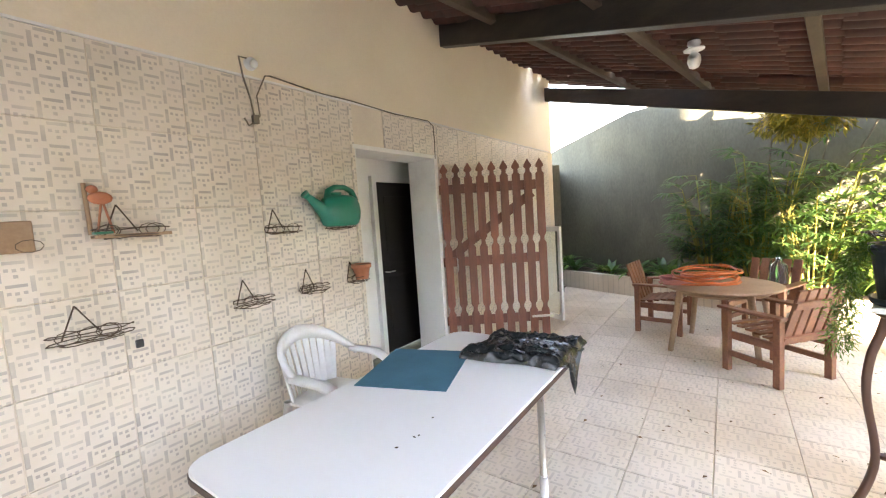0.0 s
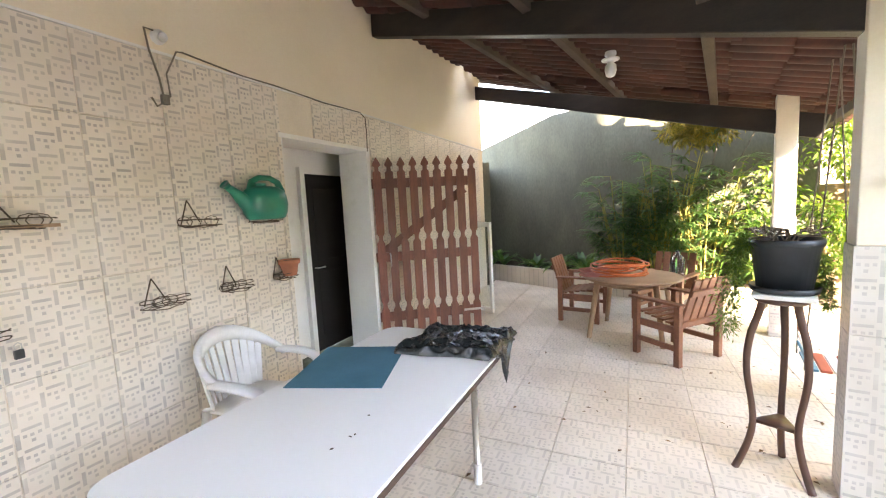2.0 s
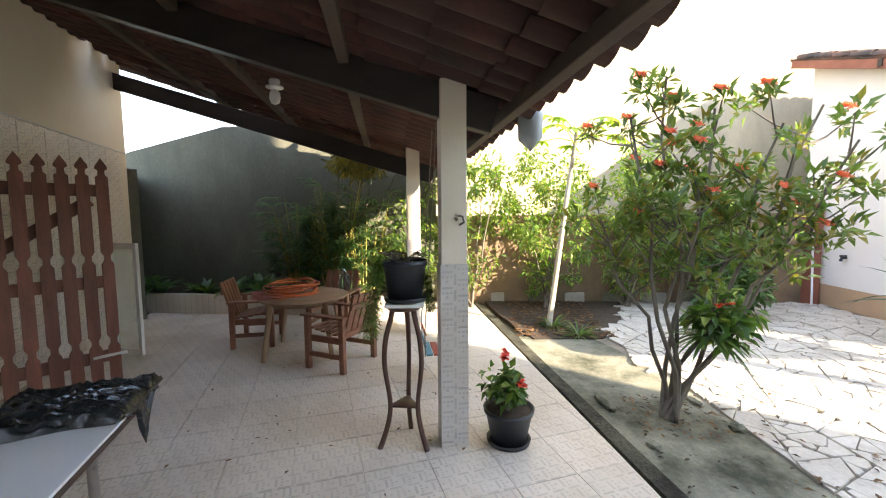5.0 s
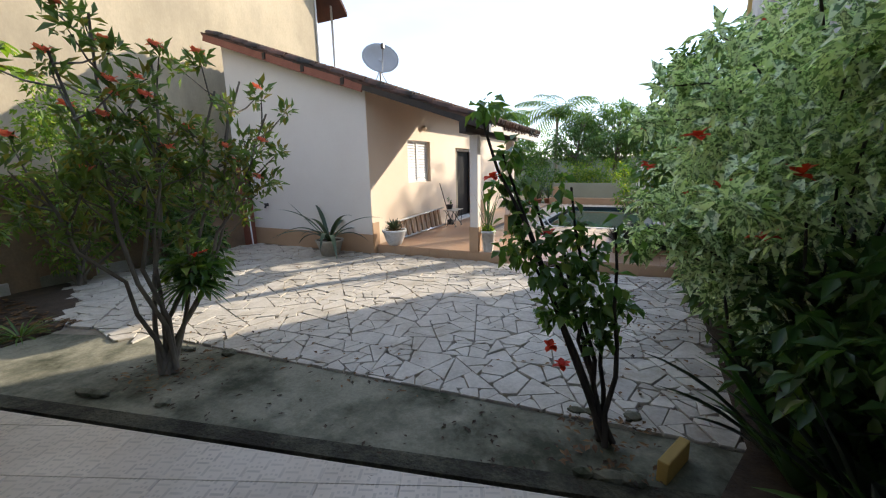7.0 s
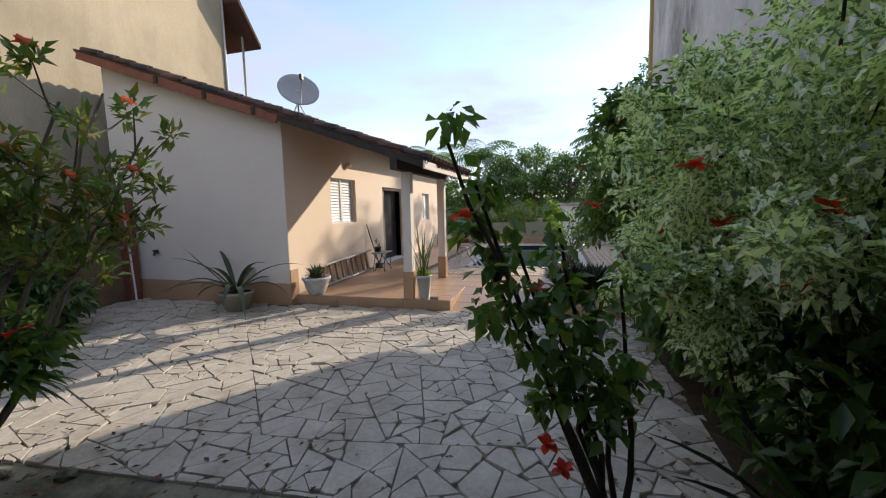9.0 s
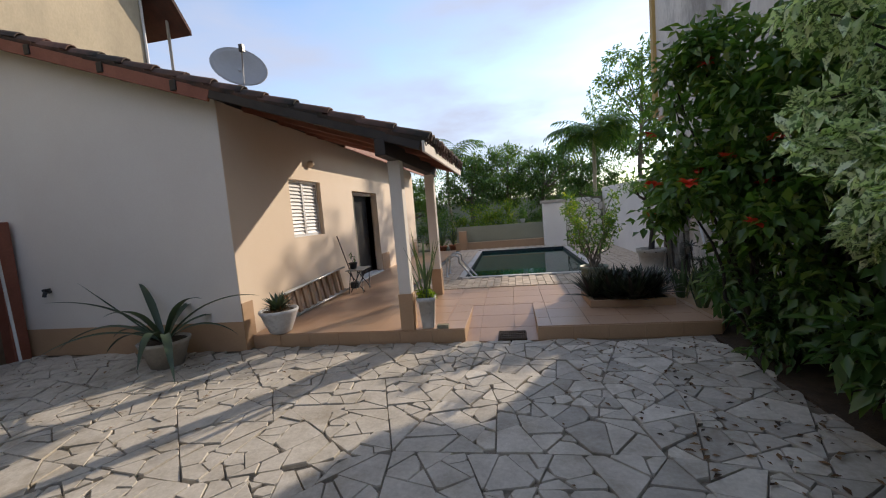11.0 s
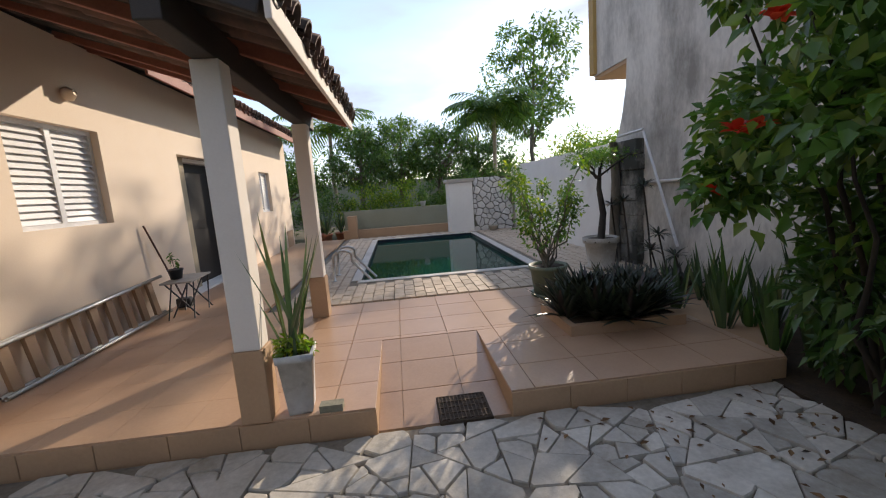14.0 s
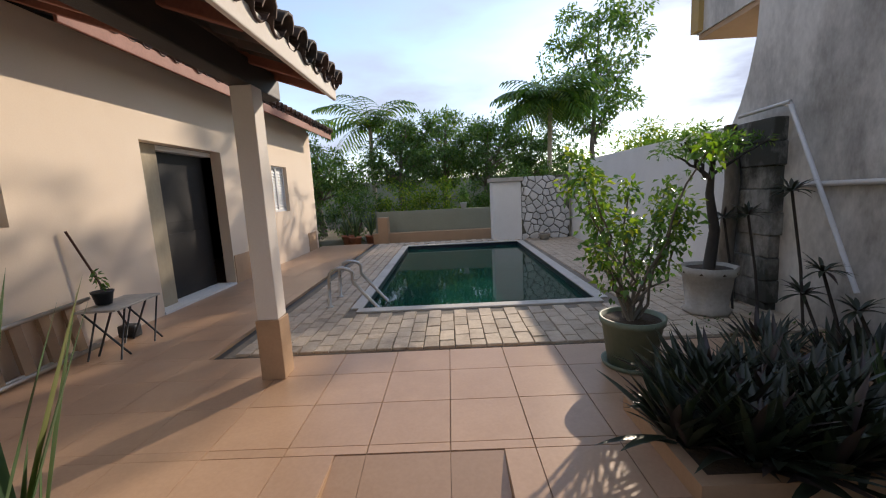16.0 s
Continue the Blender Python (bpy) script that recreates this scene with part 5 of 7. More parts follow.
leaf_cloud("fern_foliage", cl, 3000, 0.032, M_LEAF, fp, 21, narrow=0.16, spread=(0.065, 0.065, 0.075))
runs = []
for k in range(26):
    a = rnd.uniform(0, 6.28)
    pts = [(0.05 * math.cos(a), 0.05 * math.sin(a), 0.27)]
    for t in (0.35, 0.7, 1.0):
        pts.append((0.19 * t * math.cos(a + t), 0.19 * t * math.sin(a + t), 0.29 + 0.11 * t - 0.06 * t * t + rnd.uniform(-0.02, 0.03)))
    runs.append((pts, 0.003))
for pts, r in runs[:22]:
    tube("dry_stem", pts, r * 1.5, M_BARK, fp, "brown dry stem", sides=5)

# flowering pot beside the kerb
fl = round_pot("flower_pot", 4.26, -0.55, 0, 0.13, 0.185, 0.27, M_BLACKPL, "dark plastic pot with red crown-of-thorns")
leaf_cloud("foliage", clumps((0, 0, 0.42), (0.13, 0.13, 0.15), 14, 3), 240, 0.085, M_LEAF, fl, 9, spread=(0.07, 0.07, 0.07), narrow=0.55)
tubes("stem", branch_runs((0, 0, 0.24), [(0.06, 0.02, 0.5), (-0.08, 0.03, 0.45), (0.0, -0.09, 0.52)], 0.012, 0.006, 3, 0.02), M_BARK, fl)
blossoms("blossom", [(-0.05, -0.08, 0.47), (-0.04, -0.10, 0.44), (0.10, 0.03, 0.60), (0.11, 0.02, 0.64)], 0.05, M_RED, fl, 4, "red blossoms")

# child's swing of painted slats hung by ropes
sw = thing("swing", 5.42, 0.12, 0.30, 14, "child's swing of faded red and blue slats hung on ropes", "swing")
M_SWRED, M_SWBLUE = plain("faded_red_paint", (0.45, 0.10, 0.06), 0.6), plain("faded_blue_paint", (0.10, 0.25, 0.34), 0.6)
for k, mm in enumerate((M_SWRED, M_WHITE, M_SWRED, M_SWBLUE)):
    box("seat_slat", (-0.20, -0.15 + 0.075 * k, 0), (0.20, -0.085 + 0.075 * k, 0.02), mm, sw, bevel=0.003)
for k in range(3):
    tube("rail", [(-0.20, -0.16, 0.10 + 0.06 * k), (0.20, -0.16, 0.10 + 0.06 * k)], 0.011, (M_SWBLUE, M_WHITE, M_SWBLUE)[k], sw)
    tube("rail", [(-0.20, 0.15, 0.10 + 0.06 * k), (0.20, 0.15, 0.10 + 0.06 * k)], 0.011, (M_SWBLUE, M_WHITE, M_SWRED)[k], sw)
top_z = veranda_roof(5.42, 0.12) - 0.30
for sx in (-1, 1):
    for sy in (-1, 1):
        tube("rope", [(sx * 0.2, sy * 0.155, 0.0), (sx * 0.2, sy * 0.155, 0.26), (sx * 0.18, sy * 0.02, top_z)], 0.006, M_BARK, sw, sides=5)

# grey bell-shaped cover hung under the eave, and a hook on the column
hb = thing("hanging_cover", 4.52, -0.72, 2.22, 30, "faded grey plastic bag hung under the eave", "bag")
bm = bmesh.new()
rings = []
for z, r in ((0.0, 0.03), (0.06, 0.11), (0.22, 0.12), (0.30, 0.10), (0.33, 0.02)):
    rings.append([bm.verts.new((r * math.cos(a) * (1 + 0.15 * math.sin(3 * a)), r * 0.7 * math.sin(a), z + 0.02 * math.sin(2 * a))) for a in np.linspace(0, 2 * math.pi, 17)[:-1]])
for a, b2 in zip(rings, rings[1:]):
    for i in range(16):
        bm.faces.new((a[i], a[(i + 1) % 16], b2[(i + 1) % 16], b2[i]))
part("bag_film", bm, plain("faded_grey_plastic", (0.42, 0.46, 0.47), 0.5), hb, smooth=True)
hk = thing("wall_hook", 4.13, -0.165, 1.68, K_ANG, "small dark metal hook on a column", "hook")
tubes("hook", [([(0, 0, 0.03), (0, -0.05, 0.02), (0, -0.06, -0.02), (0.02, -0.03, -0.04)], 0.009), ([(-0.03, 0, 0), (0.04, -0.01, 0.01)], 0.012)], M_BARK, hk)

# planted bed along the grey wall
bed = thing("planting_bed", 8.2, 3.6, 0, 0, "low tiled planting bed full of shade plants", "planter")
box("bed_front", (-0.37, -2.6, 0), (-0.25, 2.6, 0.34), M_FLOORTILE, bed)
box("soil", (-0.25, -2.6, 0), (0.72, 2.6, 0.30), M_SOIL, bed)


def shade_plant(x, y, z, seed, n=26, L=0.55, label="dark broad-leaved shade plant in the bed", mat=M_LEAFDARK):
    pl = thing("shade_plant", x, y, z, 0, label, "plant", "plants in the bed")
    rosette("foliage", (0, 0, 0), n, L, L * 0.24, mat, pl, seed, (0.5, 1.9), 1.3)
    return pl


rnd = random.Random(17)
for k in range(12):
    shade_plant(8.12 + rnd.uniform(-0.1, 0.35), 6.0 - k * 0.42 + rnd.uniform(-0.1, 0.1), 0.29, 40 + k, 24, rnd.uniform(0.32, 0.52), mat=M_LEAFDARK if k % 3 else M_LEAF)


def cane_palm(x, y, z, h, seed, n, label, mat, fan=False, lean=0.5):
    pl = thing("cane_palm", x, y, z, 0, label, "palm")
    rnd = random.Random(seed)
    runs, lst = [], []
    for k in range(n):
        a = rnd.uniform(0, 6.28)
        hh = h * rnd.uniform(0.35, 1.0)
        o = lean * hh * 0.4
        b0 = Vector((math.cos(a) * 0.15, math.sin(a) * 0.15, 0))
        top = b0 + Vector((math.cos(a) * o * 0.6, math.sin(a) * o, hh))
        runs.append(([b0, b0.lerp(top, 0.5) + Vector((0, 0, 0.05 * hh)), top], [0.014, 0.012, 0.007]))
        for j in range(6):
            q = b0.lerp(top, 0.40 + 0.12 * j)
            aa = a + j * 2.4 + rnd.uniform(-0.4, 0.4)
            d = Vector((math.cos(aa), math.sin(aa), rnd.uniform(-0.1, 0.8))).normalized()
            e = q + d * rnd.uniform(0.15, 0.32)
            runs.append(([q, e], 0.003))
            side = d.cross(Vector((0, 0, 1))).normalized()
            nn = rnd.randint(7, 11)
            L = rnd.uniform(0.24, 0.38)
            for i in range(nn):
                w = (i / (nn - 1) - 0.5) * 3.6
                dd = d * math.cos(w) + side * math.sin(w) + Vector((0, 0, rnd.uniform(-0.15, 0.1)))
                lst.append((e, dd, L * (0.75 + 0.25 * math.cos(w)), 0.036, rnd.uniform(0.7, 1.3)))
    tubes("cane", runs, M_BAMBOO, pl, "yellow canes")
    blades("foliage", lst, mat, pl, seg=3)
    return pl


cane_palm(8.35, 3.0, 0.28, 1.75, 3, 22, "fan-leaved cane palm against the grey wall", M_LEAFDARK)
cane_palm(8.3, 2.35, 0.28, 2.15, 4, 26, "tall dense fan-leaved cane palm", M_LEAFDARK)
cane_palm(8.4, 1.8, 0.28, 1.9, 14, 20, "fan-leaved cane palm in dappled light", M_LEAFDARK)
cane_palm(8.5, 1.1, 0.28, 1.1, 5, 14, "low fan-leaved cane palm with yellow canes", M_LEAF)
cr = thing("climbing_shrub", 8.4, 2.1, 0.28, 0, "yellow-green bamboo foliage above the palms", "shrub")
tubes("stem", branch_runs((0, 0, 0), [(0.0, 0.2, 2.6), (0.1, -0.5, 2.5), (-0.1, -1.0, 2.4)], 0.02, 0.008, 6), M_BARK, cr)
leaf_cloud("crown", clumps((-0.1, -0.25, 2.42), (0.3, 0.55, 0.24), 20, 8), 1500, 0.12, M_LEAFYEL, cr, 12, narrow=0.2, spread=(0.2, 0.2, 0.16))


settle(before)

# ======== yard ========
# ixora tree in its soil square
def soil_square(name, x, y, w, rz, label):
    s = thing(name, x, y, -0.012, rz, label, "soil")
    vs, fs = [(0, 0, 0.05)], []
    for j in range(1, 9):
        for i in range(32):
            a = 2 * math.pi * i / 32
            sq = 1 / max(abs(math.cos(a)), abs(math.sin(a)))
            r = w * 0.5 * (0.45 * sq + 0.55) * (1 + 0.16 * noise.noise(Vector((math.cos(a) * 2.2 + x, math.sin(a) * 2.2, y)))) * j / 8
            px_, py_ = r * math.cos(a), r * math.sin(a)
            vs.append((px_, py_, (0.0 if j == 8 else 0.028 + 0.03 * noise.noise(Vector((px_ * 9 + x, py_ * 9, 2))))))
    for i in range(32):
        fs.append([0, 1 + i, 1 + (i + 1) % 32])
        for j in range(7):
            a, b2 = 1 + j * 32 + i, 1 + j * 32 + (i + 1) % 32
            fs.append([a, a + 32, b2 + 32, b2])
    rnd = random.Random(int(x * 10))
    for k in range(7):
        bm = bmesh.new()
        bmesh.ops.create_icosphere(bm, subdivisions=1, radius=1, matrix=Matrix.Translation((rnd.uniform(-0.5, 0.5) * w, rnd.choice((-0.5, 0.5)) * w * 0.95, 0.02)) @ Matrix.Diagonal((rnd.uniform(0.06, 0.12), rnd.uniform(0.04, 0.07), 0.035, 1)))
        part("edge_stone", bm, M_CONCRETE, s)
    return s


soil_square("tree_bed", 5.18, -2.03, 0.85, K_ANG, "patch of dark soil with edging stones")
ix = thing("ixora_tree", 5.20, -2.01, 0, 0, "many-stemmed ixora tree with red flower heads", "tree")
tops = [(0.1, 0.35, 2.5), (0.05, 0.1, 2.8), (0.1, -0.3, 2.55), (0.0, -0.75, 2.4), (0.1, -1.1, 2.55), (-0.05, -1.25, 2.25), (0.2, 0.55, 1.7), (-0.1, -0.1, 1.9), (0.05, -0.95, 1.6)]
for run in branch_runs((0, 0, 0), tops, 0.021, 0.009, 31, 0.10):
    tube("trunk", run[0], run[1], M_BARK, ix, sides=7)
cl, heads, tw = [], [], []
rnd = random.Random(32)
for t in tops:
    for k in range(11):
        f = rnd.uniform(0.52, 0.98)
        b0 = Vector(t) * f
        tip = b0 + Vector((rnd.uniform(-0.32, 0.32), rnd.uniform(-0.34, 0.34), rnd.uniform(0.08, 0.34)))
        tw.append(([b0, b0.lerp(tip, 0.5) - Vector((0, 0, 0.03)), tip], [0.009, 0.007, 0.004]))
        cl.append((tip.x, tip.y, tip.z, rnd.uniform(0.7, 1.2)))
        if tip.z > 1.5 and rnd.random() < 0.34:
            heads.append(tip + Vector((0, 0, 0.07)))
leaf_cloud("crown", cl, 2500, 0.105, M_LEAFIX, ix, 33, droop=0.0, narrow=0.36, spread=(0.10, 0.10, 0.09), up=0.35)
tubes("twig", tw, M_BARK, ix, sides=5)
for q in heads:
    blossoms("flower_head", [q, q + Vector((0.03, 0.02, 0.01)), q + Vector((-0.02, 0.03, 0.0))], 0.055, M_PINKP, ix, 5, "coral-red flower head")
ep = thing("spiky_bromeliad", 5.15, -2.28, 0.72, 0, "spiky bromeliad with red flowers growing on the ixora trunk", "plant")
rosette("foliage", (0, 0, 0), 80, 0.36, 0.034, M_LEAFDARK, ep, 12, (-0.5, 1.2), 0.9)
leaf_cloud("leaf_tuft", clumps((0, -0.1, 0.15), (0.2, 0.2, 0.14), 12, 6), 300, 0.12, M_LEAF, ep, 14, spread=(0.1, 0.1, 0.1))
blossoms("blossom", [(-0.10, 0.0, 0.27), (-0.04, -0.12, 0.27)], 0.045, M_RED, ep, 7, "red blossoms")

# papaya
pa = thing("papaya_tree", 7.95, -1.45, -0.01, 0, "young papaya with a bare pale trunk", "tree")
pa.matrix_world = pose(7.95, -1.45, -0.01, 5.8, -6.8, 0)
tube("trunk", [(0, 0, -0.02), (0.02, 0.0, 1.0), (0.0, 0.01, 2.0), (0.03, 0, 2.95)], [0.045, 0.038, 0.033, 0.024], M_PALEBARK, pa, sides=10)
rnd = random.Random(41)
runs, lst = [], []
for k in range(13):
    a = k * 2.4
    L = rnd.uniform(0.35, 0.6)
    z0 = 2.70 + 0.02 * k
    e = Vector((math.cos(a) * L, math.sin(a) * L, z0 + rnd.uniform(-0.05, 0.28)))
    runs.append(([(0.03, 0, z0), (e.x * 0.5, e.y * 0.5, (z0 + e.z) / 2 + 0.05), e], 0.007))
    for i in range(7):
        w = (i - 3) * 0.55
        d = Matrix.Rotation(w, 3, "Z") @ Vector((math.cos(a), math.sin(a), -0.15))
        lst.append((e, d, rnd.uniform(0.16, 0.24), 0.085, 0.8))
tubes("leaf_stalk", runs, M_LEAFLIME, pa, sides=5)
blades("crown", lst, M_LEAFLIME, pa, seg=3)
gr = thing("grass_tuft", 7.90, -1.5, -0.02, 0, "tuft of strappy green leaves round the papaya", "plant")
rosette("foliage", (0, 0, 0), 40, 0.34, 0.022, M_LEAF, gr, 44, (0.3, 1.6), 1.2)
gr2 = copy_thing(gr, pose(7.5, -1.8, -0.02, 0, 0, 70))
# leaf-strewn soil bed round the papaya
sb = structure(prism("soil_bed", [(7.3, -1.15), (8.6, -0.72), (9.8, -0.45), (10.1, -3.2), (8.2, -2.6), (7.4, -2.1)], -0.06, 0.006, M_SOIL), "leaf-strewn soil bed along the boundary wall", "ground")
for k in range(7):
    st_ = box("edging_block", (-0.36, -0.09, 0), (0.36, 0.09, 0.20), M_CONCRETE if k % 2 else M_STONEPOT, None, bevel=0.015)
    st_.matrix_world = pose(9.78 + 0.04 * k, -0.5 - 0.78 * k, -0.02, 0, 0, 90 - 3)
    tagged(st_, "worn pale edging block along the bed", "block", "edging blocks along the bed")


def litter(name, spots, count, size, seed, z, mat=M_DRYLEAF, label="fallen dry brown leaves on the ground"):
    rng = np.random.default_rng(seed)
    vs, fs = [], []
    for k in range(count):
        x0, x1, y0, y1 = spots[rng.integers(len(spots))]
        x, y = rng.uniform(x0, x1), rng.uniform(y0, y1)
        a, L = rng.uniform(0, 6.28), size * rng.uniform(0.5, 1.4)
        d, s = Vector((math.cos(a), math.sin(a), 0)), Vector((-math.sin(a), math.cos(a), 0))
        c = Vector((x, y, z + 0.004))
        n0 = len(vs)
        vs += [c - d * L / 2, c + s * L * 0.24 + Vector((0, 0, L * 0.15)), c + d * L / 2 + Vector((0, 0, L * 0.1)), c - s * L * 0.24 + Vector((0, 0, L * 0.12))]
        fs += [[n0, n0 + 1, n0 + 2], [n0, n0 + 2, n0 + 3]]
    return tagged(raw(name, vs, fs, mat), label, "leaf litter", kind="stuff")


litter("leaf_litter_bed", [(7.4, 9.7, -2.3, -0.9)], 700, 0.09, 3, 0.006)
litter("leaf_litter_paving", [(1.0, 2.8, -6.8, -3.2), (1.0, 1.8, -6.8, -3.2), (1.0, 2.2, -6.8, -4.5), (5.5, 9.2, -6.6, -4.8), (3, 6, -3.2, -2.4)], 420, 0.05, 4, 0.014)
litter("leaf_litter_veranda", [(2.0, 7.5, -1.2, 2.5), (4.4, 6.5, -0.5, 1.6)], 90, 0.035, 5, 0.002)
litter("leaf_litter_kerb", [(1.4, 2.8, -2.5, -2.1), (2.8, 4.7, -2.2, -1.7), (2.2, 4.6, -2.8, -2.5), (4.6, 5.8, -2.5, -1.6)], 170, 0.04, 6, -0.008, M_SOIL, "dark leaf scraps along the kerb")


# shrubs
def shrub(name, x, y, z, centre, radii, n, leaves, size, mat, seed, label, bark=M_BARK, stems=7, narrow=0.42, droop=0.3, r0=0.022, red=None, spread=0.22):
    s = thing(name, x, y, z, 0, label, "shrub")
    cl = clumps(centre, radii, n, seed)
    rnd = random.Random(seed)
    tubes("stem", branch_runs((0, 0, 0), [c[:3] for c in rnd.sample(cl, min(stems, len(cl)))], r0, 0.006, seed, 0.08), bark, s)
    leaf_cloud("crown", cl, leaves, size, mat, s, seed + 1, droop, narrow, (spread, spread, spread * 0.85))
    if red:
        fl = []
        for k in range(red):
            c = max(rnd.sample(cl, 3), key=lambda q: q[0] + 0.6 * q[1])
            fl.append((c[0] + 0.16, c[1] + rnd.uniform(-0.1, 0.15), c[2] + rnd.uniform(-0.1, 0.1)))
        blossoms("blossom", fl, 0.088, M_RED, s, seed, "large red blossoms")
    return s


shrub("boundary_shrub", 9.15, -0.25, 0, (0, 0.1, 1.7), (0.5, 0.8, 1.5), 48, 3500, 0.10, M_LEAFSUN, 51, "sunlit lime-green shrub along the boundary wall", red=None)
shrub("boundary_shrub", 9.25, -1.6, 0, (0, 0.0, 1.75), (0.5, 0.8, 1.5), 48, 3500, 0.095, M_LEAFSUN, 52, "leafy green shrub along the boundary wall")
shrub("boundary_shrub", 9.4, -3.1, 0, (0, 0.0, 1.65), (0.45, 0.8, 1.45), 46, 3300, 0.095, M_LEAFSUN, 53, "sunlit green shrub along the boundary wall")
shrub("boundary_shrub", 9.5, -4.5, 0, (0, 0.0, 1.2), (0.4, 0.8, 1.1), 40, 3600, 0.10, M_LEAF, 54, "leafy green shrub beside the house corner")
shrub("boundary_shrub", 8.8, -4.5, 0, (0, 0.0, 0.55), (0.45, 0.5, 0.5), 26, 2200, 0.12, M_LEAFDARK, 55, "low dark shrub beside the house corner", narrow=0.5)
shrub("boundary_shrub", 8.75, 0.72, 0, (0, 0.0, 1.25), (0.4, 0.6, 0.85), 26, 800, 0.09, M_LEAFSUN, 56, "sunlit shrub past the last veranda column")

# hibiscus sapling at the kerb
soil_square("tree_bed", 1.76, -2.62, 0.62, K_ANG, "patch of dark soil round the hibiscus")
hb_ = thing("hibiscus_sapling", 1.76, -2.62, 0, 0, "leggy hibiscus sapling with dark stems and red flowers", "tree")
tops = [(0.75, 0.2, 2.0), (0.62, 0.16, 1.75), (0.45, 0.05, 1.45), (0.30, 0.0, 1.25), (0.28, -0.10, 1.55), (0.12, 0.0, 0.95), (0.02, -0.06, 1.3), (0.55, 0.1, 1.35)]
for run in branch_runs((0, 0, 0), tops, 0.019, 0.007, 61, 0.05):
    tube("stem", run[0], run[1], M_DARKBARK, hb_, sides=7)
rnd = random.Random(62)
cl = []
for t in tops:
    for k in range(7):
        f = rnd.uniform(0.55, 1.04)
        cl.append((t[0] * f + rnd.uniform(-0.10, 0.10), t[1] * f + rnd.uniform(-0.10, 0.10), t[2] * f + rnd.uniform(-0.05, 0.06), 0.8))
leaf_cloud("foliage", cl, 820, 0.078, M_LEAF, hb_, 63, droop=0.6, narrow=0.62, spread=(0.085, 0.085, 0.085))
blossoms("blossom", [(0.33, 0.12, 0.62), (0.26, 0.10, 0.5), (0.66, 0.22, 1.62), (0.38, 0.05, 1.28)], 0.06, M_RED, hb_, 8, "red blossoms")

# big variegated hedge and the green hibiscus beyond it
shrub("variegated_bush", 0.78, -3.30, 0, (0.05, 0.0, 1.6), (0.58, 0.6, 1.1), 46, 3600, 0.105, M_LEAFVAR, 71, "dense variegated bush with cream-edged leaves", M_DARKBARK, red=5, spread=0.24)
shrub("variegated_bush", 0.72, -4.35, 0, (0.05, 0.0, 1.6), (0.6, 0.65, 1.15), 50, 4000, 0.105, M_LEAFVAR, 72, "dense variegated bush with red hibiscus blooms", M_DARKBARK, red=4, spread=0.24)
shrub("dark_bush", 0.66, -3.15, 0, (0.0, 0.0, 0.65), (0.42, 0.7, 0.55), 30, 2000, 0.15, M_LEAFDARK, 73, "deep green undergrowth below the variegated bush", M_DARKBARK)
shrub("dark_bush", 0.62, -4.6, 0, (0.0, 0.0, 0.6), (0.42, 0.8, 0.5), 30, 2000, 0.15, M_LEAFDARK, 74, "deep green undergrowth beside the paving", M_DARKBARK)
shrub("hibiscus_bush", 0.65, -5.45, 0, (0.0, 0.0, 1.9), (0.60, 0.6, 1.1), 40, 4200, 0.105, M_LEAF, 79, "green hibiscus bush among the variegated leaves", M_DARKBARK, red=3, narrow=0.55, spread=0.24)
shrub("hibiscus_bush", 0.74, -6.4, 0, (0.2, 0.0, 2.0), (0.78, 0.85, 1.1), 60, 7000, 0.105, M_LEAF, 75, "tall green hibiscus bush with red blooms", M_DARKBARK, red=11, narrow=0.55, spread=0.24)
shrub("dark_bush", 0.58, -6.2, 0, (0.05, 0.0, 0.75), (0.5, 0.7, 0.65), 32, 3200, 0.12, M_LEAFDARK, 76, "deep green undergrowth below the hibiscus", M_DARKBARK)

shrub("variegated_bush", 0.42, -2.55, 0, (0.0, 0.0, 2.15), (0.42, 0.5, 0.62), 30, 2200, 0.10, M_LEAFVAR, 171, "cream-edged bush crowding the side wall", M_DARKBARK, red=2, spread=0.24)
shrub("dark_bush", 0.45, -2.45, 0, (0.0, 0.0, 0.75), (0.38, 0.5, 0.65), 26, 1500, 0.14, M_LEAFDARK, 173, "deep green undergrowth near the veranda column", M_DARKBARK)
# loose sprays that break the hedge's outline
rnd = random.Random(77)
for hx_, hy_ in ((0.78, -3.30), (0.72, -4.35)):
    sv = thing("hedge_spray", hx_, hy_, 0, 0, "arching cream-edged sprays over the variegated bush", "branch")
    runs, cl = [], []
    for k in range(22):
        a = rnd.uniform(-1.6, 1.6)
        b0 = Vector((0.35 * math.cos(a), 0.45 * math.sin(a), rnd.uniform(0.9, 2.3)))
        d = Vector((math.cos(a), math.sin(a), rnd.uniform(0.2, 1.1))).normalized() * rnd.uniform(0.4, 0.62)
        pts = [b0, b0 + d * 0.5, b0 + d + Vector((0, 0, -0.08))]
        runs.append((pts, [0.008, 0.006, 0.003]))
        cl += [(*(b0 + d * f - Vector((0, 0, 0.08 * f * f))), 0.8) for f in (0.45, 0.6, 0.75, 0.9, 1.0, 1.1)]
    for pts, r in runs:
        tube("stem", pts, r, M_DARKBARK, sv, sides=5)
    leaf_cloud("foliage", cl, 1700, 0.115, M_LEAFVAR, sv, 78 + int(-hy_), 0.1, 0.42, (0.09, 0.09, 0.08))

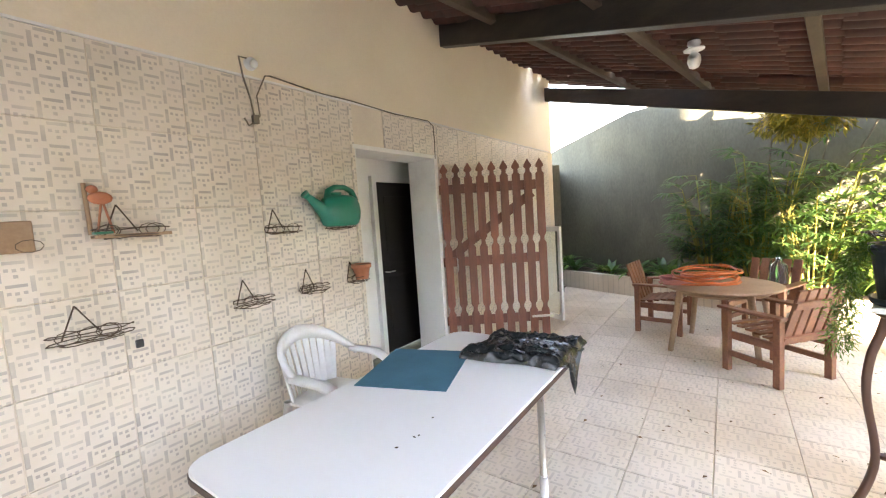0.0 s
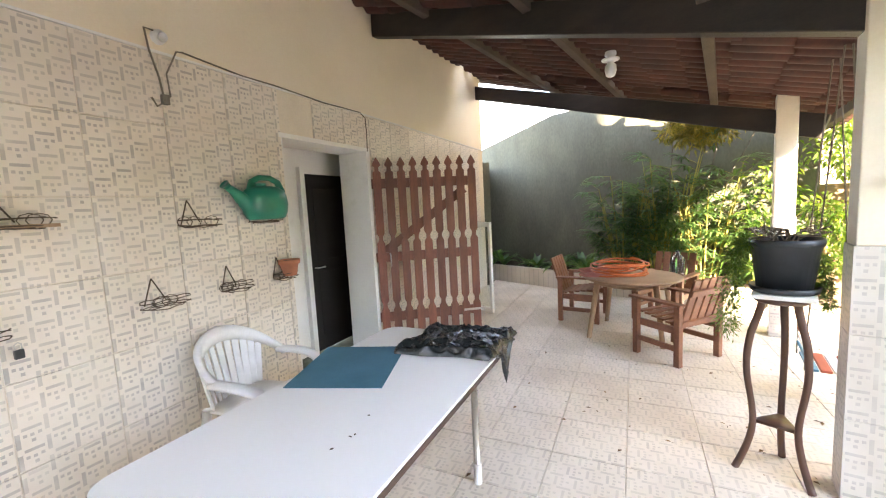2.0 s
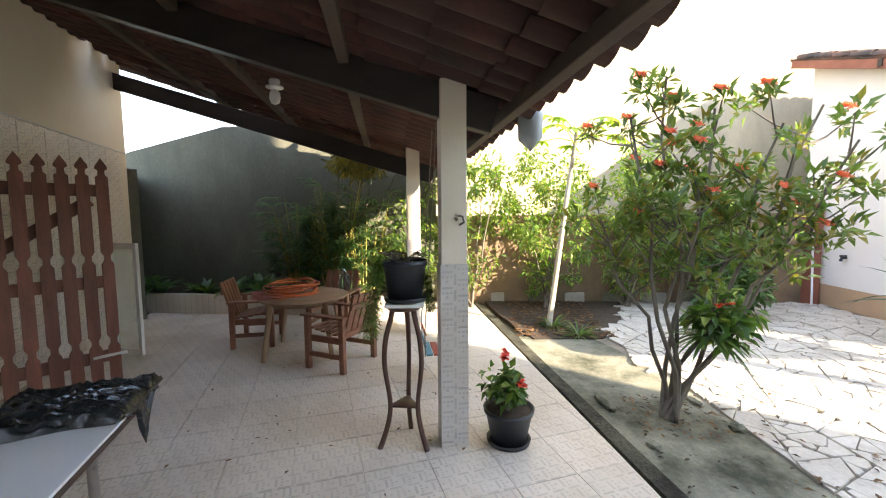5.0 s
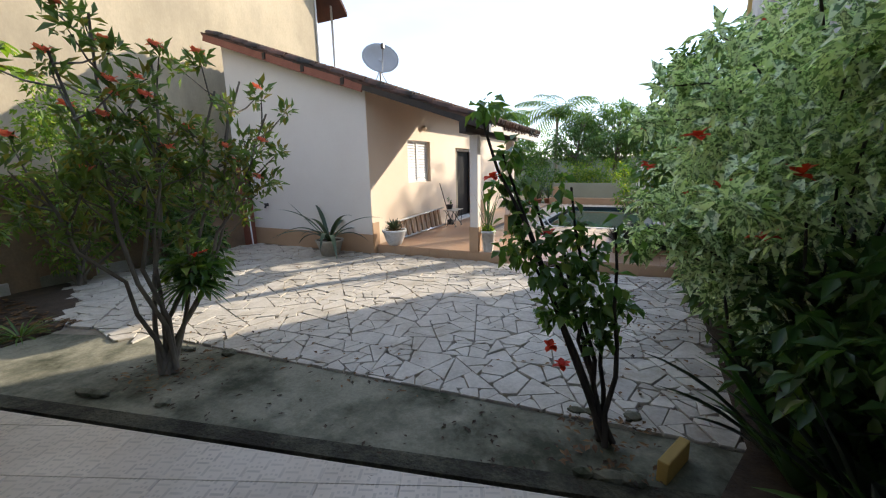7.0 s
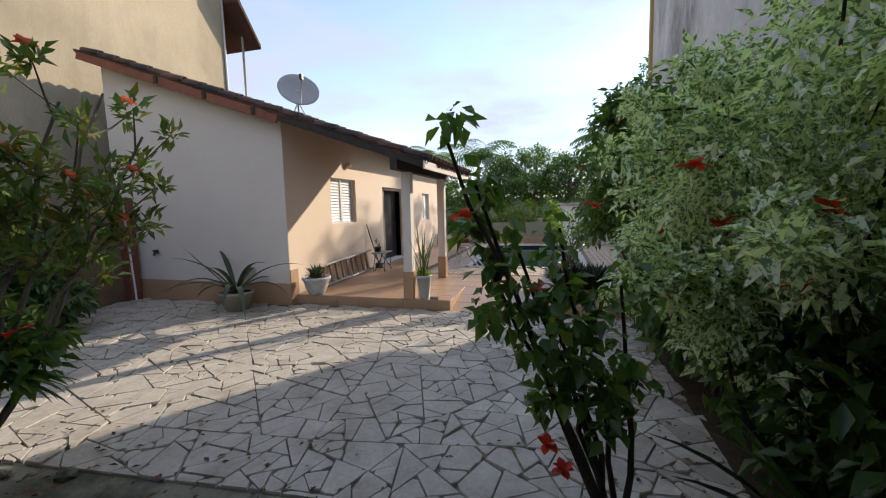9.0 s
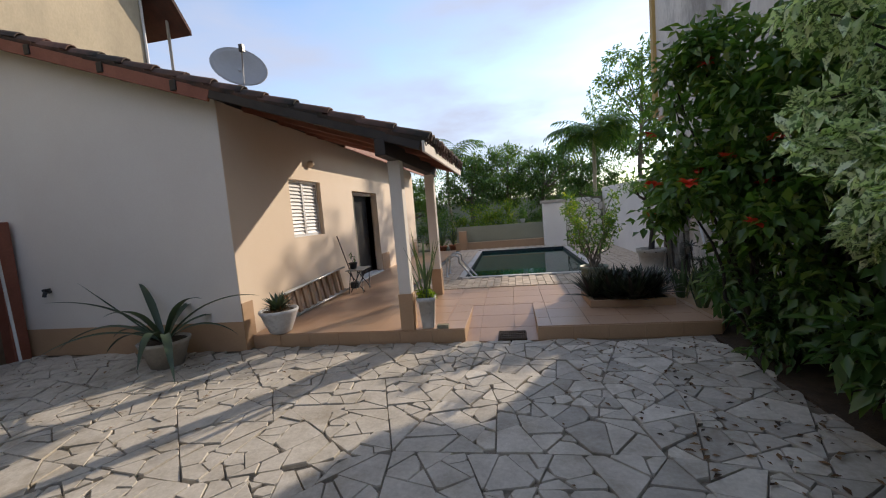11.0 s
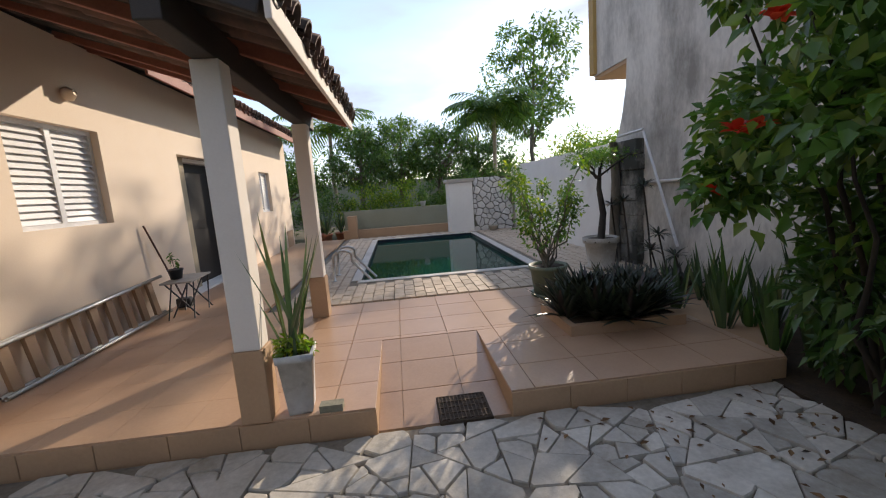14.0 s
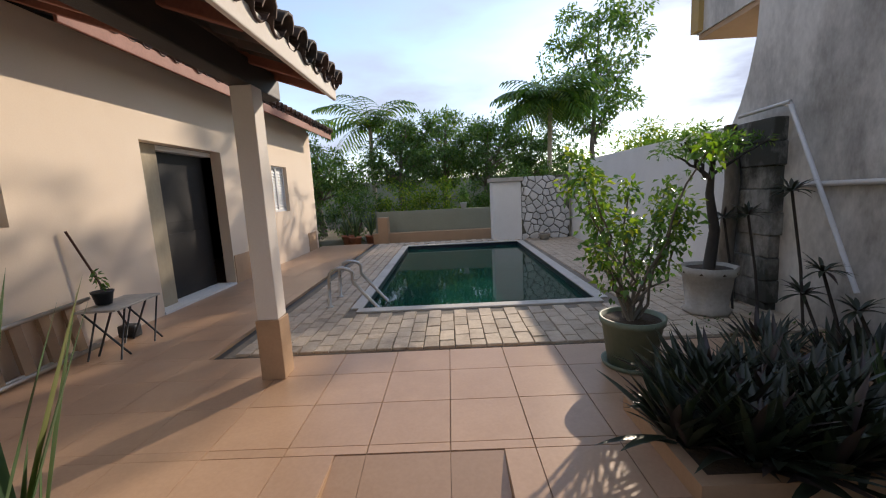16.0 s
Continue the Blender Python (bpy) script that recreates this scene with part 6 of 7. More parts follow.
# plants beside the last column, behind a low yellow edge
ye = box("bed_edge", (-0.03, -0.15, 0), (0.03, 0.15, 0.13), plain("yellow_painted_edge", (0.45, 0.30, 0.08), 0.7), None, bevel=0.008)
ye.matrix_world = pose(1.40, -2.55, -0.012, 0, 0, -24)
tagged(ye, "low yellow painted edge of a planting bed", "edging")
rnd = random.Random(81)
for k in range(7):
    x, y = 0.62 + rnd.uniform(-0.2, 0.25), -2.25 - 0.12 * k + rnd.uniform(-0.1, 0.1)
    pl = thing("bed_plant", x, y, -0.02, 0, "dark strappy-leaved plant in the bed by the kerb", "plant", "plants by the kerb")
    rosette("foliage", (0, 0, 0), 20, rnd.uniform(0.55, 0.95), 0.075, M_LEAFDARK if k % 2 else M_BROMELIAD, pl, 82 + k, (0.9, 3.0), 0.9)
for k in range(14):
    x, y = 0.25 + 0.16 * (k % 4) + rnd.uniform(-0.08, 0.08), -6.75 - 0.12 * k + rnd.uniform(-0.08, 0.08)
    pl = thing("snake_plant", x, y, 0.0, 0, "clump of dark upright snake plant leaves", "plant", "snake plants along the wall")
    rosette("foliage", (0, 0, 0), 11, rnd.uniform(0.55, 0.9), 0.052, M_SANSE if k % 3 else M_LEAFDARK, pl, 100 + k, (2.5, 6.0), 0.12)
sb2 = structure(prism("side_bed", [(-0.08, -2.4), (1.2, -2.4), (1.0, -2.9), (0.96, -6.9), (0.7, -7.2), (-0.05, -8.4), (-0.05, -10.2), (-0.08, -10.2)], -0.065, 0.012, M_SOIL), "dark soil bed along the side wall", "ground")

# ======== porch things ========
ag = round_pot("agave_pot", 7.22, -6.28, -0.012, 0.17, 0.27, 0.34, M_STONEPOT, "grey stone pot with a sprawling agave", saucer=False)
rnd = random.Random(91)
lst = []
for k in range(15):
    a = k * 2.4
    lst.append(((0.03 * math.cos(a), 0.03 * math.sin(a), 0.31), (math.cos(a), math.sin(a), rnd.uniform(0.5, 1.8)), rnd.uniform(0.85, 1.35), 0.095, rnd.uniform(1.0, 1.9)))
lst.append(((0, 0, 0.28), (0.75, 0.2, 0.75), 1.2, 0.04, 0.0))
blades("foliage", lst, M_AGAVE, ag, seg=14)

wp = thing("bowl_pot", 6.13, -6.98, PLAT, 0, "worn white bowl pot with a spiky aloe", "plant pot")
lathe("pot", [(0.11, 0.0), (0.14, 0.02), (0.19, 0.14), (0.225, 0.25), (0.25, 0.28), (0.25, 0.315), (0.225, 0.315), (0.21, 0.27)], M_WHITEPOT, wp)
lathe("soil", [(0.21, 0.27), (0.20, 0.29)], M_SOIL, wp)
rosette("foliage", (0, 0, 0.28), 34, 0.27, 0.05, M_AGAVE, wp, 92, (0.5, 2.2), 0.3)
leaf_cloud("dry_foliage", clumps((0, 0, 0.33), (0.14, 0.14, 0.04), 10, 2), 260, 0.06, M_DRYLEAF, wp, 93, spread=(0.06, 0.06, 0.05), narrow=0.2)

sp = thing("square_pot", 4.12, -7.0, PLAT, 5, "tall square white pot with upright snake plant", "plant pot")
lathe("pot", [(0.095, 0.0), (0.10, 0.015), (0.135, 0.34), (0.15, 0.345), (0.155, 0.39), (0.135, 0.39), (0.13, 0.36)], M_WHITEPOT, sp, sides=4, rz=math.pi / 4)
lathe("soil", [(0.125, 0.35), (0.12, 0.37)], M_SOIL, sp, sides=4, rz=math.pi / 4)
rnd = random.Random(94)
lst = [((rnd.uniform(-0.06, 0.06), rnd.uniform(-0.06, 0.06), 0.36), (rnd.uniform(-0.6, 0.6), rnd.uniform(-0.5, 0.5), 1.6), rnd.uniform(0.4, 0.95), 0.032, rnd.uniform(-0.05, 0.25)) for k in range(17)]
blades("foliage", lst, M_SANSE, sp, seg=6)
leaf_cloud("low_foliage", clumps((0, 0, 0.41), (0.09, 0.09, 0.04), 8, 5), 160, 0.05, M_LEAFLIME, sp, 95, spread=(0.05, 0.05, 0.05), narrow=0.5)
tagged(box("brick_block", (4.00, -6.98, PLAT), (3.86, -6.91, PLAT + 0.045), M_CONCRETE), "dark loose brick beside the square pot", "brick")

ld = thing("ladder", 6.40, -8.68, PLAT, 0, "aluminium step ladder lying on its side along the wall", "ladder")
for dx, z in ((0.0, 0.03), (0.06, 0.40)):
    for off in (0.0, -0.075):
        tube("rail", [(dx + off * 0.6, 1.06, z - 0.01), (dx + off, -1.06, z + (0.09 if z > 0.2 else 0.02) * (1 if off else 0.7))], 0.019, M_ALU, ld, sides=6)
for k in range(9):
    y = 0.92 - k * 0.23
    lift = 0.03 * (0.92 - y) * 0.6
    m4 = Matrix.Translation((0.0, y, 0.03)) @ Matrix.Rotation(radians(9), 4, "Y")
    box("tread", (-0.018, -0.045, 0.0), (0.018, 0.045, 0.38 + lift), M_FIBRE, ld, m=m4)
sd = thing("folding_table", 6.08, -9.72, PLAT, 4, "small folding side table with crossed metal legs", "table")
box("top", (-0.17, -0.30, 0.43), (0.17, 0.30, 0.45), M_STONEPOT, sd, bevel=0.004)
for sy in (-0.22, 0.22):
    for s1 in (-1, 1):
        tube("leg", [(s1 * 0.14, sy - 0.06, 0.0), (-s1 * 0.12, sy + 0.06, 0.43)], 0.009, M_BLACKPL, sd)
        tube("leg", [(s1 * 0.14, sy + 0.06, 0.0), (s1 * 0.12, sy - 0.10, 0.43)], 0.008, M_BLACKPL, sd)
pt = round_pot("small_pot", 6.14, -9.62, PLAT + 0.451, 0.06, 0.085, 0.13, M_BLACKPL, "small black pot with a seedling on the side table", saucer=False)
leaf_cloud("foliage", [(0, 0, 0.2, 1), (0.02, 0.01, 0.27, 0.7)], 26, 0.06, M_LEAF, pt, 96, spread=(0.05, 0.05, 0.06))
tubes("stem", [([(0, 0, 0.1), (0.02, 0.01, 0.3)], 0.004)], M_BARK, pt)
br = thing("broom", 6.33, -10.05, PLAT, 0, "long-handled broom leaning on the wall", "broom")
tube("handle", [(0.0, 0.0, 0.12), (0.13, 0.34, 1.12)], 0.011, M_STANDWOOD, br)
box("brush_head", (-0.10, -0.06, 0.0), (0.08, 0.05, 0.13), M_BLACKPL, br, bevel=0.02)
wl_ = thing("wall_lamp", 6.5, -8.95, 2.62, 0, "small cream wall lamp above the window", "lamp")
vs, fs = tube_data([(0.0, 0, 0), (-0.05, 0, 0.0), (-0.10, 0, 0.01)], [0.05, 0.065, 0.03], 14)
raw("shade", vs, fs, M_HOUSE, wl_, smooth=True)


# shuttered windows
def shutter_window(name, y0, y1, z0, z1, label):
    w = thing(name, HX + 0.075, (y0 + y1) / 2, z0, 0, label, "window", kind="structure")
    hw, h = (y1 - y0) / 2, z1 - z0
    for lo, hi in (((0, -hw, 0), (0.05, -hw + 0.04, h)), ((0, hw - 0.04, 0), (0.05, hw, h)), ((0, -hw + 0.04, 0), (0.05, hw - 0.04, 0.04)), ((0, -hw + 0.04, h - 0.04), (0.05, hw - 0.04, h)), ((0, -0.03, 0.04), (0.05, 0.03, h - 0.04))):
        box("window_frame", lo, hi, M_PLASTICW, w)
    n = int((h - 0.09) / 0.062)
    tilt = Matrix.Rotation(radians(-60), 4, "Y")
    for s0, s1 in ((-hw + 0.04, -0.03), (0.03, hw - 0.04)):
        leaf = box("shutter_leaf", (0.044, s0, 0.04), (0.05, s1, h - 0.04), M_PLASTICW, w)
        for k in range(n):
            box("slat", (-0.037, s0, -0.004), (0.037, s1, 0.004), M_PLASTICW, leaf, m=Matrix.Translation((0.028, 0, 0.075 + k * 0.062)) @ tilt)
    box("backing", (0.052, -hw, 0), (0.06, hw, h), M_UNLITROOM, w)
    return w


shutter_window("window_1", WIN1[0], WIN1[1], WIN1[2], WIN1[3], "white louvred shutters closed in the porch wall")
shutter_window("window_2", WIN2[0], WIN2[1], WIN2[2], WIN2[3], "white louvred shutters closed in the house wall")
dh = thing("door_house", HX + 0.28, -12.40, PLAT + 0.02, 0, "black panelled door half shut in a deep doorway", "door", kind="structure")
leaf = box("leaf", (0, 0, 0), (0.04, 1.12, 1.98), M_BLACKDOOR, dh, bevel=0.004)
for z0, z1 in ((0.15, 0.9), (1.05, 1.85)):
    box("panel", (-0.006, 0.15, z0), (0.0, 0.97, z1), M_BLACKDOOR, leaf, bevel=0.003)
# this side of the doorway takes a darker render to paint in its shadow
box("reveal", (-0.12, 1.12, 0), (0.05, 1.60, 2.04), M_BLDG2, dh)
box("head", (-0.12, -0.05, 1.98), (0.05, 1.12, 2.04), M_GABLE, dh)
box("threshold", (-0.30, -0.03, -0.02), (0.0, 1.60, 0.012), M_WHITE, dh, "white marble threshold")

# satellite dish on the roof
di = thing("satellite_dish", 6.98, -8.0, house_roof(6.98) + 0.04, 0, "grey satellite dish on the house roof", "satellite dish")
vs, fs = [], []
aim = Matrix.Translation((0, 0, 0.56)) @ Vector((-0.62, 0.62, 0.42)).to_track_quat("Z", "Y").to_matrix().to_4x4()
for i in range(7):
    for k in range(28):
        r = 0.40 * i / 6
        a = 2 * math.pi * k / 28
        vs.append(aim @ Vector((r * math.cos(a), r * 0.92 * math.sin(a), 0.55 * r * r)))
for i in range(6):
    for k in range(28):
        a, b2 = i * 28 + k, i * 28 + (k + 1) % 28
        fs.append([a, b2, b2 + 28, a + 28])
dsh = raw("reflector", vs, fs, M_DISH, di, smooth=True)
sol = dsh.modifiers.new("thick", "SOLIDIFY")
sol.thickness = 0.008
f = aim @ Vector((0, 0, 0.42))
tube("feed_arm", [aim @ Vector((0, -0.36, 0.07)), f], 0.012, M_DISH, di)
box("feed", f - Vector((0.03, 0.03, 0.04)), f + Vector((0.03, 0.03, 0.06)), M_BLACKPL, di)
tube("mast", [(0, 0, 0), (0.05, -0.05, 0.52)], 0.022, M_DISH, di)
tubes("brace", [([(0.2, 0, 0.02), (0.05, -0.05, 0.4)], 0.01), ([(-0.1, -0.2, 0.0), (0.05, -0.05, 0.4)], 0.01)], M_DISH, di)

# pool ladder
for k, y in enumerate((-10.80, -11.27)):
    pl = thing("pool_rail", 4.50, y, PLAT, 0, "curved steel pool ladder rail", "pool rail", "pool ladder rails")
    tube("rail", [(0, 0, 0)] + [(-0.02, 0, 0.30)] + [(-0.17 - 0.15 * math.cos(a), 0, 0.36 + 0.11 * math.sin(a)) for a in np.linspace(math.pi, 0.5, 7)][::1] + [(-0.30, 0, 0.30), (-0.62, 0, -0.08)], 0.021, M_CHROME, pl, sides=10)
    lathe("collar", [(0.045, 0), (0.045, 0.012), (0.022, 0.02)], M_CHROME, pl, sides=14)

# drain grate in the ramp
dg = thing("drain_grate", 3.08, -7.02, 0.0, 0, "dark rusted drain grate at the foot of the ramp", "drain")
box("pit", (-0.15, -0.16, -0.01), (0.19, 0.16, 0.03), M_SOIL, dg, bevel=0.004)
for k in range(13):
    box("bar", (-0.14 + k * 0.026, -0.15, 0.03), (-0.134 + k * 0.026, 0.15, 0.037), M_WIRE, dg)
for k in range(5):
    box("cross_bar", (-0.14, -0.15 + k * 0.07, 0.029), (0.18, -0.144 + k * 0.07, 0.036), M_WIRE, dg)

# potted shrubs by the pool
gp = round_pot("green_pot", 1.76, -8.95, PLAT, 0.16, 0.215, 0.36, M_GREENPOT, "round grey-green pot with a bushy croton")
rnd = random.Random(111)
tops = [(rnd.uniform(-0.45, 0.45), rnd.uniform(-0.45, 0.45), rnd.uniform(0.75, 1.5)) for k in range(16)]
for run in branch_runs((0, 0, 0.32), tops, 0.012, 0.005, 112, 0.06):
    tube("stem", run[0], run[1], M_BARK, gp, sides=5)
leaf_cloud("crown", [(t[0] * f, t[1] * f, 0.32 + (t[2] - 0.32) * f, 0.9) for t in tops for f in (0.55, 0.75, 0.95, 1.05)], 1500, 0.052, M_LEAF, gp, 113, narrow=0.55, spread=(0.12, 0.12, 0.12))
leaf_cloud("bright_foliage", [(t[0] * 1.03, t[1] * 1.03, t[2] * 1.03, 0.8) for t in tops], 520, 0.052, M_LEAFLIME, gp, 114, narrow=0.55, spread=(0.1, 0.1, 0.1))
op = thing("octagonal_pot", 0.55, -10.02, PLAT, 0, "octagonal cast stone pot with a bonsai-shaped tree", "plant pot")
lathe("pot", [(0.20, 0.0), (0.22, 0.03), (0.18, 0.06), (0.22, 0.36), (0.25, 0.38), (0.255, 0.46), (0.235, 0.46), (0.22, 0.42)], M_STONEPOT, op, sides=8, rz=math.pi / 8)
lathe("soil", [(0.24, 0.40), (0.23, 0.43)], M_SOIL, op, sides=8)
tube("trunk", [(0, 0, 0.4), (-0.03, 0.02, 0.8), (0.02, 0.0, 1.15), (0.0, 0.0, 1.45)], [0.055, 0.045, 0.035, 0.02], M_DARKBARK, op)
tubes("branch", branch_runs((0, 0, 1.3), [(0.35, 0.15, 1.62), (-0.35, 0.2, 1.6), (0.1, -0.35, 1.65), (-0.2, -0.25, 1.7), (0.3, -0.2, 1.55)], 0.02, 0.007, 115, 0.05), M_DARKBARK, op)
leaf_cloud("crown", clumps((0, 0, 1.60), (0.48, 0.48, 0.10), 24, 116), 1100, 0.06, M_LEAF, op, 117, narrow=0.3, spread=(0.14, 0.14, 0.08), up=0.4)

# dark rhoeo bed on the platform
bx = thing("low_planter", 1.55, -8.0, PLAT, 0, "low tan planter overflowing with dark purple leaves", "planter")
for lo, hi in (((-0.52, 0.30, 0), (0.52, 0.36, 0.09)), ((-0.52, -0.36, 0), (0.52, -0.30, 0.09)), ((-0.52, -0.30, 0), (-0.46, 0.30, 0.09)), ((0.46, -0.30, 0), (0.52, 0.30, 0.09))):
    box("edge", lo, hi, M_PLINTH, bx)
box("soil", (-0.46, -0.30, 0), (0.46, 0.30, 0.08), M_SOIL, bx)
rnd = random.Random(121)
rh = None
for k in range(26):
    r, a = rnd.random() ** 0.5, k * 2.399
    x, y = 1.55 + 0.50 * r * math.cos(a), -8.0 + 0.34 * r * math.sin(a)
    if rh is None or k % 5 == 0:
        rh = thing("rhoeo_plant", x, y, PLAT + 0.08, 0, "dark purple-green sword-leaved plant in the low planter", "plant", "plants in the low planter")
        rosette("foliage", (0, 0, 0), 34, 0.40, 0.05, M_BROMELIAD, rh, 122 + k, (0.25, 2.6), 0.35)
    else:
        copy_thing(rh, pose(x, y, PLAT + 0.08, 0, 0, rnd.uniform(0, 360)))
for k in range(7):
    x, y = 0.35 + rnd.uniform(-0.3, 0.35), -8.55 - 0.12 * k + rnd.uniform(-0.1, 0.1)
    copy_thing(rh, pose(x, y, 0.02, 0, 0, rnd.uniform(0, 360)))
gcv = thing("ground_cover", 0.4, -9.2, 0.01, 0, "low green ground cover beside the platform", "plant", kind="stuff")
leaf_cloud("foliage", [(rnd.uniform(-0.4, 0.5), rnd.uniform(-0.9, 0.9), 0.06, 1) for k in range(40)], 2200, 0.06, M_LEAFDARK, gcv, 130, spread=(0.16, 0.16, 0.08), up=0.5)

# stone pillar, trunk and pipes by the side wall
pil = structure(new("wall_pillar"), "rough stone pillar at the wall's end", "wall")
for k in range(9):
    box("stone", (-0.26 - 0.008 * (k % 3), -10.50 - 0.012 * (k % 2), 0.02 + k * 0.218), (0.02 + 0.014 * ((k * 7) % 3), -9.98 + 0.012 * ((k * 5) % 3), 0.02 + k * 0.218 + 0.215), M_PILLAR, pil, bevel=0.012)
dt = thing("dead_trunk", 0.10, -10.44, 0.0, 0, "grey dead trunk standing against the stone pillar", "trunk")
tube("trunk", [(0, 0, 0), (0.02, 0.02, 0.7), (-0.01, 0.03, 1.4), (0.02, 0, 1.98)], [0.10, 0.075, 0.07, 0.055], M_BARK, dt, sides=9)
pp = thing("water_pipe", 0.0, -9.9, 0, 0, "white plastic water pipe fixed along the grey wall", "pipe")
tube("pipe", [(-0.05, 0.0, 1.36), (-0.05, 3.2, 1.42)], 0.022, M_PVC, pp)
tube("pipe", [(0.0, -0.1, 2.08), (0.02, 0.06, 2.05), (0.0, 0.75, 0.55)], 0.018, M_PVC, pp)
tube("pipe", [(0.06, -0.5, 2.05), (0.02, 0.06, 2.08)], 0.018, M_PVC, pp)
rnd = random.Random(131)
for k, (x, y, z) in enumerate(((0.20, -9.55, 1.32), (0.22, -9.2, 0.72), (0.18, -8.95, 0.48), (0.25, -9.95, 1.1), (0.20, -10.35, 1.05), (0.22, -9.35, 0.5))):
    dr = thing("dracaena", x + 0.06, y + 0.3, 0.0, 0, "dark-leaved dracaena on a thin bent stem", "plant", "dracaenas along the wall")
    tube("stem", [(0, 0, 0), (-0.02, -0.12, z * 0.55), (-0.06, -0.3, z)], 0.012, M_DARKBARK, dr, sides=6)
    rosette("foliage", (-0.06, -0.3, z), 24, 0.17, 0.032, M_BROMELIAD, dr, 140 + k, (-0.2, 1.6), 0.8)

# pots past the pool
for k, (x, y, h) in enumerate(((5.75, -17.6, 0.9), (5.35, -17.9, 0.75), (6.1, -18.1, 0.8))):
    q = round_pot("clay_pot", x, y, 0.0, 0.13, 0.18, 0.30, M_TERRA, "clay pot with tall strappy leaves past the pool", saucer=False)
    rosette("foliage", (0, 0, 0.28), 16, h, 0.05, M_SANSE, q, 150 + k, (1.5, 4), 0.3)
q = round_pot("white_pot", 2.6, -17.85, 0.95, 0.07, 0.10, 0.17, M_WHITEPOT, "small white pot on the sage wall", saucer=False)
leaf_cloud("foliage", clumps((0, 0, 0.4), (0.15, 0.15, 0.2), 8, 4), 240, 0.08, M_LEAF, q, 155, spread=(0.08, 0.08, 0.08))
q = round_pot("stone_bowl", 0.72, -16.0, PLAT, 0.10, 0.15, 0.16, M_STONEPOT, "small stone bowl on the pool deck", saucer=False)


# ======== far garden ========
def tree(x, y, h, r, seed, leaves, size, mat, label, trunk=0.14, bark=M_BARK, low=0.35, narrow=0.42, clump=60, spread=0.45):
    t = thing("garden_tree", x, y, -0.06, 0, label, "tree")
    cl = clumps((0, 0, h * (1 + low) / 2), (r, r, h * (1 - low) / 2), clump, seed)
    rnd = random.Random(seed)
    tube("trunk", [(0, 0, 0), (0.04 * h, 0.02 * h, h * 0.3), (0.02 * h, 0.03 * h, h * 0.62), (0.0, 0.0, h * 0.9)], [trunk, trunk * 0.8, trunk * 0.5, trunk * 0.15], bark, t)
    tubes("limb", [q for c in rnd.sample(cl, 16) for q in branch_runs((0.02 * h, 0.02 * h, min(h * 0.6, c[2] * 0.7)), [c[:3]], trunk * 0.35, 0.012, rnd.randrange(999), 0.12, 4)], bark, t, sides=5)
    leaf_cloud("crown", cl, leaves, size, mat, t, seed + 1, 0.25, narrow, (spread, spread, spread * 0.8))
    return t


def palm(x, y, h, seed, label, n=22, L=1.7, bark=M_PALEBARK):
    t = thing("palm_tree", x, y, -0.06, 0, label, "palm")
    rnd = random.Random(seed)
    tube("trunk", [(0, 0, 0), (0.1, 0, h * 0.5), (0.05, 0.05, h)], [0.13, 0.09, 0.08], bark, t)
    lst, ribs = [], []
    for k in range(n):
        a = k * 2.399
        d = Vector((math.cos(a), math.sin(a), rnd.uniform(0.2, 1.6))).normalized()
        p = Vector((0.05, 0.05, h))
        ln = L * rnd.uniform(0.75, 1.1)
        pts = [p.copy()]
        for i in range(12):
            p = p + d * (ln / 12)
            d = (d + Vector((0, 0, -0.13))).normalized()
            pts.append(p.copy())
            side = d.cross(Vector((0, 0, 1))).normalized()
            for s in (-1, 1):
                lst.append((p, d * 0.7 + side * s + Vector((0, 0, -0.25)), 0.66 * math.sin(math.pi * (i + 2) / 14) + 0.14, 0.10, 0.8))
        ribs.append((pts, [0.02 - 0.0013 * i for i in range(13)]))
    tubes("frond_rib", ribs, M_LEAFLIME, t, sides=4)
    blades("crown", lst, M_LEAF, t, seg=3)
    return t


palm(-0.9, -21.5, 4.4, 160, "feathery palm rising past the rubble wall", 66, 2.1)
palm(6.2, -24.0, 4.4, 161, "feathery palm past the pool garden", 24, 2.4)
palm(9.5, -25.0, 4.6, 162, "feathery palm behind the house", 20, 1.8)
tree(4.8, -23.0, 4.6, 2.0, 170, 7000, 0.15, M_LEAFDARK, "dense dark-green tree past the pool")
tree(3.0, -24.5, 5.0, 2.2, 171, 7000, 0.16, M_LEAF, "dense green tree past the pool")
tree(1.2, -24.0, 4.4, 1.8, 172, 6000, 0.15, M_LEAFDARK, "dark-green tree past the sage wall")
tree(-5.2, -28.5, 11.2, 2.9, 173, 5200, 0.27, M_LEAF, "tall open-crowned tree past the white wall", 0.16, spread=0.62, clump=62)
tree(-2.6, -16.3, 2.7, 1.2, 174, 2600, 0.13, M_LEAF, "sunlit tree behind the white wall")
tree(-4.6, -21.0, 3.5, 1.7, 175, 4200, 0.16, M_LEAFLIME, "sunlit tree past the white wall")
tree(8.0, -22.0, 3.6, 1.8, 176, 5500, 0.15, M_LEAF, "green tree behind the house end")
tree(11.5, -20.5, 3.8, 1.8, 177, 4500, 0.15, M_LEAFLIME, "pale green tree behind the house end")
tree(-1.2, -26.5, 5.0, 2.4, 178, 6500, 0.17, M_LEAFDARK, "dark-green tree far past the pool")
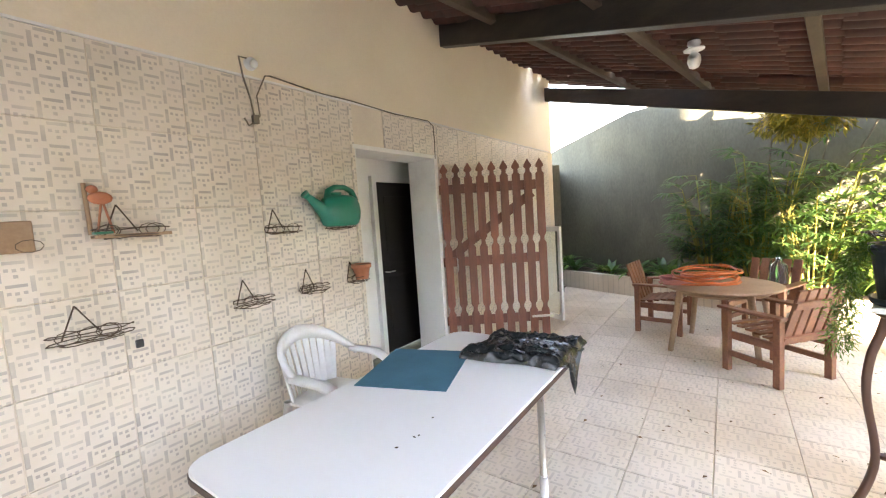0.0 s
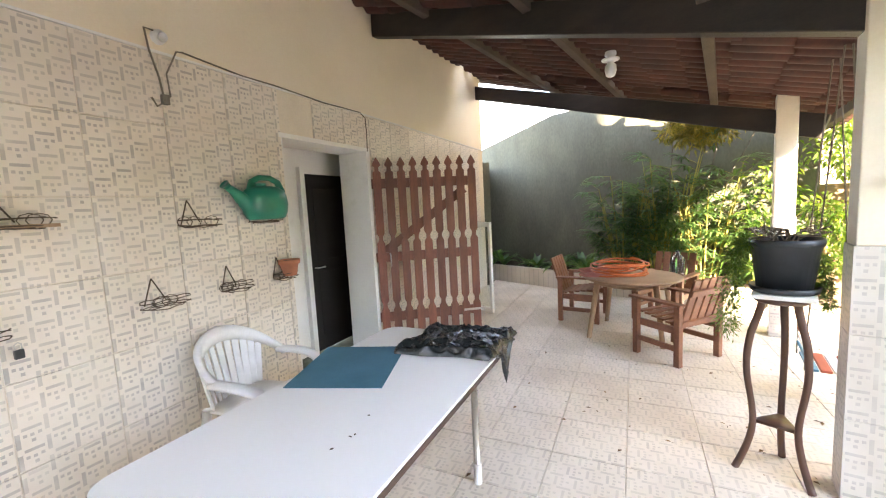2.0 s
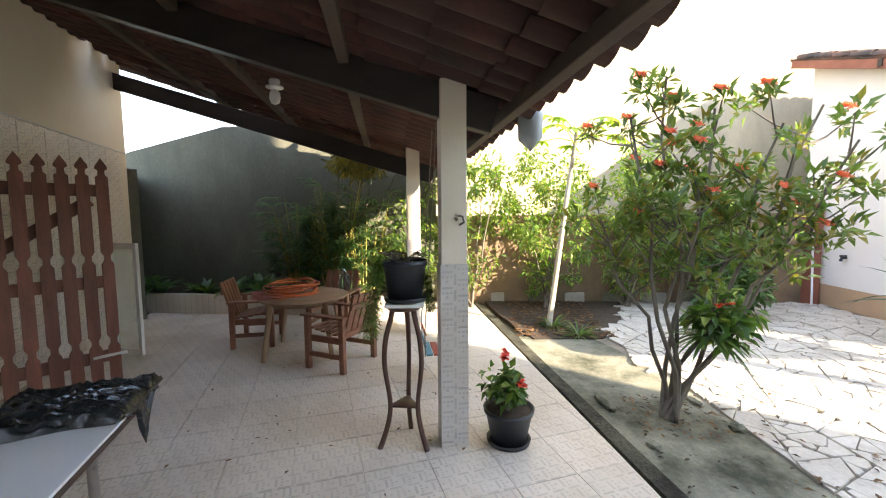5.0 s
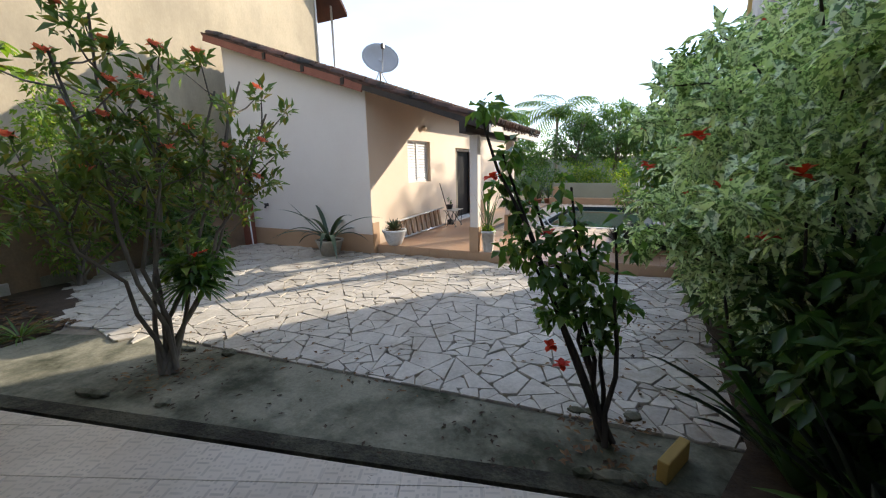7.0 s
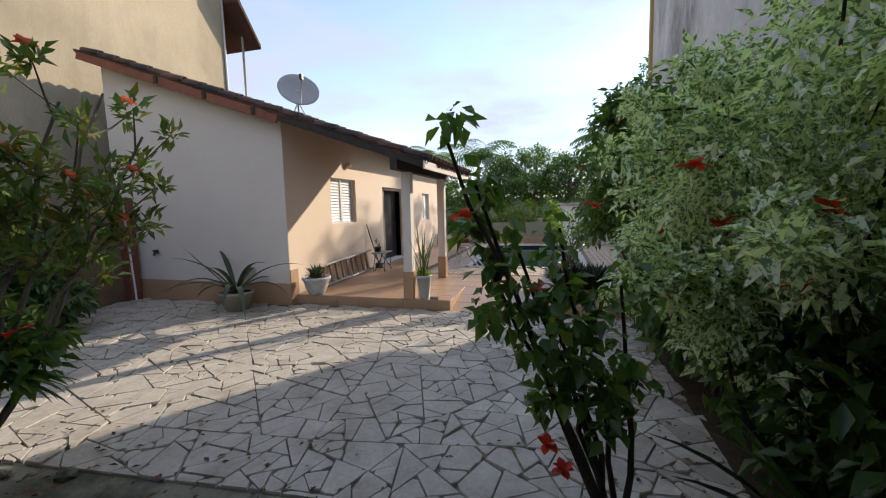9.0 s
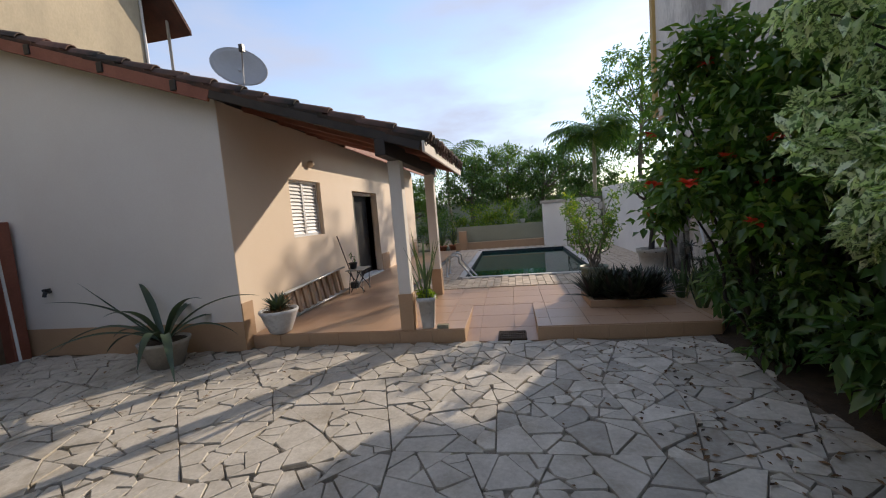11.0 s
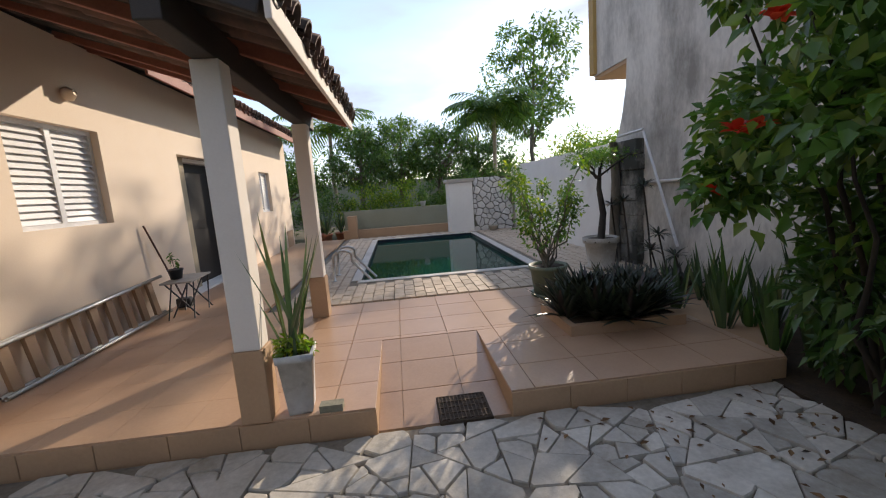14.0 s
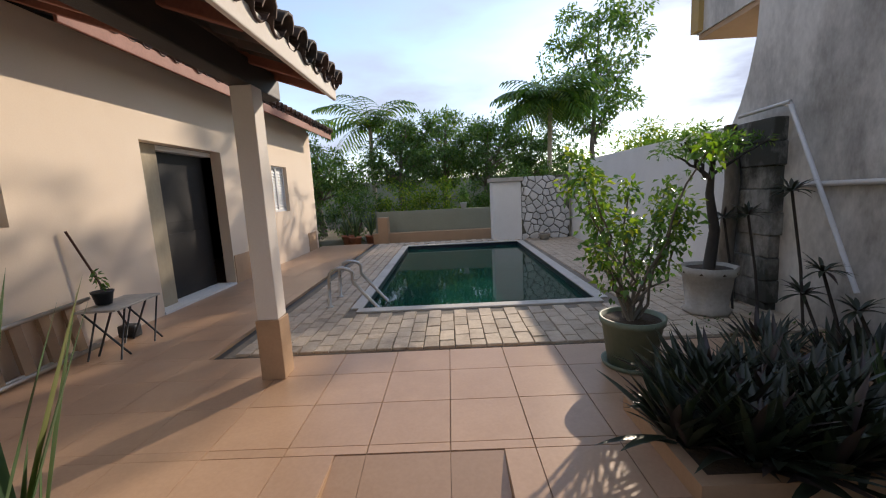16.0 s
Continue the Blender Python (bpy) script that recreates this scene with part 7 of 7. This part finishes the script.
for k, (x, y, h, r, mm) in enumerate(((4.6, -19.4, 1.9, 1.0, M_LEAFLIME), (3.2, -19.2, 1.8, 0.9, M_LEAFLIME), (1.9, -19.6, 1.7, 0.9, M_LEAF), (6.2, -19.6, 1.7, 1.0, M_LEAF), (7.6, -18.8, 1.3, 0.8, M_LEAFDARK), (0.3, -18.6, 2.3, 0.9, M_LEAF), (9.2, -18.6, 1.8, 1.0, M_LEAF))):
    shrub("garden_shrub", x, y, -0.06, (0, 0, h * 0.55), (r, r * 0.8, h * 0.5), 34, 3400, 0.10, mm, 180 + k, "leafy garden shrub past the sage wall" if mm is not M_LEAFLIME else "sunlit yellow-green shrub past the sage wall", spread=0.28)
fence = wall_run("wall_far", (-9, -30), (16, -30), 2.2, 2.2, -0.2, M_GREENWALL, "far garden wall behind the trees")
wood = thing("far_wood", 0, -34, 0, 0, "far line of trees beyond the garden", "trees", kind="stuff")
leaf_cloud("crown", [(x, random.Random(int(x * 7)).uniform(-2, 2), random.Random(int(x * 3)).uniform(1.5, 3.4), 1.5) for x in np.arange(-26, 26, 0.9)], 9000, 0.34, M_LEAF, wood, 190, spread=(1.3, 1.3, 1.5))

# neighbour details
box("corner_trim", (-0.10, -11.43, 3.19), (-0.02, -11.28, 12.0), plain("ochre_trim", (0.45, 0.30, 0.10), 0.7), nb, "ochre corner trim")
box("balcony_soffit", (-6.9, -11.39, 3.11), (-0.1, -10.43, 3.167), plain("warm_soffit", (0.52, 0.34, 0.20), 0.7), nb)
tube("roof_post", [(11.2, -11.5, 3.5), (11.2, -11.5, 6.92)], 0.035, M_DISH, tall)
tube("wall_pipe", [(11.27, -10.85, 3.0), (11.27, -10.85, 9.4)], 0.03, M_PVC, tall)
rp = thing("red_post", 9.98, -6.60, -0.02, 0, "red-brown painted post against the house corner", "post")
box("post", (-0.11, -0.1, 0), (0.11, 0.1, 1.95), M_FASCIA, rp, bevel=0.008)
tube("pipe", [(-0.14, 0.12, 1.9), (-0.30, 0.16, 0.05)], 0.018, M_PVC, rp, "white plastic pipe")
tap = thing("garden_tap", 9.40, -6.73, 0.92, 0, "black garden tap on the gable wall", "tap")
tubes("tap_body", [([(0, 0, 0), (0, 0.07, 0), (0.0, 0.09, -0.06)], 0.025), ([(-0.07, 0.06, 0.04), (0.05, 0.06, 0.03)], 0.018)], M_BLACKPL, tap)
litter("leaf_litter_tree", [(4.8, 5.55, -2.4, -1.7), (1.45, 2.05, -2.9, -2.3)], 240, 0.05, 16, 0.02, label="dry leaves round the ixora and hibiscus stems")


# ======== pieces of walls and floors ========
def clip_poly(poly, px, py, nx, ny):
    """The part of a convex outline on the side where (p - (px, py)) . n <= 0."""
    out = []
    for i in range(len(poly)):
        a, b2 = poly[i], poly[(i + 1) % len(poly)]
        da = (a[0] - px) * nx + (a[1] - py) * ny
        db = (b2[0] - px) * nx + (b2[1] - py) * ny
        if da <= 0:
            out.append(a)
        if da * db < 0:
            k = da / (da - db)
            out.append((a[0] + (b2[0] - a[0]) * k, a[1] + (b2[1] - a[1]) * k))
    return out


def inside(x, y, poly):
    c = False
    for i in range(len(poly)):
        (x0, y0), (x1, y1) = poly[i], poly[i - 1]
        if (y0 > y) != (y1 > y) and x < (x1 - x0) * (y - y0) / (y1 - y0) + x0:
            c = not c
    return c


def slab_mesh(name, outline, t, cham, mat):
    """A low stone: outline at its foot, drawn in a little at the top."""
    n = len(outline)
    cx, cy = sum(p[0] for p in outline) / n, sum(p[1] for p in outline) / n
    top = []
    for x, y in outline:
        d = math.hypot(x - cx, y - cy)
        k = max(0.5, 1 - cham / max(d, 0.01))
        top.append((cx + (x - cx) * k, cy + (y - cy) * k))
    vs = [(x, y, 0) for x, y in outline] + [(x, y, t * 0.7) for x, y in outline] + [(x, y, t) for x, y in top]
    fs = [[r * n + i, r * n + (i + 1) % n, (r + 1) * n + (i + 1) % n, (r + 1) * n + i] for r in (0, 1) for i in range(n)] + [list(range(2 * n, 3 * n))]
    me = bpy.data.meshes.new(name)
    me.from_pydata(vs, [], fs)
    me.materials.append(mat)
    return me


# wall tiles
TS, Z_ROWS, S0 = 0.45, 6, -0.04
ZS = 2.73 / Z_ROWS


def tile_box(name, w, h, t, mat):
    me = bpy.data.meshes.new(name)
    c = 0.003
    vs = [(0, 0, 0), (w, 0, 0), (w, 0, h), (0, 0, h), (0, -t * 0.6, 0), (w, -t * 0.6, 0), (w, -t * 0.6, h), (0, -t * 0.6, h), (c, -t, c), (w - c, -t, c), (w - c, -t, h - c), (c, -t, h - c)]
    fs = [[4, 5, 9, 8], [5, 6, 10, 9], [6, 7, 11, 10], [7, 4, 8, 11], [8, 9, 10, 11], [0, 1, 5, 4], [1, 2, 6, 5], [2, 3, 7, 6], [3, 0, 4, 7]]
    me.from_pydata(vs, [], fs)
    me.materials.append(mat)
    return me


wall_tile = tile_box("tile", TS - 0.004, ZS - 0.004, 0.008, M_WALLTILE)
for i in range(-8, 12):
    for j in range(Z_ROWS):
        s0, s1, z0, z1 = S0 + i * TS, S0 + (i + 1) * TS, j * ZS, (j + 1) * ZS
        if s1 > WALL_END:
            continue
        me, x, z = wall_tile, s0 + 0.002, z0 + 0.002
        if s1 > OPEN0 - 0.01 and s0 < OPEN1 + 0.05 and z0 < OPEN_H:
            a, b2 = (s0, OPEN0 - 0.005) if s0 < OPEN0 - 0.03 else (max(s0, OPEN1 + 0.052), s1)
            if z1 > OPEN_H + 0.05 and not (s0 < OPEN0 - 0.03):
                zz = OPEN_H + 0.022
                me, x, z = tile_box("tile", TS - 0.004, z1 - zz - 0.004, 0.008, M_WALLTILE), s0 + 0.002, zz
            elif b2 - a > 0.03 and (s0 < OPEN0 - 0.03 or s1 > OPEN1 + 0.06):
                me, x = tile_box("tile", b2 - a - 0.004, ZS - 0.004, 0.008, M_WALLTILE), a + 0.002
            else:
                continue
        t = new("tile", me)
        t.parent = wall_v
        t.location = (x, 0, z)

# veranda floor tiles, laid with the wall
ft = [(0.002, 0.002), (TS - 0.002, 0.002), (TS - 0.002, TS - 0.002), (0.002, TS - 0.002)]
floor_tile = slab_mesh("tile", ft, 0.008, 0.004, M_FLOORTILE)
for i in range(-10, 18):
    for j in range(0, 17):
        s, n = S0 + i * TS, 0.0 + j * TS
        cs = [wall_pt(s + a, n + b2) for a in (0, TS) for b2 in (0, TS)]
        if not all(inside(c.x, c.y, floor_poly) for c in cs):
            k = [c for c in cs if inside(c.x, c.y, floor_poly)]
            if len(k) < 1:
                continue
            quad = [(q.x, q.y) for q in (wall_pt(s, n + TS), wall_pt(s + TS, n + TS), wall_pt(s + TS, n), wall_pt(s, n))]
            edge = kerb_p + KE2 * 0.01
            quad = clip_poly(quad, edge.x, edge.y, -KE2.x, -KE2.y)
            if len(quad) < 3:
                continue
            o = wall_pt(s, n + TS)
            loc = [((Vector(q) - o.xy).dot(WU), (Vector(q) - o.xy).dot(-WN)) for q in quad]
            me = slab_mesh("tile", loc, 0.008, 0.004, M_FLOORTILE)
        else:
            me = floor_tile
        t = new("tile", me)
        t.parent = veranda_floor
        o = wall_pt(s, n + TS)
        t.matrix_world = VERANDA @ pose(o.x, o.y, -0.006, 0, 0, WALL_ANG)

# flagstones: uneven many-sided stones with open joints
rng = random.Random(77)
paving = structure(new("flagstone_paving"), "pale irregular flagstones with dark joints", "pavement")
region = [(0.95, -2.6), (1.5, -2.6), (2.3, -2.5), (4.9, -2.35), (6.3, -2.25), (7.3, -2.0), (8.2, -2.5), (9.8, -3.1), (9.9, -6.70), (6.45, -6.70), (6.45, -6.86), (0.95, -6.86)]
stones_n, rest_v, rest_f = 0, [], []


def area_of(poly):
    return abs(sum(poly[i - 1][0] * poly[i][1] - poly[i][0] * poly[i - 1][1] for i in range(len(poly)))) / 2


def shatter(poly, out):
    """Break an outline again and again across its longest way, as crazy paving is laid."""
    if area_of(poly) < rng.choice((0.016, 0.03, 0.045, 0.065, 0.09)):
        out.append(poly)
        return
    i, j = max(((i, j) for i in range(len(poly)) for j in range(i)), key=lambda q: math.dist(poly[q[0]], poly[q[1]]))
    k = rng.uniform(0.36, 0.64)
    x, y = poly[i][0] + (poly[j][0] - poly[i][0]) * k, poly[i][1] + (poly[j][1] - poly[i][1]) * k
    a = math.atan2(poly[j][1] - poly[i][1], poly[j][0] - poly[i][0]) + rng.uniform(-0.55, 0.55)
    for s_ in (1, -1):
        half = clip_poly(poly, x, y, s_ * math.cos(a), s_ * math.sin(a))
        if len(half) >= 3:
            shatter(half, out)


shards = []
for gx in range(7):
    for gy in range(4):
        c0 = [(0.55 + 1.55 * (gx + u), -7.0 + 1.25 * (gy + v)) for u, v in ((0, 0), (1, 0), (1, 1), (0, 1))]
        c0 = [(x + 0.28 * math.sin(5.1 * x + 3.7 * y), y + 0.26 * math.sin(4.3 * y + 2.9 * x)) for x, y in c0]
        shatter(c0, shards)
for poly in shards:
    sx, sy = sum(p[0] for p in poly) / len(poly), sum(p[1] for p in poly) / len(poly)
    if not inside(sx, sy, region):
        continue
    sides = [(poly[i], poly[(i + 1) % len(poly)]) for i in range(len(poly))]
    for (x0, y0), (x1, y1) in sides:
        L = math.hypot(x1 - x0, y1 - y0)
        if L < 1e-4 or len(poly) < 3:
            continue
        nx, ny = (y1 - y0) / L, -(x1 - x0) / L
        g = rng.uniform(0.001, 0.0058)
        poly = clip_poly(poly, x0 - nx * g, y0 - ny * g, nx, ny)
    # broken corners
    for q in list(poly):
        if len(poly) >= 3 and rng.random() < 0.45:
            d = math.hypot(q[0] - sx, q[1] - sy) or 1
            nx, ny = (q[0] - sx) / d, (q[1] - sy) / d
            c = rng.uniform(0.008, 0.03)
            poly = clip_poly(poly, q[0] - nx * c, q[1] - ny * c, nx, ny)
    lim = [(0, -6.87, 0, -1), (0.94, 0, -1, 0), (9.98, 0, 1, 0)]
    if sx < 6.2:
        lim.append((2.3, -2.77, -0.085, 1.0))
    for px_, py_, nx, ny in lim:
        if len(poly) >= 3:
            poly = clip_poly(poly, px_, py_, nx, ny)
    if len(poly) < 3:
        continue
    loc = [(x - sx, y - sy) for x, y in poly]
    me = slab_mesh("flagstone", loc, 0.026 + rng.uniform(-0.006, 0.006), 0.005, M_FLAG)
    put = pose(sx, sy, -0.016, rng.uniform(-0.6, 0.6), rng.uniform(-0.6, 0.6), 0)
    if sx < 5.3 and stones_n < 300:
        t = new("flagstone", me)
        t.parent = paving
        t.matrix_world = put
        stones_n += 1
    else:
        n0 = len(rest_v)
        rest_v += [tuple(put @ v.co) for v in me.vertices]
        rest_f += [[n0 + i for i in f.vertices] for f in me.polygons]
        bpy.data.meshes.remove(me)
M_FLAGFAR = surface("pale_flagstone_far", (0.39, 0.355, 0.30), (0.60, 0.56, 0.49), 0.75, 35, 4.0, 0.6, stain=(0.27, 0.225, 0.16), stain_at=(0.52, 0.76))
far_stones = raw("far_flagstones", rest_v, rest_f, M_FLAGFAR, paving)
far_stones["kind"] = "stuff"

# platform tiles
PT = 0.43
pt_full = slab_mesh("tile", [(0.0025, 0.0025), (PT - 0.0025, 0.0025), (PT - 0.0025, PT - 0.0025), (0.0025, PT - 0.0025)], 0.012, 0.0015, M_PORCHTILE)
zones = [((RAMP1, HX - 0.002), (RAMP_Y, -6.90)), ((SLOT_X + 0.03, HX - 0.002), (-16.9, SLOT_Y)), ((PX0, HX - 0.002), (SLOT_Y, RAMP_Y)), ((PX0, RAMP0), (RAMP_Y, -6.90)), ((0.0, PX0), (SLOT_Y, -8.3))]
for (xa, xb), (ya, yb) in zones:
    i0, i1 = math.floor((xa - 3.07) / PT), math.ceil((xb - 3.07) / PT)
    j0, j1 = math.floor((ya + 8.55) / PT), math.ceil((yb + 8.55) / PT)
    for i in range(i0, i1):
        for j in range(j0, j1):
            x0, y0 = 3.07 + i * PT, -8.55 + j * PT
            xl, xh, yl, yh = max(x0, xa), min(x0 + PT, xb), max(y0, ya), min(y0 + PT, yb)
            if xh - xl < 0.02 or yh - yl < 0.02:
                continue
            g = 0.0006 if xl >= RAMP1 - 0.01 and xl > 4.2 else 0.0022
            if g < 0.001:
                me = slab_mesh("tile", [(g, g), (xh - xl - g, g), (xh - xl - g, yh - yl - g), (g, yh - yl - g)], 0.012, 0.0004, M_PORCHTILE)
            elif xh - xl > PT - 0.001 and yh - yl > PT - 0.001:
                me = pt_full
            else:
                me = slab_mesh("tile", [(g, g), (xh - xl - g, g), (xh - xl - g, yh - yl - g), (g, yh - yl - g)], 0.012, 0.0015, M_PORCHTILE)
            t = new("tile", me)
            t.parent = slab
            t.matrix_world = pose(xl, yl, PLAT - 0.012)
# ramp tiles
ang = math.degrees(math.atan2(PLAT + 0.008, abs(RAMP_Y + 6.93)))
for i, (xa, xb) in enumerate(((RAMP0, 3.07), (3.07, 3.50), (3.50, RAMP1))):
    for j in range(3):
        y1 = -6.93 - j * 0.375
        L = 0.375 if j < 2 else abs(RAMP_Y - y1)
        me = slab_mesh("tile", [(0.001, -L + 0.001), (xb - xa - 0.001, -L + 0.001), (xb - xa - 0.001, -0.001), (0.001, -0.001)], 0.010, 0.0008, M_PORCHTILE)
        t = new("tile", me)
        t.parent = slab
        z = -0.02 + (abs(y1 + 6.93)) * math.tan(radians(ang))
        t.matrix_world = pose(xa, y1, z, -ang, 0, 0)
# step faces
for xa, xb in ((RAMP1, HX), (PX0, RAMP0)):
    n = max(1, round((xb - xa) / PT))
    for i in range(n):
        w = (xb - xa) / n
        t = new("step_tile", tile_box("step_tile", w - 0.004, PLAT - 0.01, 0.008, M_PLINTH))
        t.parent = slab
        t.matrix_world = pose(xa + i * w + w - 0.002, -6.90, -0.002, 0, 0, 180)

# deck stones
BW, BL = 0.135, 0.262
deck_me = [slab_mesh("deck_stone", [(0.004, 0.004), (BW - 0.004, 0.004 + e), (BW - 0.004, BL - 0.004), (0.004, BL - 0.004 - e)], 0.022, 0.006, M_DECK) for e in (0.0, 0.003, 0.006)]
rr = random.Random(88)
near_n, far_v, far_f = 0, [], []
for i in range(0, 39):
    for j in range(0, 30):
        x, y = -0.08 + i * BW, SLOT_Y - 0.07 - (j + 1) * BL - (BL / 2 if i % 2 else 0)
        if x + BW > SLOT_X - 0.06 or y < -16.88:
            continue
        if x + BW > POOL[0] - 0.11 and x < POOL[1] + 0.11 and y + BL > POOL[2] - 0.11 and y < POOL[3] + 0.11:
            continue
        if near_n < 300 and y > -12.6 and x > 0.9:
            t = new("deck_stone", deck_me[rr.randrange(3)])
            t.parent = deck
            t.matrix_world = pose(x, y, PLAT - 0.02 + rr.uniform(-0.003, 0.003), rr.uniform(-0.5, 0.5), rr.uniform(-0.5, 0.5), rr.uniform(-1, 1))
            near_n += 1
        else:
            n0 = len(far_v)
            z = PLAT + rr.uniform(-0.003, 0.002)
            far_v += [(x + 0.004, y + 0.004, z - 0.022), (x + BW - 0.004, y + 0.004, z - 0.022), (x + BW - 0.004, y + BL - 0.004, z - 0.022), (x + 0.004, y + BL - 0.004, z - 0.022), (x + 0.008, y + 0.008, z), (x + BW - 0.008, y + 0.008, z), (x + BW - 0.008, y + BL - 0.008, z), (x + 0.008, y + BL - 0.008, z)]
            far_f += [[n0 + a for a in q] for q in ((4, 5, 6, 7), (0, 1, 5, 4), (1, 2, 6, 5), (2, 3, 7, 6), (3, 0, 4, 7))]
        if j == 0 and i % 2:
            t = new("deck_stone", slab_mesh("deck_stone", [(0.004, 0.004), (BW - 0.004, 0.004), (BW - 0.004, BL / 2 - 0.004), (0.004, BL / 2 - 0.004)], 0.022, 0.006, M_DECK))
            t.parent = deck
            t.matrix_world = pose(x, y + BL, PLAT - 0.02)
far_deck = raw("far_deck_stones", far_v, far_f, M_DECK, deck)
far_deck["kind"] = "stuff"

# rubble wall at the pool's end
rub = structure(new("wall_rubble"), "white rubble stone wall at the pool's end", "wall")
box("core", (0.0, -16.72, -0.05), (1.20, -16.36, 1.72), M_GREY, rub)
box("pier_core", (1.20, -17.0, -0.05), (1.92, -16.34, 1.62), M_WHITE, rub, bevel=0.02)
box("pier_cap", (1.15, -17.05, 1.62), (1.97, -16.28, 1.72), M_STONEPOT, rub, bevel=0.01)
rr = random.Random(99)
sd_ = [(0.02 + 0.20 * i + 0.10 * (j % 2) + rr.uniform(-0.09, 0.09), 0.05 + 0.165 * j + rr.uniform(-0.075, 0.075)) for j in range(-1, 13) for i in range(-1, 8)]
for k, (sx, sz) in enumerate(sd_):
    if not (0.0 < sx < 1.2 and 0.0 < sz < 1.72):
        continue
    poly = [(sx - 0.3, sz - 0.3), (sx + 0.3, sz - 0.3), (sx + 0.3, sz + 0.3), (sx - 0.3, sz + 0.3)]
    for m_, (qx, qz) in enumerate(sd_):
        if m_ == k or abs(qx - sx) > 0.7 or abs(qz - sz) > 0.7:
            continue
        d = math.hypot(qx - sx, qz - sz)
        nx, nz = (qx - sx) / d, (qz - sz) / d
        poly = clip_poly(poly, (sx + qx) / 2 - nx * 0.011, (sz + qz) / 2 - nz * 0.011, nx, nz)
    for a, b2, nx, nz in ((0.0, 0, -1, 0), (1.19, 0, 1, 0), (0, 0.0, 0, -1), (0, 1.72, 0, 1)):
        if len(poly) >= 3:
            poly = clip_poly(poly, a, b2, nx, nz)
    if len(poly) < 3:
        continue
    t = new("stone", slab_mesh("stone", [(x - sx, sz - z) for x, z in poly[::-1]], 0.05 + rr.uniform(-0.012, 0.012), 0.02, M_RUBBLE))
    t.parent = rub
    t.matrix_world = pose(sx, -16.36, sz, -90, 0, 0)
